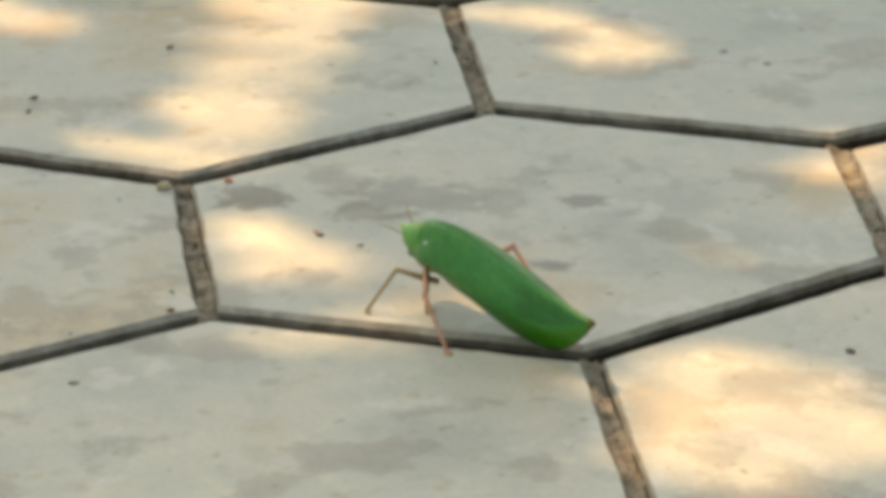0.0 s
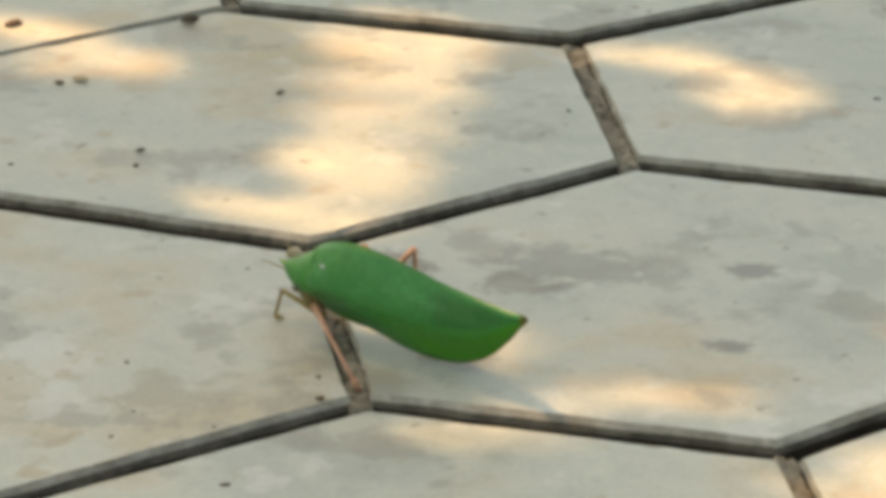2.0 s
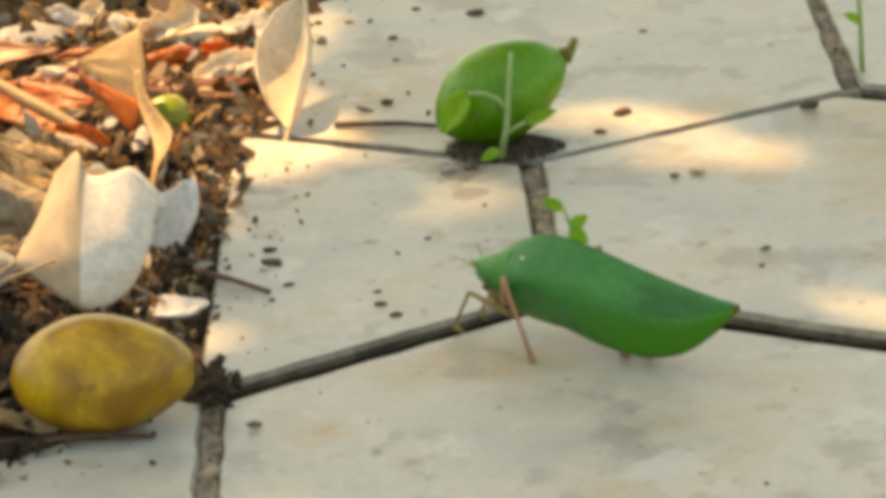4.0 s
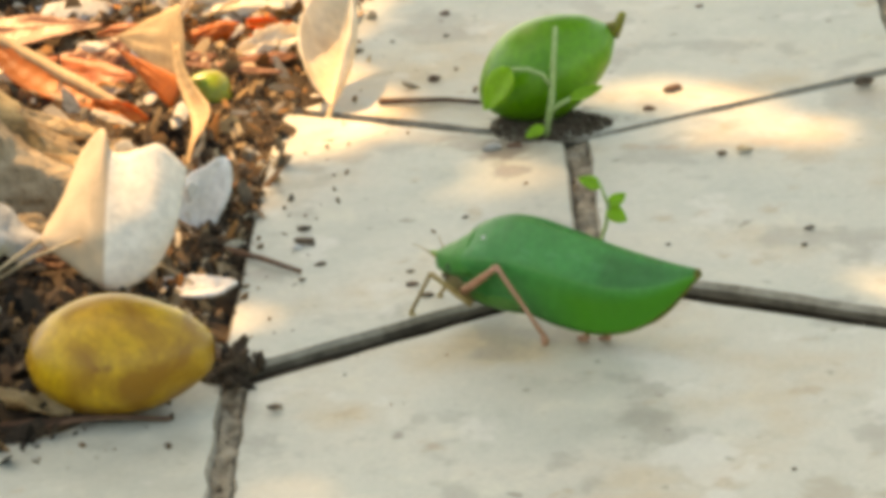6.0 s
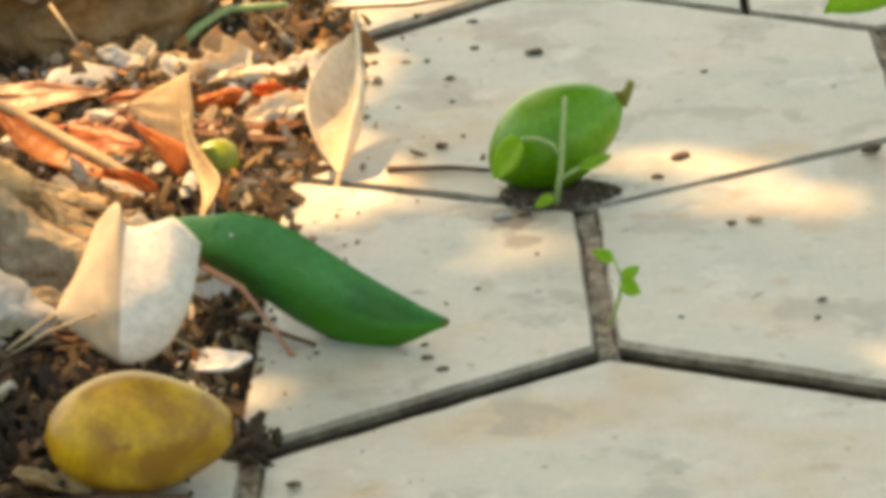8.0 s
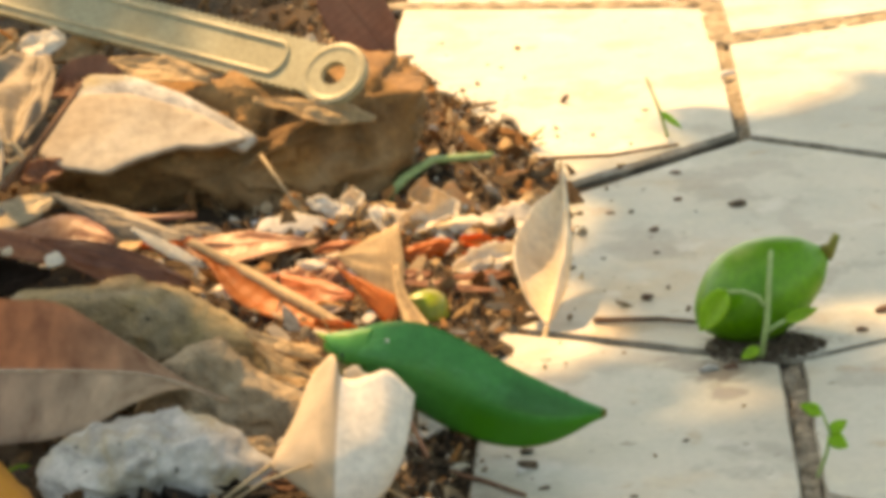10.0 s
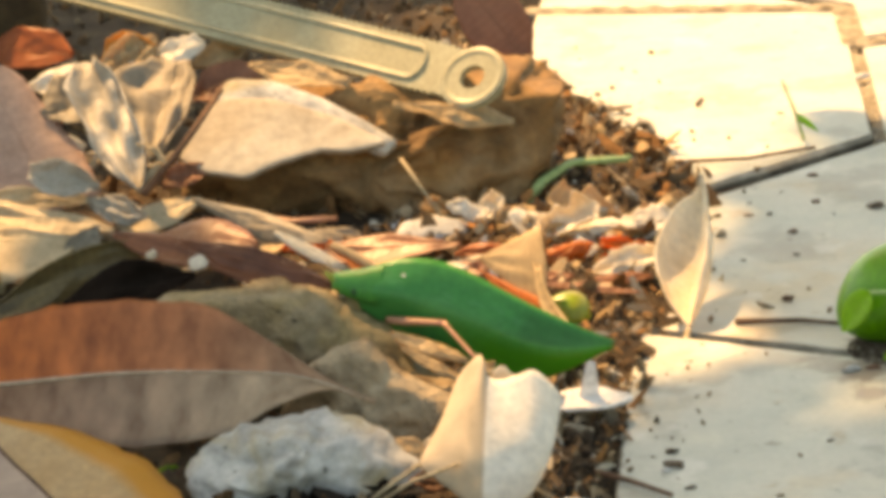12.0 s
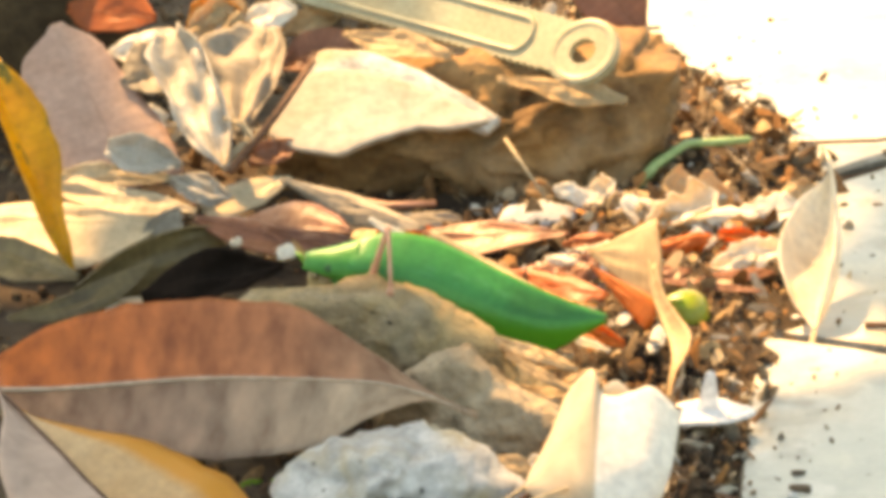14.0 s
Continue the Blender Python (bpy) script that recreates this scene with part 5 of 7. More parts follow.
# ---- plastic strip ----
def toothed_strip():
    a, b = Vector((-0.3307, 0.3960, 0.0456)), Vector((-0.4366, 0.4620, 0.0613))
    top = empty("plastic_strip", "aged cream plastic strip with toothed edges and round hole", "plastic strip", frame_of(a, b - a, (0.1, -0.8, 0.6)))
    w, th, L, head = 0.0084, 0.0026, 0.24, 0.0112
    step = 0.0026
    n = int((L - 0.012) / step)
    outline = [(head * math.cos(math.pi * (0.29 + 1.42 * k / 22)), head * math.sin(math.pi * (0.29 + 1.42 * k / 22))) for k in range(23)]
    for k in range(n):
        x = 0.011 + step * k
        outline += [(x, -w), (x + step * 0.5, -w - 0.0010)]
    outline += [(L, -w), (L, w)]
    for k in range(n - 1, -1, -1):
        x = 0.011 + step * k
        outline += [(x + step * 0.5, w + 0.0010), (x, w)]
    hole = [(0.0043 * math.cos(math.tau * k / 24), 0.0043 * math.sin(math.tau * k / 24)) for k in range(24)]
    bm = bmesh.new()
    for z in (th / 2, -th / 2):
        vs = [bm.verts.new((x, y, z)) for x, y in outline]
        hs = [bm.verts.new((x, y, z)) for x, y in hole]
        es = [bm.edges.new((p, q)) for ring in (vs, hs) for p, q in zip(ring, ring[1:] + ring[:1])]
        bmesh.ops.triangle_fill(bm, edges=es, use_beauty=True)
        if z > 0:
            up, uh = vs, hs
        else:
            for r0, r1 in ((up, vs), (uh, hs)):
                for k in range(len(r0)):
                    bm.faces.new((r0[k], r0[(k + 1) % len(r0)], r1[(k + 1) % len(r0)], r1[k]))
    bmesh.ops.recalc_face_normals(bm, faces=bm.faces)
    part("strip", bm, PLASTIC, top, smooth=False)
    # raised rails along both edges, joined by a rounded end before the hole
    pts = [(L, 0.0058, th / 2)] + [(0.0190 + 0.0042 * (1 - math.sin(math.pi * k / 10)), 0.0058 * math.cos(math.pi * k / 10), th / 2) for k in range(11)] + [(L, -0.0058, th / 2)]
    part("rail", tube(bmesh.new(), pts, 0.0009, 8), PLASTIC, top)
    ring = bmesh.new()
    for k in range(36):
        g0 = math.tau * k / 36
        for r, z in ((0.0084, th / 2), (0.0090, th / 2 + 0.0003), (0.0106, th / 2 + 0.0003), (0.0111, th / 2)):
            ring.verts.new((r * math.cos(g0), r * math.sin(g0), z))
    ring.verts.ensure_lookup_table()
    for k in range(36):
        for e in range(3):
            p, q = 4 * k + e, 4 * ((k + 1) % 36) + e
            ring.faces.new((ring.verts[p], ring.verts[p + 1], ring.verts[q + 1], ring.verts[q]))
    part("head_rim", ring, PLASTIC, top)


toothed_strip()


# ---- fruits ----
def fruit(name, label, mat, m, length, radius, tipped, seed):
    top = empty(name, label, "fruit", m)
    bm = bmesh.new()
    n, s = 28, 32
    rings = []
    for i in range(n + 1):
        u = i / n
        r = radius * math.sin(math.pi * u) ** (0.62 if tipped else 0.50) * (1 + 0.10 * math.cos(math.pi * u))
        if tipped and u > 0.86:
            r *= 1 - 0.55 * ((u - 0.86) / 0.14) ** 1.5
        ring = []
        for k in range(s):
            g = math.tau * k / s
            keel = 1 + 0.05 * math.exp(-((math.sin((g - 1.1) / 2)) ** 2) * 30) + 0.04 * math.exp(-((math.sin((g - 4.2) / 2)) ** 2) * 30)
            wob = 1 + 0.025 * noise.noise((u * 3 + seed, math.cos(g) * 1.2, math.sin(g) * 1.2))
            ring.append(bm.verts.new(((u - 0.5) * length, r * keel * wob * math.cos(g), r * 0.94 * keel * wob * math.sin(g))))
        rings.append(ring)
    for r0, r1 in zip(rings, rings[1:]):
        for k in range(s):
            bm.faces.new((r0[k], r0[(k + 1) % s], r1[(k + 1) % s], r1[k]))
    bmesh.ops.remove_doubles(bm, verts=bm.verts, dist=0.00002)
    part("flesh", bm, mat, top)
    if not tipped:
        part("stem_scar", tube(bmesh.new(), [(length * 0.485, 0, 0), (length * 0.497, 0, 0), (length * 0.506, 0, 0.0003)], [radius * 0.2, radius * 0.15, radius * 0.06], 10), TWIG, top, "dark dry stem scar")
    if tipped:
        part("tip", tube(bmesh.new(), [(length * 0.46, 0, 0), (length * 0.525, 0, 0.001), (length * 0.585, 0.0005, 0.0035)], [0.0030, 0.0015, 0.0010], 10), FRUIT_TIP, top, "dry pointed tip")
    return top


fruit("fruit", "green oval almond fruit with pointed tip", FRUIT_GREEN, frame_of((-0.1991, 0.2513, 0.0139), (0.91, 0.20, 0.40), (0, -0.4, 1)), 0.0430, 0.0140, True, 1)
fruit("fruit", "yellow-brown ripe oval fruit with bruised skin", FRUIT_YELLOW, frame_of((-0.2967, 0.0350, 0.0137), (1, 0.10, -0.03), (0, -0.3, 1)), 0.0445, 0.0141, False, 2)
fruit("small_fruit", "small round green and orange unripe fruit", FRUIT_SMALL, frame_of((-0.2958, 0.2640, 0.0072), (0.5, 0.5, 0.6), (0, -0.4, 1)), 0.0145, 0.0071, False, 3)


# ---- seedlings ----
def seedling(label, stem, leaves, r=0.0006):
    top = empty("seedling", label, "seedling", Matrix.Translation(stem[0]))
    o = Vector(stem[0])
    part("stem", tube(bmesh.new(), [Vector(p) - o for p in stem], [r * (1.25 - 0.6 * k / len(stem)) for k in range(len(stem))], 7), STEM, top)
    for a, b, w, facing, cu in leaves:
        a, b = Vector(a) - o, Vector(b) - o
        m = frame_of(a, b - a, facing)

        def place(u, v, L=(b - a).length, w=w, cu=cu):
            s = (v - 0.5) * 2
            return L * u, s * w / 2 * math.sin(math.pi * min(1, u ** 0.8 + 0.02)) ** 0.7, -cu * L * u * u + 0.25 * abs(s) * w / 2

        lf = part("leaf", sheet(bmesh.new(), place, 10, 6, 0.0003), LEAF_SEEDLING, top)
        lf.matrix_basis = m


seedling("pale green seedling growing in front of the green fruit", [(-0.2005, 0.2300, 0.0000), (-0.1984, 0.2318, 0.0095), (-0.1975, 0.2325, 0.0185), (-0.1962, 0.2335, 0.0300)],
         [((-0.2085, 0.2320, 0.0190), (-0.2176, 0.2325, 0.0080), 0.0088, (-0.5, -0.75, 0.4), 0.12), ((-0.1935, 0.2320, 0.0098), (-0.1843, 0.2320, 0.0130), 0.0036, (0, -0.9, 0.5), 0.1), ((-0.2010, 0.2292, 0.0030), (-0.2060, 0.2262, 0.0010), 0.0036, (0, -0.7, 0.7), 0.0)], 0.0008)
part("petiole", tube(bmesh.new(), [(0.0024, 0.0020, 0.0132), (0.0000, 0.0018, 0.0172), (-0.0040, 0.0018, 0.0190), (-0.0084, 0.0020, 0.0190)], 0.0006, 7), STEM, bpy.data.objects["seedling"])
part("petiole", tube(bmesh.new(), [(0.0010, 0.0012, 0.0060), (0.0040, 0.0016, 0.0084), (0.0074, 0.0020, 0.0100)], 0.0006, 7), STEM, bpy.data.objects["seedling"])
seedling("tall thin seedling with bright green leaves in a joint", [(-0.0927, 0.2971, 0.0000), (-0.0929, 0.2972, 0.0170), (-0.0937, 0.2988, 0.0379), (-0.0940, 0.3050, 0.0624)],
         [((-0.0970, 0.2987, 0.0420), (-0.1215, 0.2909, 0.0345), 0.0150, (0.2, -0.6, 0.7), 0.1), ((-0.0868, 0.2955, 0.0290), (-0.0705, 0.2925, 0.0268), 0.0120, (0, -0.75, 0.6), 0.1), ((-0.0927, 0.2971, 0.0153), (-0.0978, 0.2941, 0.0187), 0.0034, (0, -0.7, 0.7), 0.1)], 0.0007)
part("petiole", tube(bmesh.new(), [(-0.0007, 0.0010, 0.0270), (0.0030, -0.0008, 0.0290), (0.0062, -0.0017, 0.0290)], 0.0004, 6), STEM, bpy.data.objects["seedling.001"])
part("petiole", tube(bmesh.new(), [(-0.0008, 0.0012, 0.0350), (-0.0026, 0.0014, 0.0400), (-0.0044, 0.0016, 0.0420)], 0.0004, 6), STEM, bpy.data.objects["seedling.001"])
seedling("tiny green sprout in the joint between pavers", [(-0.1871, 0.1307, 0.0000), (-0.1844, 0.1301, 0.0070), (-0.1835, 0.1297, 0.0123), (-0.1857, 0.1293, 0.0193)],
         [((-0.1840, 0.1298, 0.0114), (-0.1791, 0.1302, 0.0079), 0.0044, (0, -0.8, 0.6), 0.1), ((-0.1835, 0.1297, 0.0123), (-0.1791, 0.1308, 0.0149), 0.0035, (0, -0.8, 0.6), 0.1), ((-0.1853, 0.1294, 0.0176), (-0.1906, 0.1291, 0.0202), 0.0035, (0, -0.8, 0.6), 0.1)], 0.0005)


# ---- the katydid ----
BUG_SCALE = 0.93
BUG_LONG = 1.08
BUG = [
    (0, -0.0130, -0.0781, 0.0000, 118.3, 0.7, -25.8),
    (0.5, -0.0137, -0.0794, 0.0000, 120.4, -0.2, -23.1),
    (1, -0.0163, -0.0790, 0.0000, 122.8, -0.1, -18.5),
    (1.5, -0.0400, -0.0625, 0.0000, 136.9, -11.7, 15.1),
    (2, -0.0726, -0.0255, 0.0000, 128.6, -5.6, -18.7),
    (2.5, -0.1119, 0.0158, 0.0000, 138.9, -4.5, -2.0),
    (3, -0.1466, 0.0552, 0.0000, 136.2, -2.9, -3.0),
    (3.5, -0.1638, 0.0675, 0.0000, 138.6, -3.0, -7.3),
    (6, -0.1923, 0.0687, 0.0000, 141.9, -8.0, 2.9),
    (6.5, -0.1978, 0.0683, 0.0000, 144.5, -6.2, 8.1),
    (7, -0.2270, 0.0955, 0.0000, 145.0, -4.2, 7.2),
    (7.5, -0.2585, 0.1298, 0.0000, 149.4, 3.5, -11.3),
    (8, -0.2624, 0.1367, 0.0010, 151.2, 11.5, -14.0),
    (8.5, -0.2693, 0.1502, 0.0025, 147.2, 14.1, -12.9),
    (9, -0.2722, 0.1448, 0.0040, 145.1, 12.2, -8.0),
    (11.3, -0.3007, 0.1968, 0.0070, 184.0, 8.6, -4.5),
    (11.5, -0.3050, 0.2000, 0.0079, 179.6, 9.6, -4.2),
    (12, -0.3216, 0.2066, 0.0100, 177.2, 14.6, 3.0),
    (12.5, -0.3403, 0.2283, 0.0140, 181.8, 11.9, 8.0),
    (13, -0.3458, 0.2212, 0.0150, 189.5, 6.5, 14.0),
    (13.5, -0.3502, 0.2102, 0.0160, 182.9, 10.1, 16.0),
    (14, -0.3545, 0.2134, 0.0150, 181.9, 13.1, 16.0),
]
# where the near middle leg stands, as it walks
NEAR_FOOT = [(0, -0.0335, -0.0954, 0.0000), (0.5, -0.0328, -0.0959, 0.0000), (1, -0.0329, -0.0964, 0.0000), (1.5, -0.0432, -0.0662, 0.0000), (2, -0.0910, -0.0510, 0.0000), (2.5, -0.1175, 0.0260, 0.0000), (3, -0.1627, 0.0587, 0.0000), (3.5, -0.1858, 0.0651, 0.0000), (6, -0.1964, 0.0681, 0.0000), (6.5, -0.1958, 0.0670, 0.0000), (7, -0.2279, 0.0923, 0.0000), (7.5, -0.2674, 0.1207, 0.0000), (8, -0.2667, 0.1188, 0.0000), (8.5, -0.2829, 0.1248, 0.0015), (9, -0.2828, 0.1192, 0.0030), (11.3, -0.3165, 0.2245, 0.0070), (11.5, -0.3063, 0.1690, 0.0236), (12, -0.3121, 0.1764, 0.0202), (12.5, -0.3508, 0.2115, 0.0179), (13, -0.3487, 0.1936, 0.0237), (13.5, -0.3468, 0.1949, 0.0209), (14, -0.3642, 0.1932, 0.0392)]
NEAR_KNEE = [(11.5, -0.3120, 0.1862, 0.0355), (12, -0.3245, 0.1919, 0.0292), (12.5, -0.3430, 0.2155, 0.0379), (13, -0.3511, 0.2074, 0.0405), (13.5, -0.3528, 0.2015, 0.0409), (14, -0.3661, 0.2108, 0.0512)]
# the same for the middle leg on the other side, before the katydid sets off
FAR_FOOT = [(0, -0.0035, -0.0726, 0.0010), (0.5, -0.0022, -0.0709, 0.0010), (1, -0.0040, -0.0607, 0.0010)]
FAR_KNEE = [(0, -0.0113, -0.0457, 0.0112), (0.5, -0.0105, -0.0490, 0.0119), (1, -0.0153, -0.0481, 0.0163)]


def bug_pose(row):
    t, x, y, z, h, p, r = row
    return pose(x, y, z, r, -p, h)


def interp(x, xs, ys):
    return float(np.interp(x, xs, ys))


def wing_place(side):
    """Side outline of the folded wing, from the shoulder to the tail, from the ridge down to the lower edge."""
    X = [0.0345, 0.0310, 0.0280, 0.0235, 0.0147, 0.0083, 0.003, -0.0024, -0.0083, -0.0135, -0.0194, -0.0246, -0.0319, -0.0395]
    TOP = [0.0215, 0.0250, 0.0277, 0.0302, 0.0322, 0.0317, 0.0303, 0.0287, 0.0267, 0.0250, 0.0234, 0.0220, 0.0203, 0.0189]
    LOW = [0.0160, 0.0135, 0.0122, 0.0106, 0.0080, 0.0055, 0.0040, 0.0028, 0.0020, 0.0018, 0.0028, 0.0048, 0.0103, 0.0183]
    FAT = [0.0034, 0.0053, 0.0063, 0.0070, 0.0073, 0.0077, 0.0077, 0.0075, 0.0070, 0.0063, 0.0053, 0.0042, 0.0024, 0.0006]
    XS, T, W, F = X[::-1], TOP[::-1], LOW[::-1], FAT[::-1]

    def place(u, v):
        x = X[0] + (X[-1] - X[0]) * (u ** 0.9)
        top, low, fat = (smooth(x, XS, a) for a in (T, W, F))
        z = top + (low - top) * v
        y = fat * (math.sin(min(1.0, v * 1.9 + 0.002) * math.pi / 2) * 0.97 - 0.72 * max(0, v - 0.5) ** 1.2 * 1.6)
        y += 0.00025 * math.sin(v * 9 + x * 150) * min(1, v * 6)
        return x * BUG_SCALE, side * y * BUG_SCALE, z * BUG_SCALE

    return place


def smooth(x, xs, ys):
    """Smooth value between given places."""
    h = 0.004
    return (interp(x - h, xs, ys) + interp(x - h / 2, xs, ys) + 2 * interp(x, xs, ys) + interp(x + h / 2, xs, ys) + interp(x + h, xs, ys)) / 6


LEGS = [  # name, side, hip, femur, tibia, radius, resting foot
    ("foreleg", 1, (0.0285, 0.0035, 0.0085), 0.0135, 0.0150, 0.00070, (0.049, 0.009, 0.0)),
    ("foreleg", -1, (0.0285, -0.0035, 0.0085), 0.0135, 0.0150, 0.00070, (0.052, -0.006, 0.0)),
    ("middle_leg", 1, (0.0295, 0.0050, 0.0125), 0.0210, 0.0235, 0.00085, (0.006, 0.012, 0.0)),
    ("middle_leg", -1, (0.0215, -0.0045, 0.0095), 0.0195, 0.0225, 0.00085, (0.016, -0.014, 0.0)),
    ("hind_leg", 1, (0.0040, 0.0030, 0.0070), 0.0100, 0.0115, 0.00080, (-0.004, 0.000, 0.0)),
    ("hind_leg", -1, (0.0040, -0.0030, 0.0070), 0.0110, 0.0120, 0.00080, (-0.008, -0.004, 0.0)),
]


# where the forelegs stand before the katydid sets off
STANDING = [(-0.0516, -0.0609, 0.0), (-0.0358, -0.0631, 0.0)]


def leg_rows(index, rows):
    """Poses of femur and tibia, so that the foot stands still on the ground and steps in turn."""
    name, side, hip, lf, lt, r, rest = LEGS[index]
    rooted = Vector((hip[0] * BUG_LONG, hip[1], hip[2])) * BUG_SCALE
    drawn_back = Vector((0.0225 * BUG_LONG, 0.0066, 0.0130)) * BUG_SCALE
    lf = lf * BUG_SCALE
    lt = lt * BUG_SCALE
    femur_rows, tibia_rows, foot = [], [], None
    feet = {t: (x, y, z) for t, x, y, z in {2: NEAR_FOOT, 3: FAR_FOOT}.get(index, [])}
    knees = {t: (x, y, z) for t, x, y, z in {2: NEAR_KNEE, 3: FAR_KNEE}.get(index, [])}
    for i, row in enumerate(rows):
        m = bug_pose(row)
        want = m @ (Vector(rest) * BUG_SCALE)
        want.z = row[3]
        if foot is None or (i + index + index // 2) % 2 == 0:
            foot = want
        if row[0] in feet:
            foot = Vector(feet[row[0]])
        local = m.inverted() @ foot
        if index < 2 and row[0] <= 1.0:
            local = m.inverted() @ Vector(STANDING[index])
        elif (local - Vector(rest) * BUG_SCALE).length > (0.055 if index == 2 else 0.016):
            local = m.inverted() @ want
        bent = row[0] in knees
        hip = drawn_back if bent and index == 2 else rooted
        if bent:
            local = m.inverted() @ foot
        elif index == 2:
            local.y = max(local.y, 0.0070)
        d = local - hip
        reach = (lf + lt) * 0.97
        if d.length > reach:
            d = d.normalized() * reach
        dist = max(d.length, abs(lf - lt) + 0.002)
        a = math.acos(max(-1, min(1, (lf * lf + dist * dist - lt * lt) / (2 * lf * dist))))
        pole = Vector((-1.0, 0.1, 0.3)) if index == 4 else Vector((-0.25 if index > 1 else 0.1, 0.35 * side, 1.0))
        ax = d.normalized()
        n = ax.cross(pole).normalized()
        up = n.cross(ax)
        thigh = ax * math.cos(a) + up * math.sin(a)
        if bent:
            thigh = ((m.inverted() @ Vector(knees[row[0]])) - hip).normalized()
            side_way = thigh.cross(local - hip - thigh * lf).normalized()
            n = side_way if side_way.dot(n) > 0 else -side_way
            d = local - hip
        z = thigh.cross(n)
        fm = Matrix((thigh, n, z)).transposed().to_4x4()
        fm.translation = hip
        shin = (fm.inverted() @ (hip + d)) - Vector((lf, 0, 0))
        ang = math.atan2(shin.z, shin.x)
        femur_rows.append((row[0], fm))
        tibia_rows.append((row[0], Matrix.Translation((lf, 0, 0)) @ Matrix.Rotation(-ang, 4, "Y")))
    return femur_rows, tibia_rows


def build_katydid():
    k = BUG_SCALE
    bug = empty("katydid", "green leaf-shaped katydid walking with folded wings", "insect", bug_pose(BUG[0]))
    for side in (1, -1):
        part("wing", sheet(bmesh.new(), wing_place(side), 40, 16, 0.0005), WING, bug, "green leaf-like folded wing")

    def shield(u, v):
        g = (v - 0.5) * math.radians(235)
        x = 0.0395 - 0.0135 * u
        r = interp(u, [0, 0.2, 0.6, 1], [0.0017, 0.0036, 0.0056, 0.0062])
        cz = interp(u, [0, 0.5, 1], [0.0195, 0.0195, 0.0205])
        up = interp(u, [0, 0.3, 0.7, 1], [0.0022, 0.0040, 0.0060, 0.0072])
        dn = interp(u, [0, 1], [0.0045, 0.0085])
        c = math.cos(g)
        return x * k, math.sin(g) * r * (1 - 0.36 * u * max(0, c)) * k, (cz + c * (up if c > 0 else dn)) * k

    part("pronotum", sheet(bmesh.new(), shield, 14, 20, 0.0006), PRONOTUM, bug, "smooth green neck shield")
    bm = bmesh.new()
    bmesh.ops.create_uvsphere(bm, u_segments=20, v_segments=14, radius=1, matrix=Matrix.Translation((0.0335 * k, 0, 0.0140 * k)) @ Matrix.Rotation(radians(25), 4, "Y") @ Matrix.Diagonal((0.0042 * k, 0.0040 * k, 0.0065 * k, 1)))
    for v in bm.verts:
        v.co.y *= 1 - 0.25 * max(0, (0.012 - v.co.z) / 0.006)
    part("head", bm, BELLY, bug, "olive-tan face under the neck shield")
    bm = bmesh.new()
    bmesh.ops.create_cone(bm, cap_ends=True, segments=10, radius1=0.0018 * k, radius2=0.0003 * k, depth=0.005 * k, matrix=Matrix.Translation((0.0402 * k, 0, 0.0205 * k)) @ Matrix.Rotation(radians(65), 4, "Y"))
    part("horn", bm, HORN, bug, "yellow-green pointed brow")
    for s in (1, -1):
        bm = bmesh.new()
        bmesh.ops.create_uvsphere(bm, u_segments=8, v_segments=6, radius=0.00045, matrix=Matrix.Translation((0.0205 * k, s * 0.0054 * k, 0.0270 * k)))
        part("wing_spot", bm, WHITE, bug, "tiny white spot on the shoulder")
    for s in (1, -1):
        bm = bmesh.new()
        bmesh.ops.create_uvsphere(bm, u_segments=12, v_segments=8, radius=0.0011 * k, matrix=Matrix.Translation((0.0360 * k, s * 0.0034 * k, 0.0160 * k)))
        part("eye", bm, EYE, bug)
        pts = [Vector((0.0375, s * 0.0012, 0.0185)) + Vector((0.009 * w - 0.003 * w * w, s * 0.004 * w, 0.010 * w * (1 - 0.4 * w))) for w in [i / 10 for i in range(11)]]
        part("antenna", tube(bmesh.new(), [p * k for p in pts], [0.00026 - 0.000016 * i for i in range(11)], 6), FORELEG, bug, "thin tan antenna")
    for s in (1, -1):
        bm = bmesh.new()
        bmesh.ops.create_uvsphere(bm, u_segments=12, v_segments=8, radius=1, matrix=Matrix.Translation((0.0318 * k, s * 0.0049 * k, 0.0188 * k)) @ Matrix.Diagonal((0.0023 * k, 0.0007 * k, 0.0017 * k, 1)))
        part("shield_spot", bm, SHIELD_SPOT, bug, "dark green spot on the neck shield")
    bm = bmesh.new()
    bmesh.ops.create_uvsphere(bm, u_segments=20, v_segments=14, radius=1, matrix=Matrix.Translation((0.008 * k, 0, 0.0115 * k)) @ Matrix.Diagonal((0.025 * k, 0.0046 * k, 0.0062 * k, 1)))
    part("abdomen", bm, ABDOMEN, bug, "green body under the wings")
    for ob in bug.children:
        for v in ob.data.vertices:
            v.co.x *= BUG_LONG
    limbs = []
    for name, side, hip, lf, lt, r, rest in LEGS:
        lf, lt = lf * k, lt * k
        mat = FORELEG if name == "foreleg" else LEG
        femur = part(name, tube(bmesh.new(), [(0, 0, 0), (lf * 0.3, 0, 0.0002), (lf * 0.8, 0, 0), (lf, 0, 0)], [r * 1.25, r * 1.25, r * 0.85, r * 0.95], 10), mat, bug)
        bm = tube(bmesh.new(), [(0, 0, 0), (lt * 0.08, 0, 0), (lt * 0.6, 0, 0), (lt * 0.93, 0, 0)], [r * 0.9, r * 0.7, r * 0.6, r * 0.7], 10)
        tibia = part("tibia", bm, mat, femur)
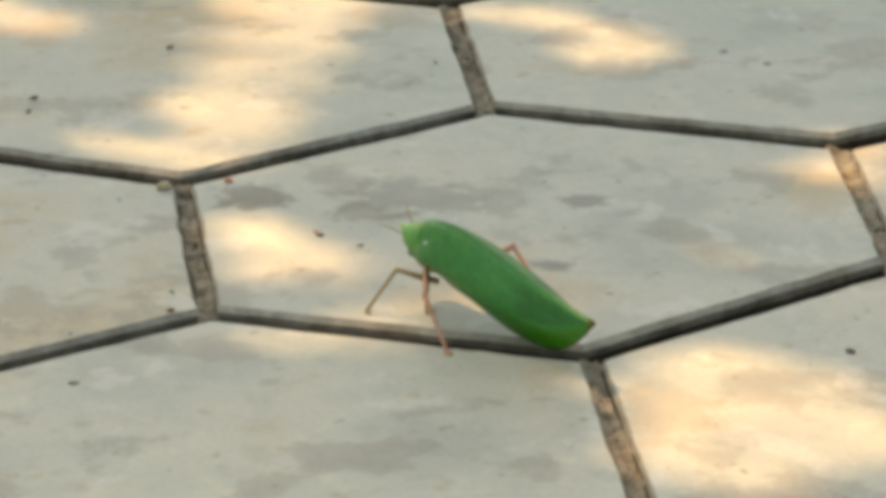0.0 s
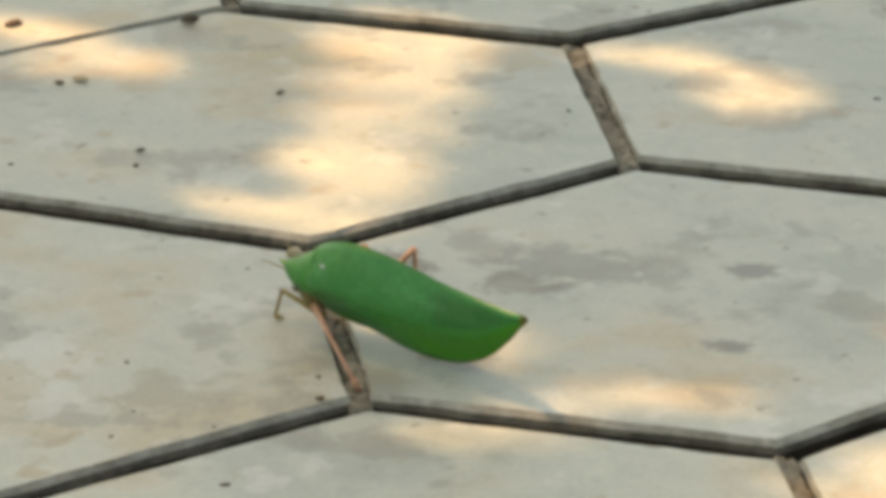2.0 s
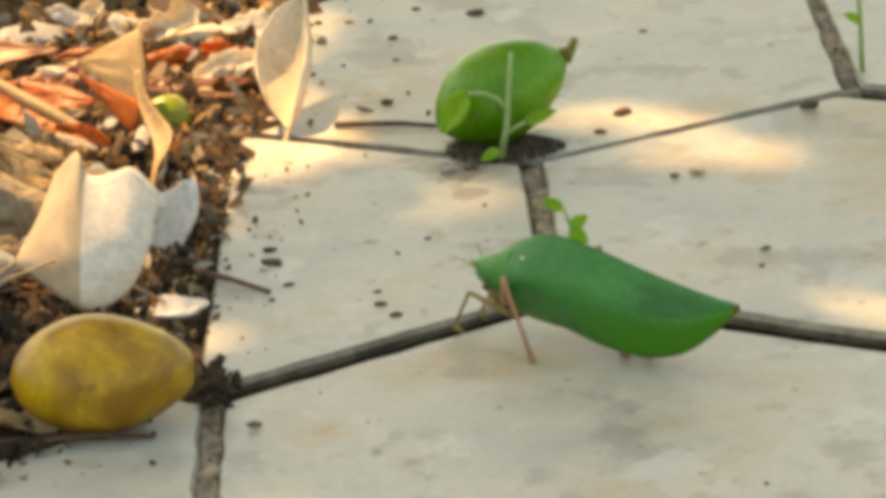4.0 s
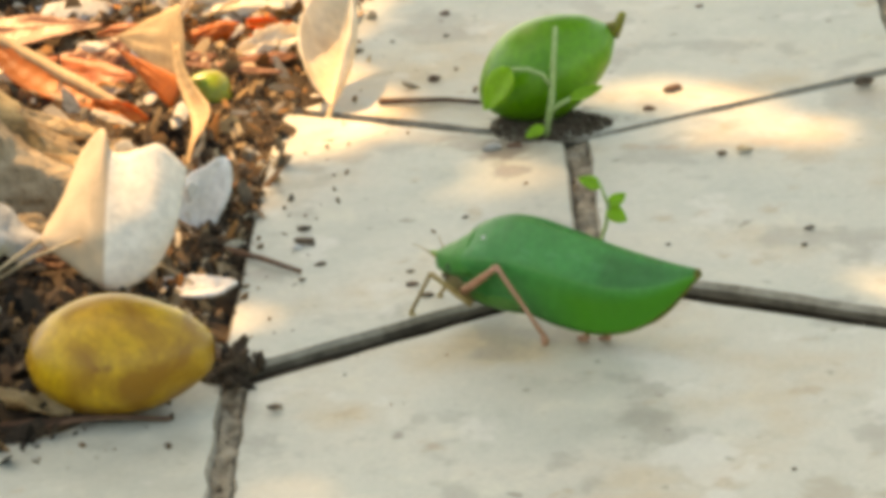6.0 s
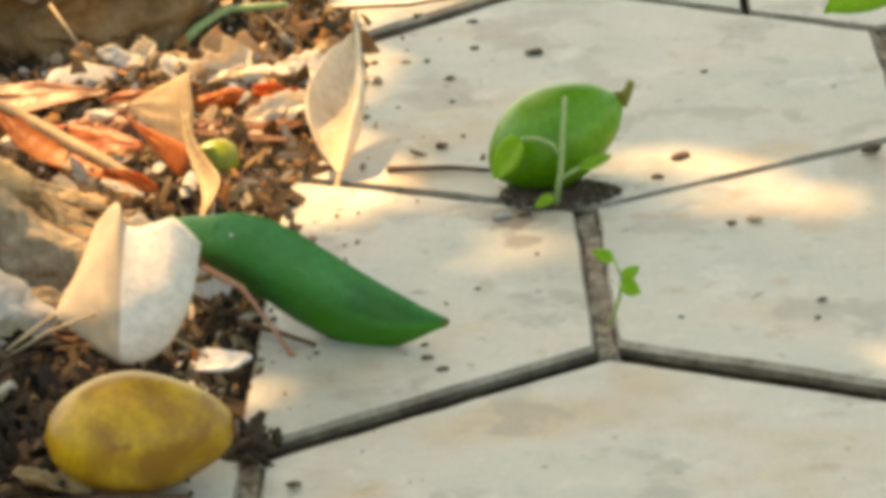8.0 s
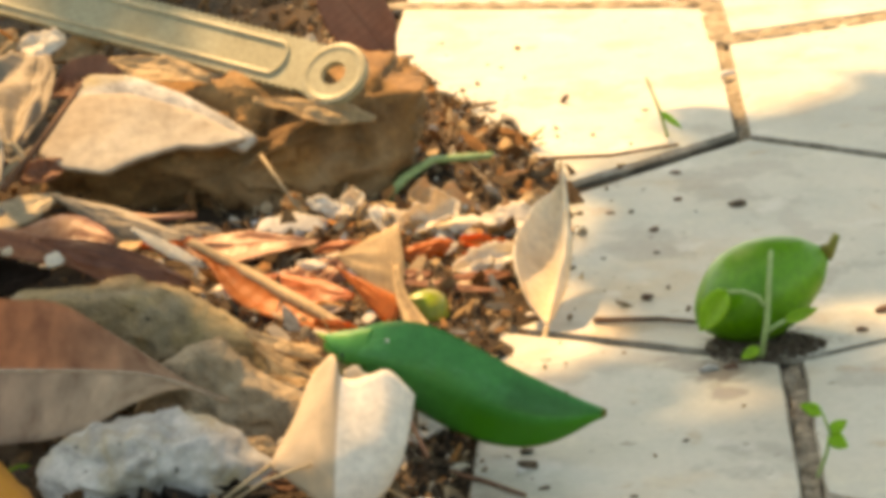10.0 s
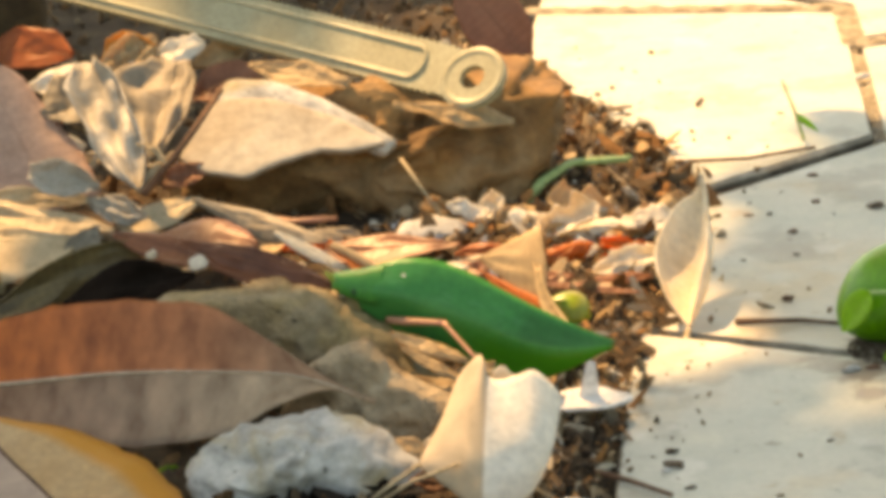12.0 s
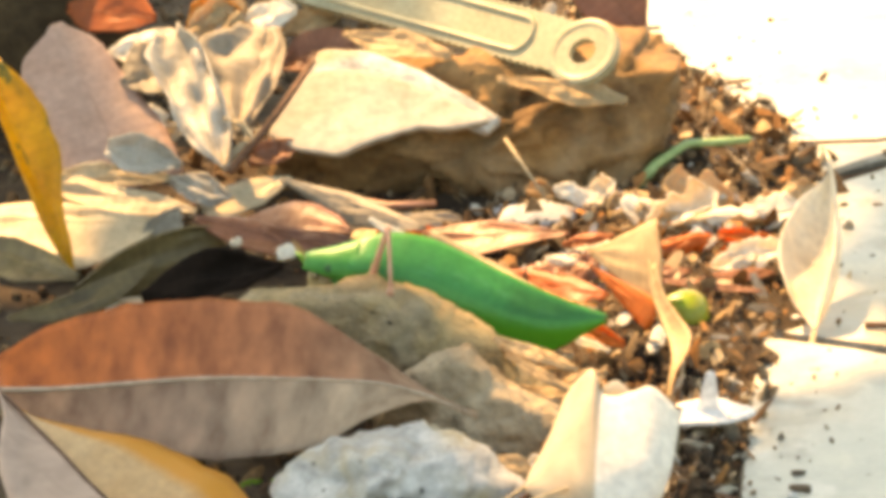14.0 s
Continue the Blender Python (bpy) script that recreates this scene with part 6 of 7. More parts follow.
        bm = tube(bm_new(), [(lt * 0.9, 0, 0), (lt * 0.96, 0, 0.0006), (lt, 0, 0.0030)], [r * 0.9, r * 1.2, r * 0.7], 8)
        join_into(tibia, bm)
        limbs.append((femur, tibia))
    return bug, limbs


def bm_new():
    return bmesh.new()


def join_into(ob, bm):
    """Adds a bmesh's geometry to an object's mesh."""
    extra = bpy.data.meshes.new("foot")
    bm.to_mesh(extra)
    bm.free()
    both = bmesh.new()
    both.from_mesh(ob.data)
    both.from_mesh(extra)
    both.to_mesh(ob.data)
    both.free()
    bpy.data.meshes.remove(extra)
    for p in ob.data.polygons:
        p.use_smooth = True


BUG_OB, BUG_LEGS = build_katydid()


# ---- loose bits ----
def crumbs(name, label, count, mat, where, size, seed, thin=1.0):
    """Many grains scattered over an area, in one object."""
    rng = random.Random(seed)
    verts, faces = [], []
    ball = bmesh.new()
    bmesh.ops.create_icosphere(ball, subdivisions=1, radius=1.0)
    shape, tri = [tuple(v.co) for v in ball.verts], [tuple(v.index for v in f.verts) for f in ball.faces]
    ball.free()
    made = 0
    while made < count:
        spot = where(rng)
        if spot is None:
            continue
        x, y, z = spot
        s = size[0] + (size[1] - size[0]) * rng.random() ** 3
        e = Euler((rng.uniform(-3, 3) * thin ** 0.5, rng.uniform(-3, 3) * thin ** 0.5, rng.uniform(0, 6))).to_matrix()
        long = rng.choice((1, 1, 1.4, 2.6))
        n = len(verts)
        flat = rng.uniform(0.35, 0.9) * thin
        for p in shape:
            j = rng.uniform(0.7, 1.15)
            q = e @ Vector((p[0] * s * long * j, p[1] * s * 0.8 * j, p[2] * s * flat * j))
            verts.append((x + q.x, y + q.y, z + s * 0.3 + q.z))
        faces += [(a + n, b + n, c + n) for a, b, c in tri]
        made += 1
    me = bpy.data.meshes.new(name)
    me.from_pydata(verts, [], faces)
    me.materials.append(mat)
    return tagged(new(name, me), label, "soil", kind="stuff")


def on_bed(rng):
    x, y = rng.uniform(-0.64, -0.23), rng.uniform(-0.05, 0.75)
    d = inside_bed(x, y)
    if d < 0.002 or (d < 0.012 and rng.random() < 0.5) or (d > 0.12 and rng.random() < 0.4):
        return None
    return x, y, bed_height(x, y)


def on_edge(rng):
    x, y = rng.uniform(-0.38, -0.15), rng.uniform(0.0, 0.62)
    d = inside_bed(x, y)
    if d > 0 or rng.random() > math.exp(d / 0.011) + 0.003:
        return None
    return x, y, 0.0


def in_joints(rng):
    i, j = rng.choice([(a, b) for a in range(-4, 3) for b in range(-2, 6)])
    c = (2 * i + j % 2, 3 * j)
    ends = rng.choice([((c[0], c[1] + 2), (c[0] - 1, c[1] + 1)), ((c[0] - 1, c[1] + 1), (c[0] - 1, c[1] - 1)), ((c[0] - 1, c[1] - 1), (c[0], c[1] - 2))])
    a, b = corner(*ends[0]), corner(*ends[1])
    p = a.lerp(b, rng.random())
    return p.x + rng.gauss(0, 0.0010), p.y + rng.gauss(0, 0.0010), (-0.0060 + rng.random() * 0.0038 if ends[0][0] == ends[1][0] else -0.0075 + rng.random() ** 3 * 0.0035)


crumbs("soil_crumbs", "loose brown and orange crumbs of soil and bark", 9000, CRUMB, on_bed, (0.0005, 0.0030), 2)
crumbs("soil_crumbs", "soil crumbs strewn over the pavement edge", 120, CRUMB, on_edge, (0.0003, 0.0014), 5)
def by_rock(rng):
    x, y = rng.uniform(-0.37, -0.245), rng.uniform(0.185, 0.60)
    if inside_bed(x, y) < 0.004 + 0.01 * rng.random():
        return None
    return x, y, bed_height(x, y) + rng.uniform(0, 0.002)


def by_fruit(rng):
    x, y = rng.uniform(-0.37, -0.285), rng.uniform(-0.02, 0.125)
    if inside_bed(x, y) < 0.002:
        return None
    return x, y, bed_height(x, y) + rng.uniform(0, 0.002)


def along_edge(rng):
    x, y = rng.uniform(-0.305, -0.270), rng.uniform(0.065, 0.195)
    if inside_bed(x, y) < 0.001 + 0.006 * rng.random():
        return None
    return x, y, max(0.0, bed_height(x, y)) + rng.uniform(0, 0.0012)


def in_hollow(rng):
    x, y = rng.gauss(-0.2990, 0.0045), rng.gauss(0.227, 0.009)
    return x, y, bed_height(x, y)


def under_fruit(rng):
    g, r = rng.uniform(0, 6.3), rng.random() ** 0.5
    return -0.199 + 0.017 * r * math.cos(g), 0.2400 + 0.015 * r * math.sin(g) * (1 - 0.3 * math.cos(g)), 0.0


def near_clump(rng):
    g, r = rng.uniform(0, 6.3), rng.random()
    return -0.2735 + 0.008 * r * math.cos(g), 0.058 + 0.014 * r * math.sin(g), rng.uniform(0, 0.003) * (1 - r)


def beside_pale_leaf(rng):
    x, y = rng.gauss(-0.290, 0.006), rng.gauss(0.150, 0.030)
    return x, y, rng.uniform(0, 0.0015)


crumbs("leaf_chips", "broken chips of brown, tan and white leaf litter", 2400, CHIP, by_rock, (0.0008, 0.0038), 31, 0.16)
crumbs("leaf_chips", "broken leaf litter beside the yellow fruit, blackened for shade", 700, SOIL_SHADE, by_fruit, (0.0010, 0.0040), 39, 0.2)
crumbs("soil_crumbs", "black soil carrying the hollow's shade under the twisted leaf", 600, SOIL_SHADE, in_hollow, (0.0005, 0.0022), 41)
crumbs("leaf_chips", "chips of litter spilled between the pale leaf and the pavement", 320, CHIP, along_edge, (0.0007, 0.0030), 43, 0.2)
# these dark grains give dirt plus the shadow below the fruit
crumbs("soil_crumbs", "patch of dirt and painted shadow under the green fruit", 3200, DIRT_SHADOW, under_fruit, (0.0002, 0.0006), 33, 0.3)
crumbs("soil_crumbs", "dark clump of dirt at the paver corner", 130, DIRT, near_clump, (0.0006, 0.0026), 35)
crumbs("soil_crumbs", "dark crumbs beside the pale leaf", 420, DIRT, beside_pale_leaf, (0.0004, 0.0024), 37)
crumbs("joint_dirt", "sandy dirt lying in the paver joints", 9000, JOINT, in_joints, (0.0004, 0.0015), 7)


CHIP_TONES = {"dark": SPECK, "brown": TWIG, "orange": LEAF_ORANGE, "white": WHITE, "tan": STALK, "tanflake": STALK, "grey": GREY_STONE}
CHIP_WORDS = {"dark": "tiny dark crumb of soil on the pavement", "brown": "small brown bark chip on the pavement", "orange": "tiny orange leaf fragment on the pavement", "white": "tiny white grit flake on the pavement", "tan": "small tan husk fragment on the pavement", "tanflake": "small tan leaf flake by the joint", "grey": "small grey grit lump on the pavement"}
DEBRIS = [("tanflake", -0.098, 0.049, 0.0031), ("white", -0.085, 0.050, 0.0010), ("orange", -0.080, 0.052, 0.0016), ("orange", -0.059, 0.005, 0.0008), ("brown", -0.127, -0.102, 0.0015), ("dark", -0.137, -0.101, 0.0006), ("dark", -0.151, -0.069, 0.0007),
          ("dark", -0.145, -0.054, 0.0006), ("dark", -0.100, -0.038, 0.0008), ("brown", -0.101, -0.052, 0.0013), ("dark", -0.127, -0.066, 0.0005), ("brown", -0.165, 0.267, 0.0031), ("brown", -0.172, 0.250, 0.0019), ("grey", -0.215, 0.221, 0.0029),
          ("brown", -0.209, 0.222, 0.0019), ("tan", -0.147, 0.208, 0.0025), ("dark", -0.153, 0.206, 0.0014), ("dark", -0.133, 0.140, 0.0015), ("brown", -0.233, 0.112, 0.0019), ("dark", -0.221, 0.163, 0.0010), ("dark", -0.262, 0.031, 0.0020)]
MORE_DEBRIS = [("dark", -0.169, 0.133, 0.0007), ("dark", -0.090, 0.187, 0.0015), ("dark", -0.111, 0.040, 0.0006), ("dark", -0.145, -0.022, 0.0007), ("brown", -0.225, 0.391, 0.0019), ("brown", -0.232, 0.359, 0.0019), ("brown", -0.233, 0.290, 0.0024), ("dark", -0.247, 0.332, 0.0009),
               ("brown", -0.246, 0.380, 0.0015), ("dark", -0.262, 0.149, 0.0029), ("white", -0.264, 0.145, 0.0019), ("dark", -0.231, 0.335, 0.0012), ("brown", 0.066, -0.106, 0.0016), ("grey", -0.048, -0.008, 0.0011), ("dark", 0.090, 0.142, 0.0014), ("dark", 0.079, 0.157, 0.0012),
               ("dark", 0.099, 0.128, 0.0010), ("brown", -0.226, 0.422, 0.0019), ("brown", -0.155, 0.352, 0.0015), ("dark", -0.229, 0.103, 0.0019), ("dark", -0.234, 0.122, 0.0013), ("brown", -0.058, 0.002, 0.0013), ("dark", -0.111, 0.264, 0.0028), ("dark", -0.206, 0.382, 0.0036),
               ("dark", -0.056, 0.338, 0.0019), ("dark", -0.010, 0.159, 0.0007), ("dark", -0.135, 0.127, 0.0011), ("dark", -0.257, 0.131, 0.0016), ("dark", -0.263, 0.160, 0.0019), ("white", -0.289, 0.267, 0.0036), ("white", -0.267, 0.278, 0.0021), ("white", -0.2085, 0.5469, 0.0030)]


def debris():
    rng = random.Random(21)
    for kind, x, y, r in DEBRIS + MORE_DEBRIS:
        bm = lump(bmesh.new(), (r * rng.uniform(0.9, 1.3), r * rng.uniform(0.5, 0.9), r * rng.uniform(0.3, 0.5)), rng.randint(1, 90), 0.35, 2, 2)
        ob = part("crumb", bm, CHIP_TONES[kind])
        ob.matrix_basis = pose(x, y, r * 0.22, 0, 0, rng.uniform(-40, 40))
        tagged(ob, CHIP_WORDS[kind], "debris", "crumbs on the pavement")


debris()


def twig(label, pts, r, mat, name="twig"):
    o = Vector(pts[0])
    ob = part(name, tube(bmesh.new(), [Vector(p) - o for p in pts], [r * (1.1 - 0.5 * k / len(pts)) for k in range(len(pts))], 7), mat)
    ob.location = o
    tagged(ob, label, "twig")


twig("thin reddish-brown twig lying beside the green fruit", [(-0.2481, 0.2690, 0.0009), (-0.2360, 0.2663, 0.0013), (-0.2290, 0.2670, 0.0009), (-0.2185, 0.2624, 0.0009)], 0.00086, TWIG)
twig("pale dry stalk leaning over the stone", [(-0.3392, 0.1114, 0.0053), (-0.3262, 0.1077, 0.0140), (-0.3140, 0.1066, 0.0184)], 0.00053, STALK)
twig("dark twig standing among grey leaves", [(-0.4333, 0.3600, 0.0236), (-0.4202, 0.3720, 0.0370), (-0.4096, 0.3850, 0.0498)], 0.0012, TWIG)
twig("thin red-brown twig under the yellow fruit", [(-0.3280, 0.0258, 0.0009), (-0.3059, 0.0273, 0.0018), (-0.2855, 0.0256, 0.0009)], 0.00080, TWIG)
twig("crooked dark twig in the soil beside the yellow fruit", [(-0.3420, 0.0330, 0.0040), (-0.3330, 0.0300, 0.0060), (-0.3240, 0.0340, 0.0050)], 0.0008, TWIG)
twig("thin brown twig lying before the yellow fruit", [(-0.3190, 0.0190, 0.0020), (-0.3080, 0.0215, 0.0030), (-0.2960, 0.0260, 0.0020)], 0.0006, TWIG)
twig("thin curved rootlet at the paver corner", [(-0.2900, 0.0640, 0.0030), (-0.2840, 0.0700, 0.0050), (-0.2770, 0.0690, 0.0020)], 0.0005, STALK)
twig("short dark twig on the pavement edge", [(-0.2822, 0.1450, 0.0009), (-0.2723, 0.1352, 0.0013), (-0.2617, 0.1245, 0.0009)], 0.00078, TWIG)
twig("reddish stick lying before the rock", [(-0.4015, 0.3495, 0.0185), (-0.3847, 0.3406, 0.0177), (-0.3704, 0.3358, 0.0194)], 0.00101, LEG)
twig("pale curved stalk on the pale leaf scrap", [(-0.3022, 0.1078, 0.0053), (-0.2953, 0.1121, 0.0088), (-0.2873, 0.1122, 0.0035)], 0.00044, STALK)
twig("long thin dry stalk on the soil", [(-0.3170, 0.3767, 0.0034), (-0.3001, 0.3846, 0.0034), (-0.2791, 0.4062, 0.0025)], 0.00068, STALK)
twig("long thin straw leaning before the rock", [(-0.3520, 0.3620, 0.0301), (-0.3460, 0.3560, 0.0225), (-0.3395, 0.3500, 0.0140)], 0.0005, STALK)
twig("fresh green stem lying on the soil", [(-0.3179, 0.3880, 0.0050), (-0.3113, 0.3950, 0.0110), (-0.3030, 0.4080, 0.0130), (-0.2844, 0.4200, 0.0100)], 0.0016, STEM, "green_stem")
twig("root-like brown stick lying along the paver edge", [(-0.3092, 0.4569, 0.0017), (-0.2795, 0.4436, 0.0017), (-0.2473, 0.4424, 0.0017), (-0.2253, 0.4547, 0.0009)], 0.0008, TWIG)


def flake(label, at, size, seed, turn, lean=0, mat=None):
    def place(u, v):
        a = math.tau * v
        r = u * (1 + 0.35 * noise.noise((math.cos(a) * 1.3 + seed, math.sin(a) * 1.3, seed)))
        return size[0] * r * math.cos(a), size[1] * r * math.sin(a), 0.25 * size[1] * u * u + 0.0006 * noise.noise((u * 3, v * 5, seed))
    ob = part("husk_flake", sheet(bmesh.new(), place, 6, 18, 0.0009), mat or WHITE)
    ob.matrix_basis = pose(*at, lean, 0, turn)
    tagged(ob, label, "flake")


def papery_husk():
    """A curved papery husk with an upright sliver; it is knocked over when the katydid passes."""
    top = empty("husk_flake", "bright white papery husk with an upright sliver beside the pavement", "flake", HUSK[0][1])

    def plate(u, v):
        a = math.tau * v
        r = u * (1 + 0.10 * math.cos(3 * a + 1) + 0.05 * math.cos(5 * a))
        return 0.0108 * r * math.cos(a), 0.0062 * r * math.sin(a), 0.0016 * u * u

    part("plate", sheet(bmesh.new(), plate, 8, 28, 0.0011), WHITE, top)

    def fin(u, v):
        return (v - 0.5) * (0.0058 - 0.0034 * u) + 0.0012 * u, 0.0030 + 0.0012 * u, 0.0004 + 0.0106 * u - 0.0012 * u * abs(v - 0.5)

    part("sliver", sheet(bmesh.new(), fin, 8, 6, 0.0005), WHITE, top)
    return top


HUSK = [(0, pose(-0.2890, 0.1680, 0.0075, 70) @ pose(0, 0, 0, 0, 0, 62)), (9.4, pose(-0.2890, 0.1680, 0.0075, 70) @ pose(0, 0, 0, 0, 0, 62)), (10.1, pose(-0.2880, 0.1780, 0.0060, 36) @ pose(0, 0, 0, 0, 0, 30)),
        (10.8, pose(-0.2860, 0.1880, 0.0052, 9) @ pose(0, 0, 0, 0, 0, 2)), (14, pose(-0.2860, 0.1880, 0.0052, 9) @ pose(0, 0, 0, 0, 0, 2))]
HUSK_OB = papery_husk()
flake("white papery flake at the foot of the pale leaf", (-0.2864, 0.1095, 0.0026), (0.0106, 0.0053), 3, -10, 8)
flake("dull white flake among soil crumbs", (-0.2983, 0.3699, 0.0051), (0.0102, 0.0060), 4, -15, 25)
flake("dull white flake beside a bark scrap", (-0.3058, 0.3508, 0.0043), (0.0068, 0.0043), 5, 20, 25)
flake("cream white flake before the rock", (-0.3263, 0.3732, 0.0051), (0.0093, 0.0051), 6, 5, 30)
flake("grey white flake before the rock", (-0.3508, 0.3683, 0.0042), (0.0085, 0.0051), 7, 5, 20)
flake("small bright white flake by the small fruit", (-0.2886, 0.2646, 0.0026), (0.0039, 0.0034), 8, 0, 20)
# two cream flakes stand in for blurred spots of light
flake("cream flake added for a glowing light spot in the hollow", (-0.4040, 0.2750, 0.0250), (0.0027, 0.0024), 10, 0, 40, LEAF_CREAM)
flake("tiny cream flake added for a light spot in the hollow", (-0.4183, 0.2800, 0.0271), (0.0013, 0.0013), 11, 0, 40, LEAF_CREAM)
flake("thin white flake under the rolled leaf", (-0.3169, 0.3608, 0.0068), (0.0059, 0.0051), 9, 60, 40)
seedling("small green leaf peeping between stones", [(-0.3933, 0.1470, 0.0000), (-0.3917, 0.1455, 0.0052)], [((-0.3917, 0.1456, 0.0043), (-0.3832, 0.1421, 0.0077), 0.0069, (0, -0.7, 0.7), 0.1), ((-0.3917, 0.1456, 0.0043), (-0.3969, 0.1419, 0.0086), 0.0052, (0, -0.7, 0.7), 0.1)])
seedling("faint green blade growing on the far paver joint", [(-0.2290, 0.4680, 0.0000), (-0.2316, 0.4695, 0.0101), (-0.2351, 0.4704, 0.0202)], [((-0.2316, 0.4695, 0.0085), (-0.2239, 0.4701, 0.0025), 0.0025, (0, -0.7, 0.7), 0.1)], 0.0005)


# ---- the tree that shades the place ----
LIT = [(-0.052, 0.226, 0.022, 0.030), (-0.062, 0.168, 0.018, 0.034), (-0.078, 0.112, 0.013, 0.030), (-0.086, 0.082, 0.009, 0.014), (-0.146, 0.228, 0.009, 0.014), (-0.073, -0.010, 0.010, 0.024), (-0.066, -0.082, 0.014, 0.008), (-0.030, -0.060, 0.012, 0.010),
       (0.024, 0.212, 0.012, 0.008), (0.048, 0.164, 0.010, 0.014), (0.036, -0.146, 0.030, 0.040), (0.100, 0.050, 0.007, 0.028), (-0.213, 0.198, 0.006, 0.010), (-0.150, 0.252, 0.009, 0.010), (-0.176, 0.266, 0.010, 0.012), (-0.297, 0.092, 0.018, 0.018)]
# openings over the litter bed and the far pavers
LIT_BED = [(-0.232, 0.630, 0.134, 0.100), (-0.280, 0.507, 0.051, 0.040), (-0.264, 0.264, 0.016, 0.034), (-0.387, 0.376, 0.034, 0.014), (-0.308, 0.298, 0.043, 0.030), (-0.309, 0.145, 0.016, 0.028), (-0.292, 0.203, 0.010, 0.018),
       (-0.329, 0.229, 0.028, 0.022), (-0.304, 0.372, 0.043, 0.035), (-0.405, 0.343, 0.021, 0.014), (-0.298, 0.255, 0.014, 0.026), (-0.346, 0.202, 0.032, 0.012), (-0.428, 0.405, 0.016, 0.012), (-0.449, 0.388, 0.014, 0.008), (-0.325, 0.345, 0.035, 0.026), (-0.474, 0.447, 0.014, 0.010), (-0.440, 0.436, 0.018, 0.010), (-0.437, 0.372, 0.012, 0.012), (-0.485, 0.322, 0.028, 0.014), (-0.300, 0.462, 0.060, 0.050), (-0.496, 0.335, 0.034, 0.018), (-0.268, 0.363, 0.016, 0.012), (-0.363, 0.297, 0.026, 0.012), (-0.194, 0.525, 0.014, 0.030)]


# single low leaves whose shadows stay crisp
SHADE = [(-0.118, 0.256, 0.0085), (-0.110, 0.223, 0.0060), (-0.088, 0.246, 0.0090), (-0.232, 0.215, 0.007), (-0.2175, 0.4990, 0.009)]


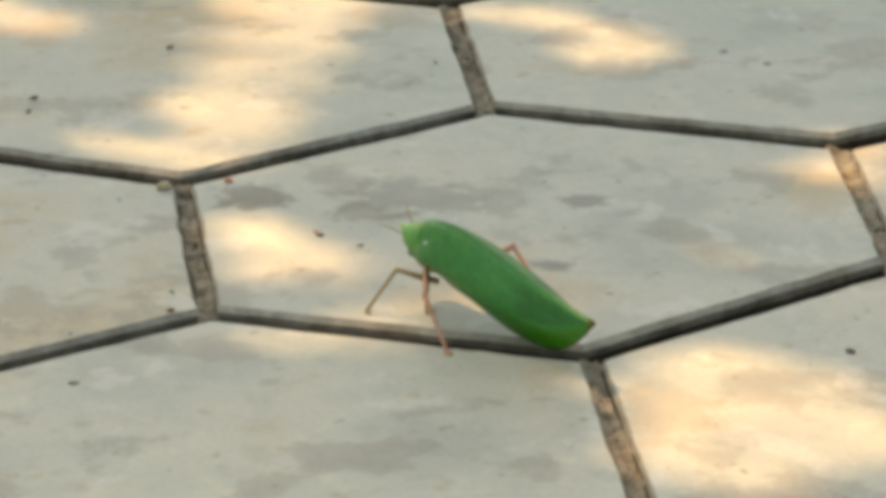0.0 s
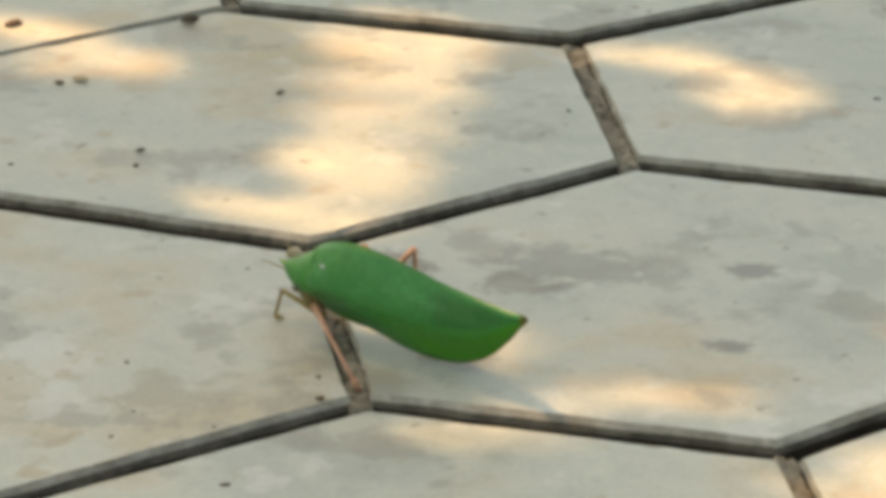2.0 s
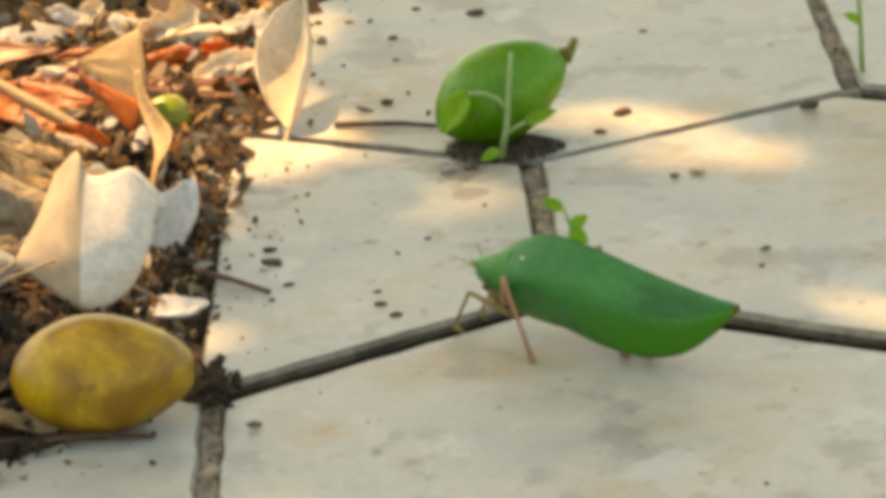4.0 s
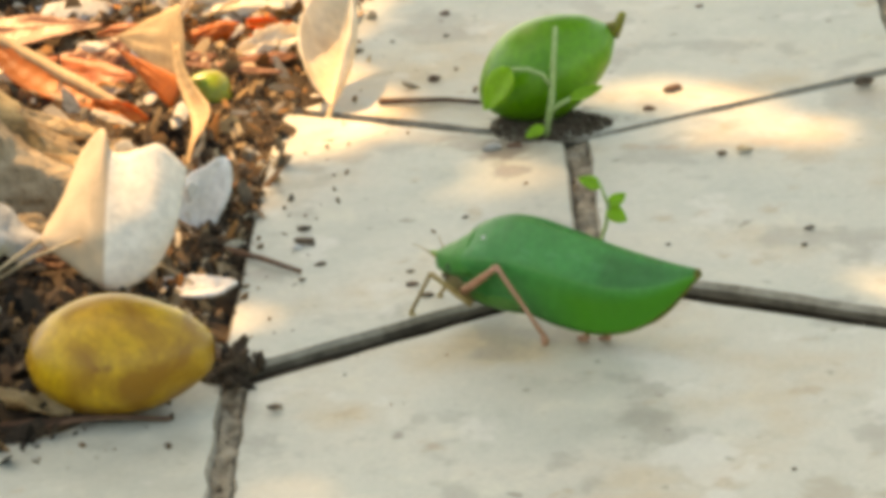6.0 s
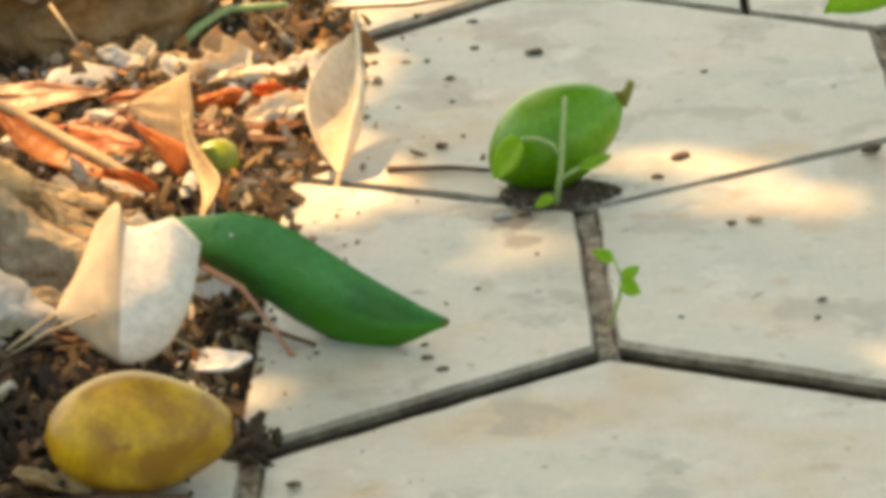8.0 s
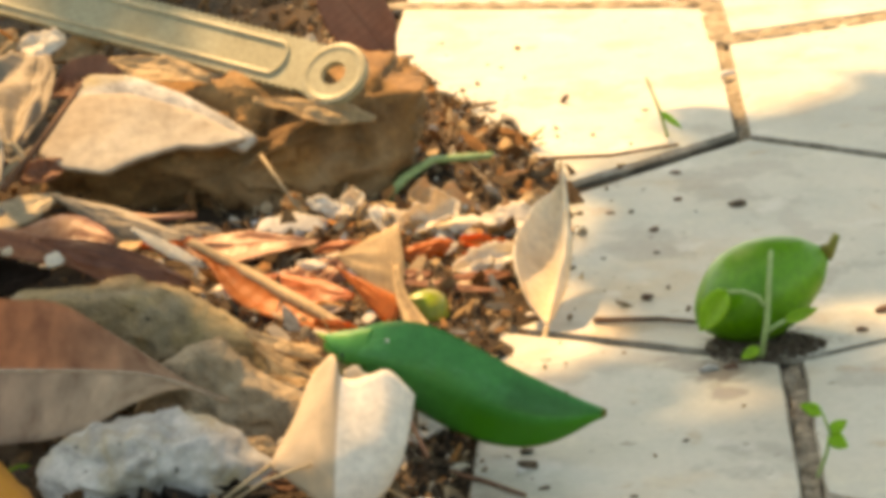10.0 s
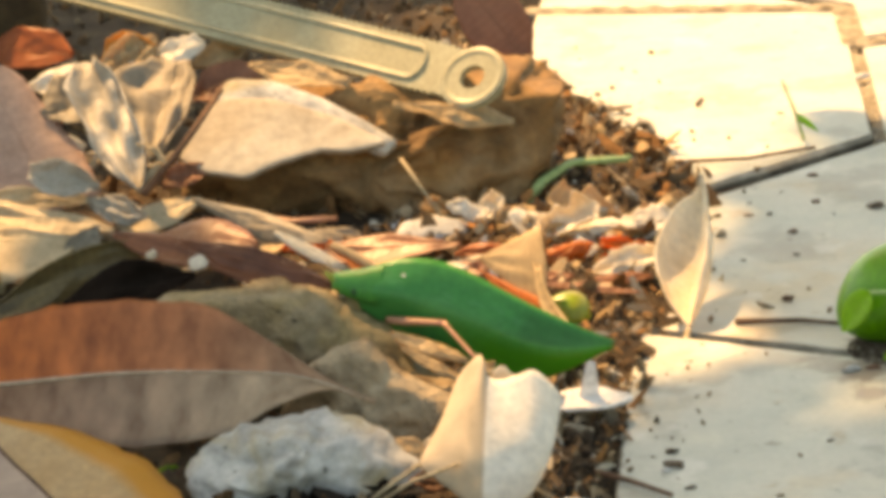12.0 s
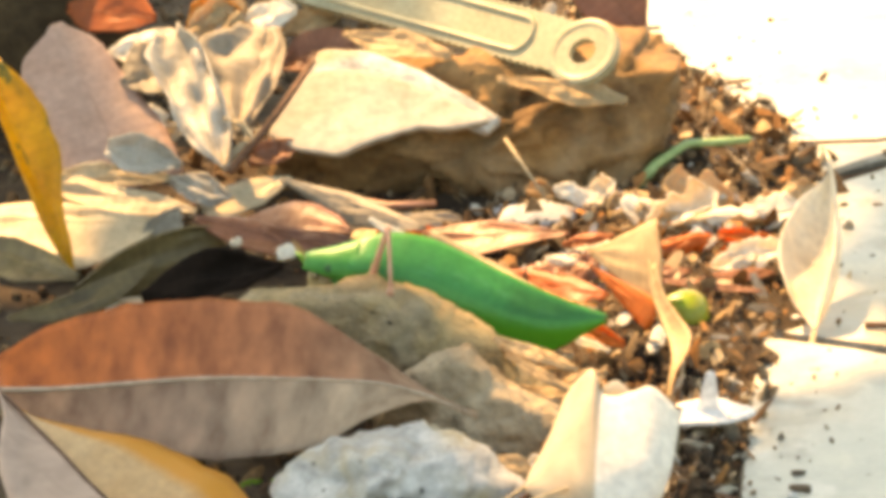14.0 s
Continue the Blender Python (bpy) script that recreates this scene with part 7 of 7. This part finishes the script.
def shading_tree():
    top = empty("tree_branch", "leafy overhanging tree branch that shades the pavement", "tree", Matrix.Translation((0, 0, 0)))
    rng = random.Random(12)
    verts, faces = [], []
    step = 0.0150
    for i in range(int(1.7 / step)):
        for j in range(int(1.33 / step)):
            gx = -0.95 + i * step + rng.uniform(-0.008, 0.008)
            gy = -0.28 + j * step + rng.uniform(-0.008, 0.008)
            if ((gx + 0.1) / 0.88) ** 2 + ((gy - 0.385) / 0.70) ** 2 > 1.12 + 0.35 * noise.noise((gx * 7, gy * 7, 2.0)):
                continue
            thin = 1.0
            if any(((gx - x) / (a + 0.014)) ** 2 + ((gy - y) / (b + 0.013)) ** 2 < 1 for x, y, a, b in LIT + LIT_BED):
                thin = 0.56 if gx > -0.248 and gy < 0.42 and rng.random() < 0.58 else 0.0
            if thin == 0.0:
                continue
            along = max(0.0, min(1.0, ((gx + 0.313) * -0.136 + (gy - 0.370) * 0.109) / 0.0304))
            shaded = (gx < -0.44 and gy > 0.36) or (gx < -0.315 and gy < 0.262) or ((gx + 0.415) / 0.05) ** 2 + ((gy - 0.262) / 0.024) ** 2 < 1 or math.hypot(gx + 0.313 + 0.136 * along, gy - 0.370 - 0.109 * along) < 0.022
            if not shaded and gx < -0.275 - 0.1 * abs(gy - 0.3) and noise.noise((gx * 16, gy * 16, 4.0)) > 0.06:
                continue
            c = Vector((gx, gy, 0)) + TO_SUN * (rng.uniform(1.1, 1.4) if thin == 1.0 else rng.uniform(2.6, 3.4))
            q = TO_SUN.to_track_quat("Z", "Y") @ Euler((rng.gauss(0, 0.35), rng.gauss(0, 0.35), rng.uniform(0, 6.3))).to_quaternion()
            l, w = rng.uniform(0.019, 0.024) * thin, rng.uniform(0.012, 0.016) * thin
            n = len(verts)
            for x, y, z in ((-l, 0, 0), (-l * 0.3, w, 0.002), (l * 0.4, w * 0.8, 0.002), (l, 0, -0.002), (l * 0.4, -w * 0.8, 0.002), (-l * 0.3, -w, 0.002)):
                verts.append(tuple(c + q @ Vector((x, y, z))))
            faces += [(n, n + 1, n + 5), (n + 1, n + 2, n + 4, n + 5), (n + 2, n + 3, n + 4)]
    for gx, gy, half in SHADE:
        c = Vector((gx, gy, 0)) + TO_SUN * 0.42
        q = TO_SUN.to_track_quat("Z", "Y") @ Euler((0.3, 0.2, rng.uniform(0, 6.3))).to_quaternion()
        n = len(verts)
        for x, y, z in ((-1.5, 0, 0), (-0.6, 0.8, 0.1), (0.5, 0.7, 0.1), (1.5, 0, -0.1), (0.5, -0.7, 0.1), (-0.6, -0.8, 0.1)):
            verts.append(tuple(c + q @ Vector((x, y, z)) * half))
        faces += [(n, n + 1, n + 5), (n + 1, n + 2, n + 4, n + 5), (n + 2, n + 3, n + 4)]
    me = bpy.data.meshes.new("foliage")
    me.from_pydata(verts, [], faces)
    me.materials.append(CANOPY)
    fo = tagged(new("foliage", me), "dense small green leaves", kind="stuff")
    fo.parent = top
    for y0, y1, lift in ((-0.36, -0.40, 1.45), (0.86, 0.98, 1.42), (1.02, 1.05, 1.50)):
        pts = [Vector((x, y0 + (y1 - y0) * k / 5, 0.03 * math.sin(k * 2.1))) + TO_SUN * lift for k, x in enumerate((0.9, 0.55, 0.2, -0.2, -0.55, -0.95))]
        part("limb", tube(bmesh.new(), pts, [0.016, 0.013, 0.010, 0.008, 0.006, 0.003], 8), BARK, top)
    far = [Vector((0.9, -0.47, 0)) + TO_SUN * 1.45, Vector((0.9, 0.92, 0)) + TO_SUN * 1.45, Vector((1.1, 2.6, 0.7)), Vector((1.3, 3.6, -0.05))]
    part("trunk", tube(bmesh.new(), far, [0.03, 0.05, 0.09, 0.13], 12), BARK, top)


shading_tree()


def motions():
    walk(BUG_OB, [(row[0], bug_pose(row)) for row in BUG])
    walk(HUSK_OB, HUSK)
    for i, (femur, tibia) in enumerate(BUG_LEGS):
        fr, tr = leg_rows(i, BUG)
        walk(femur, fr)
        walk(tibia, tr)


motions()
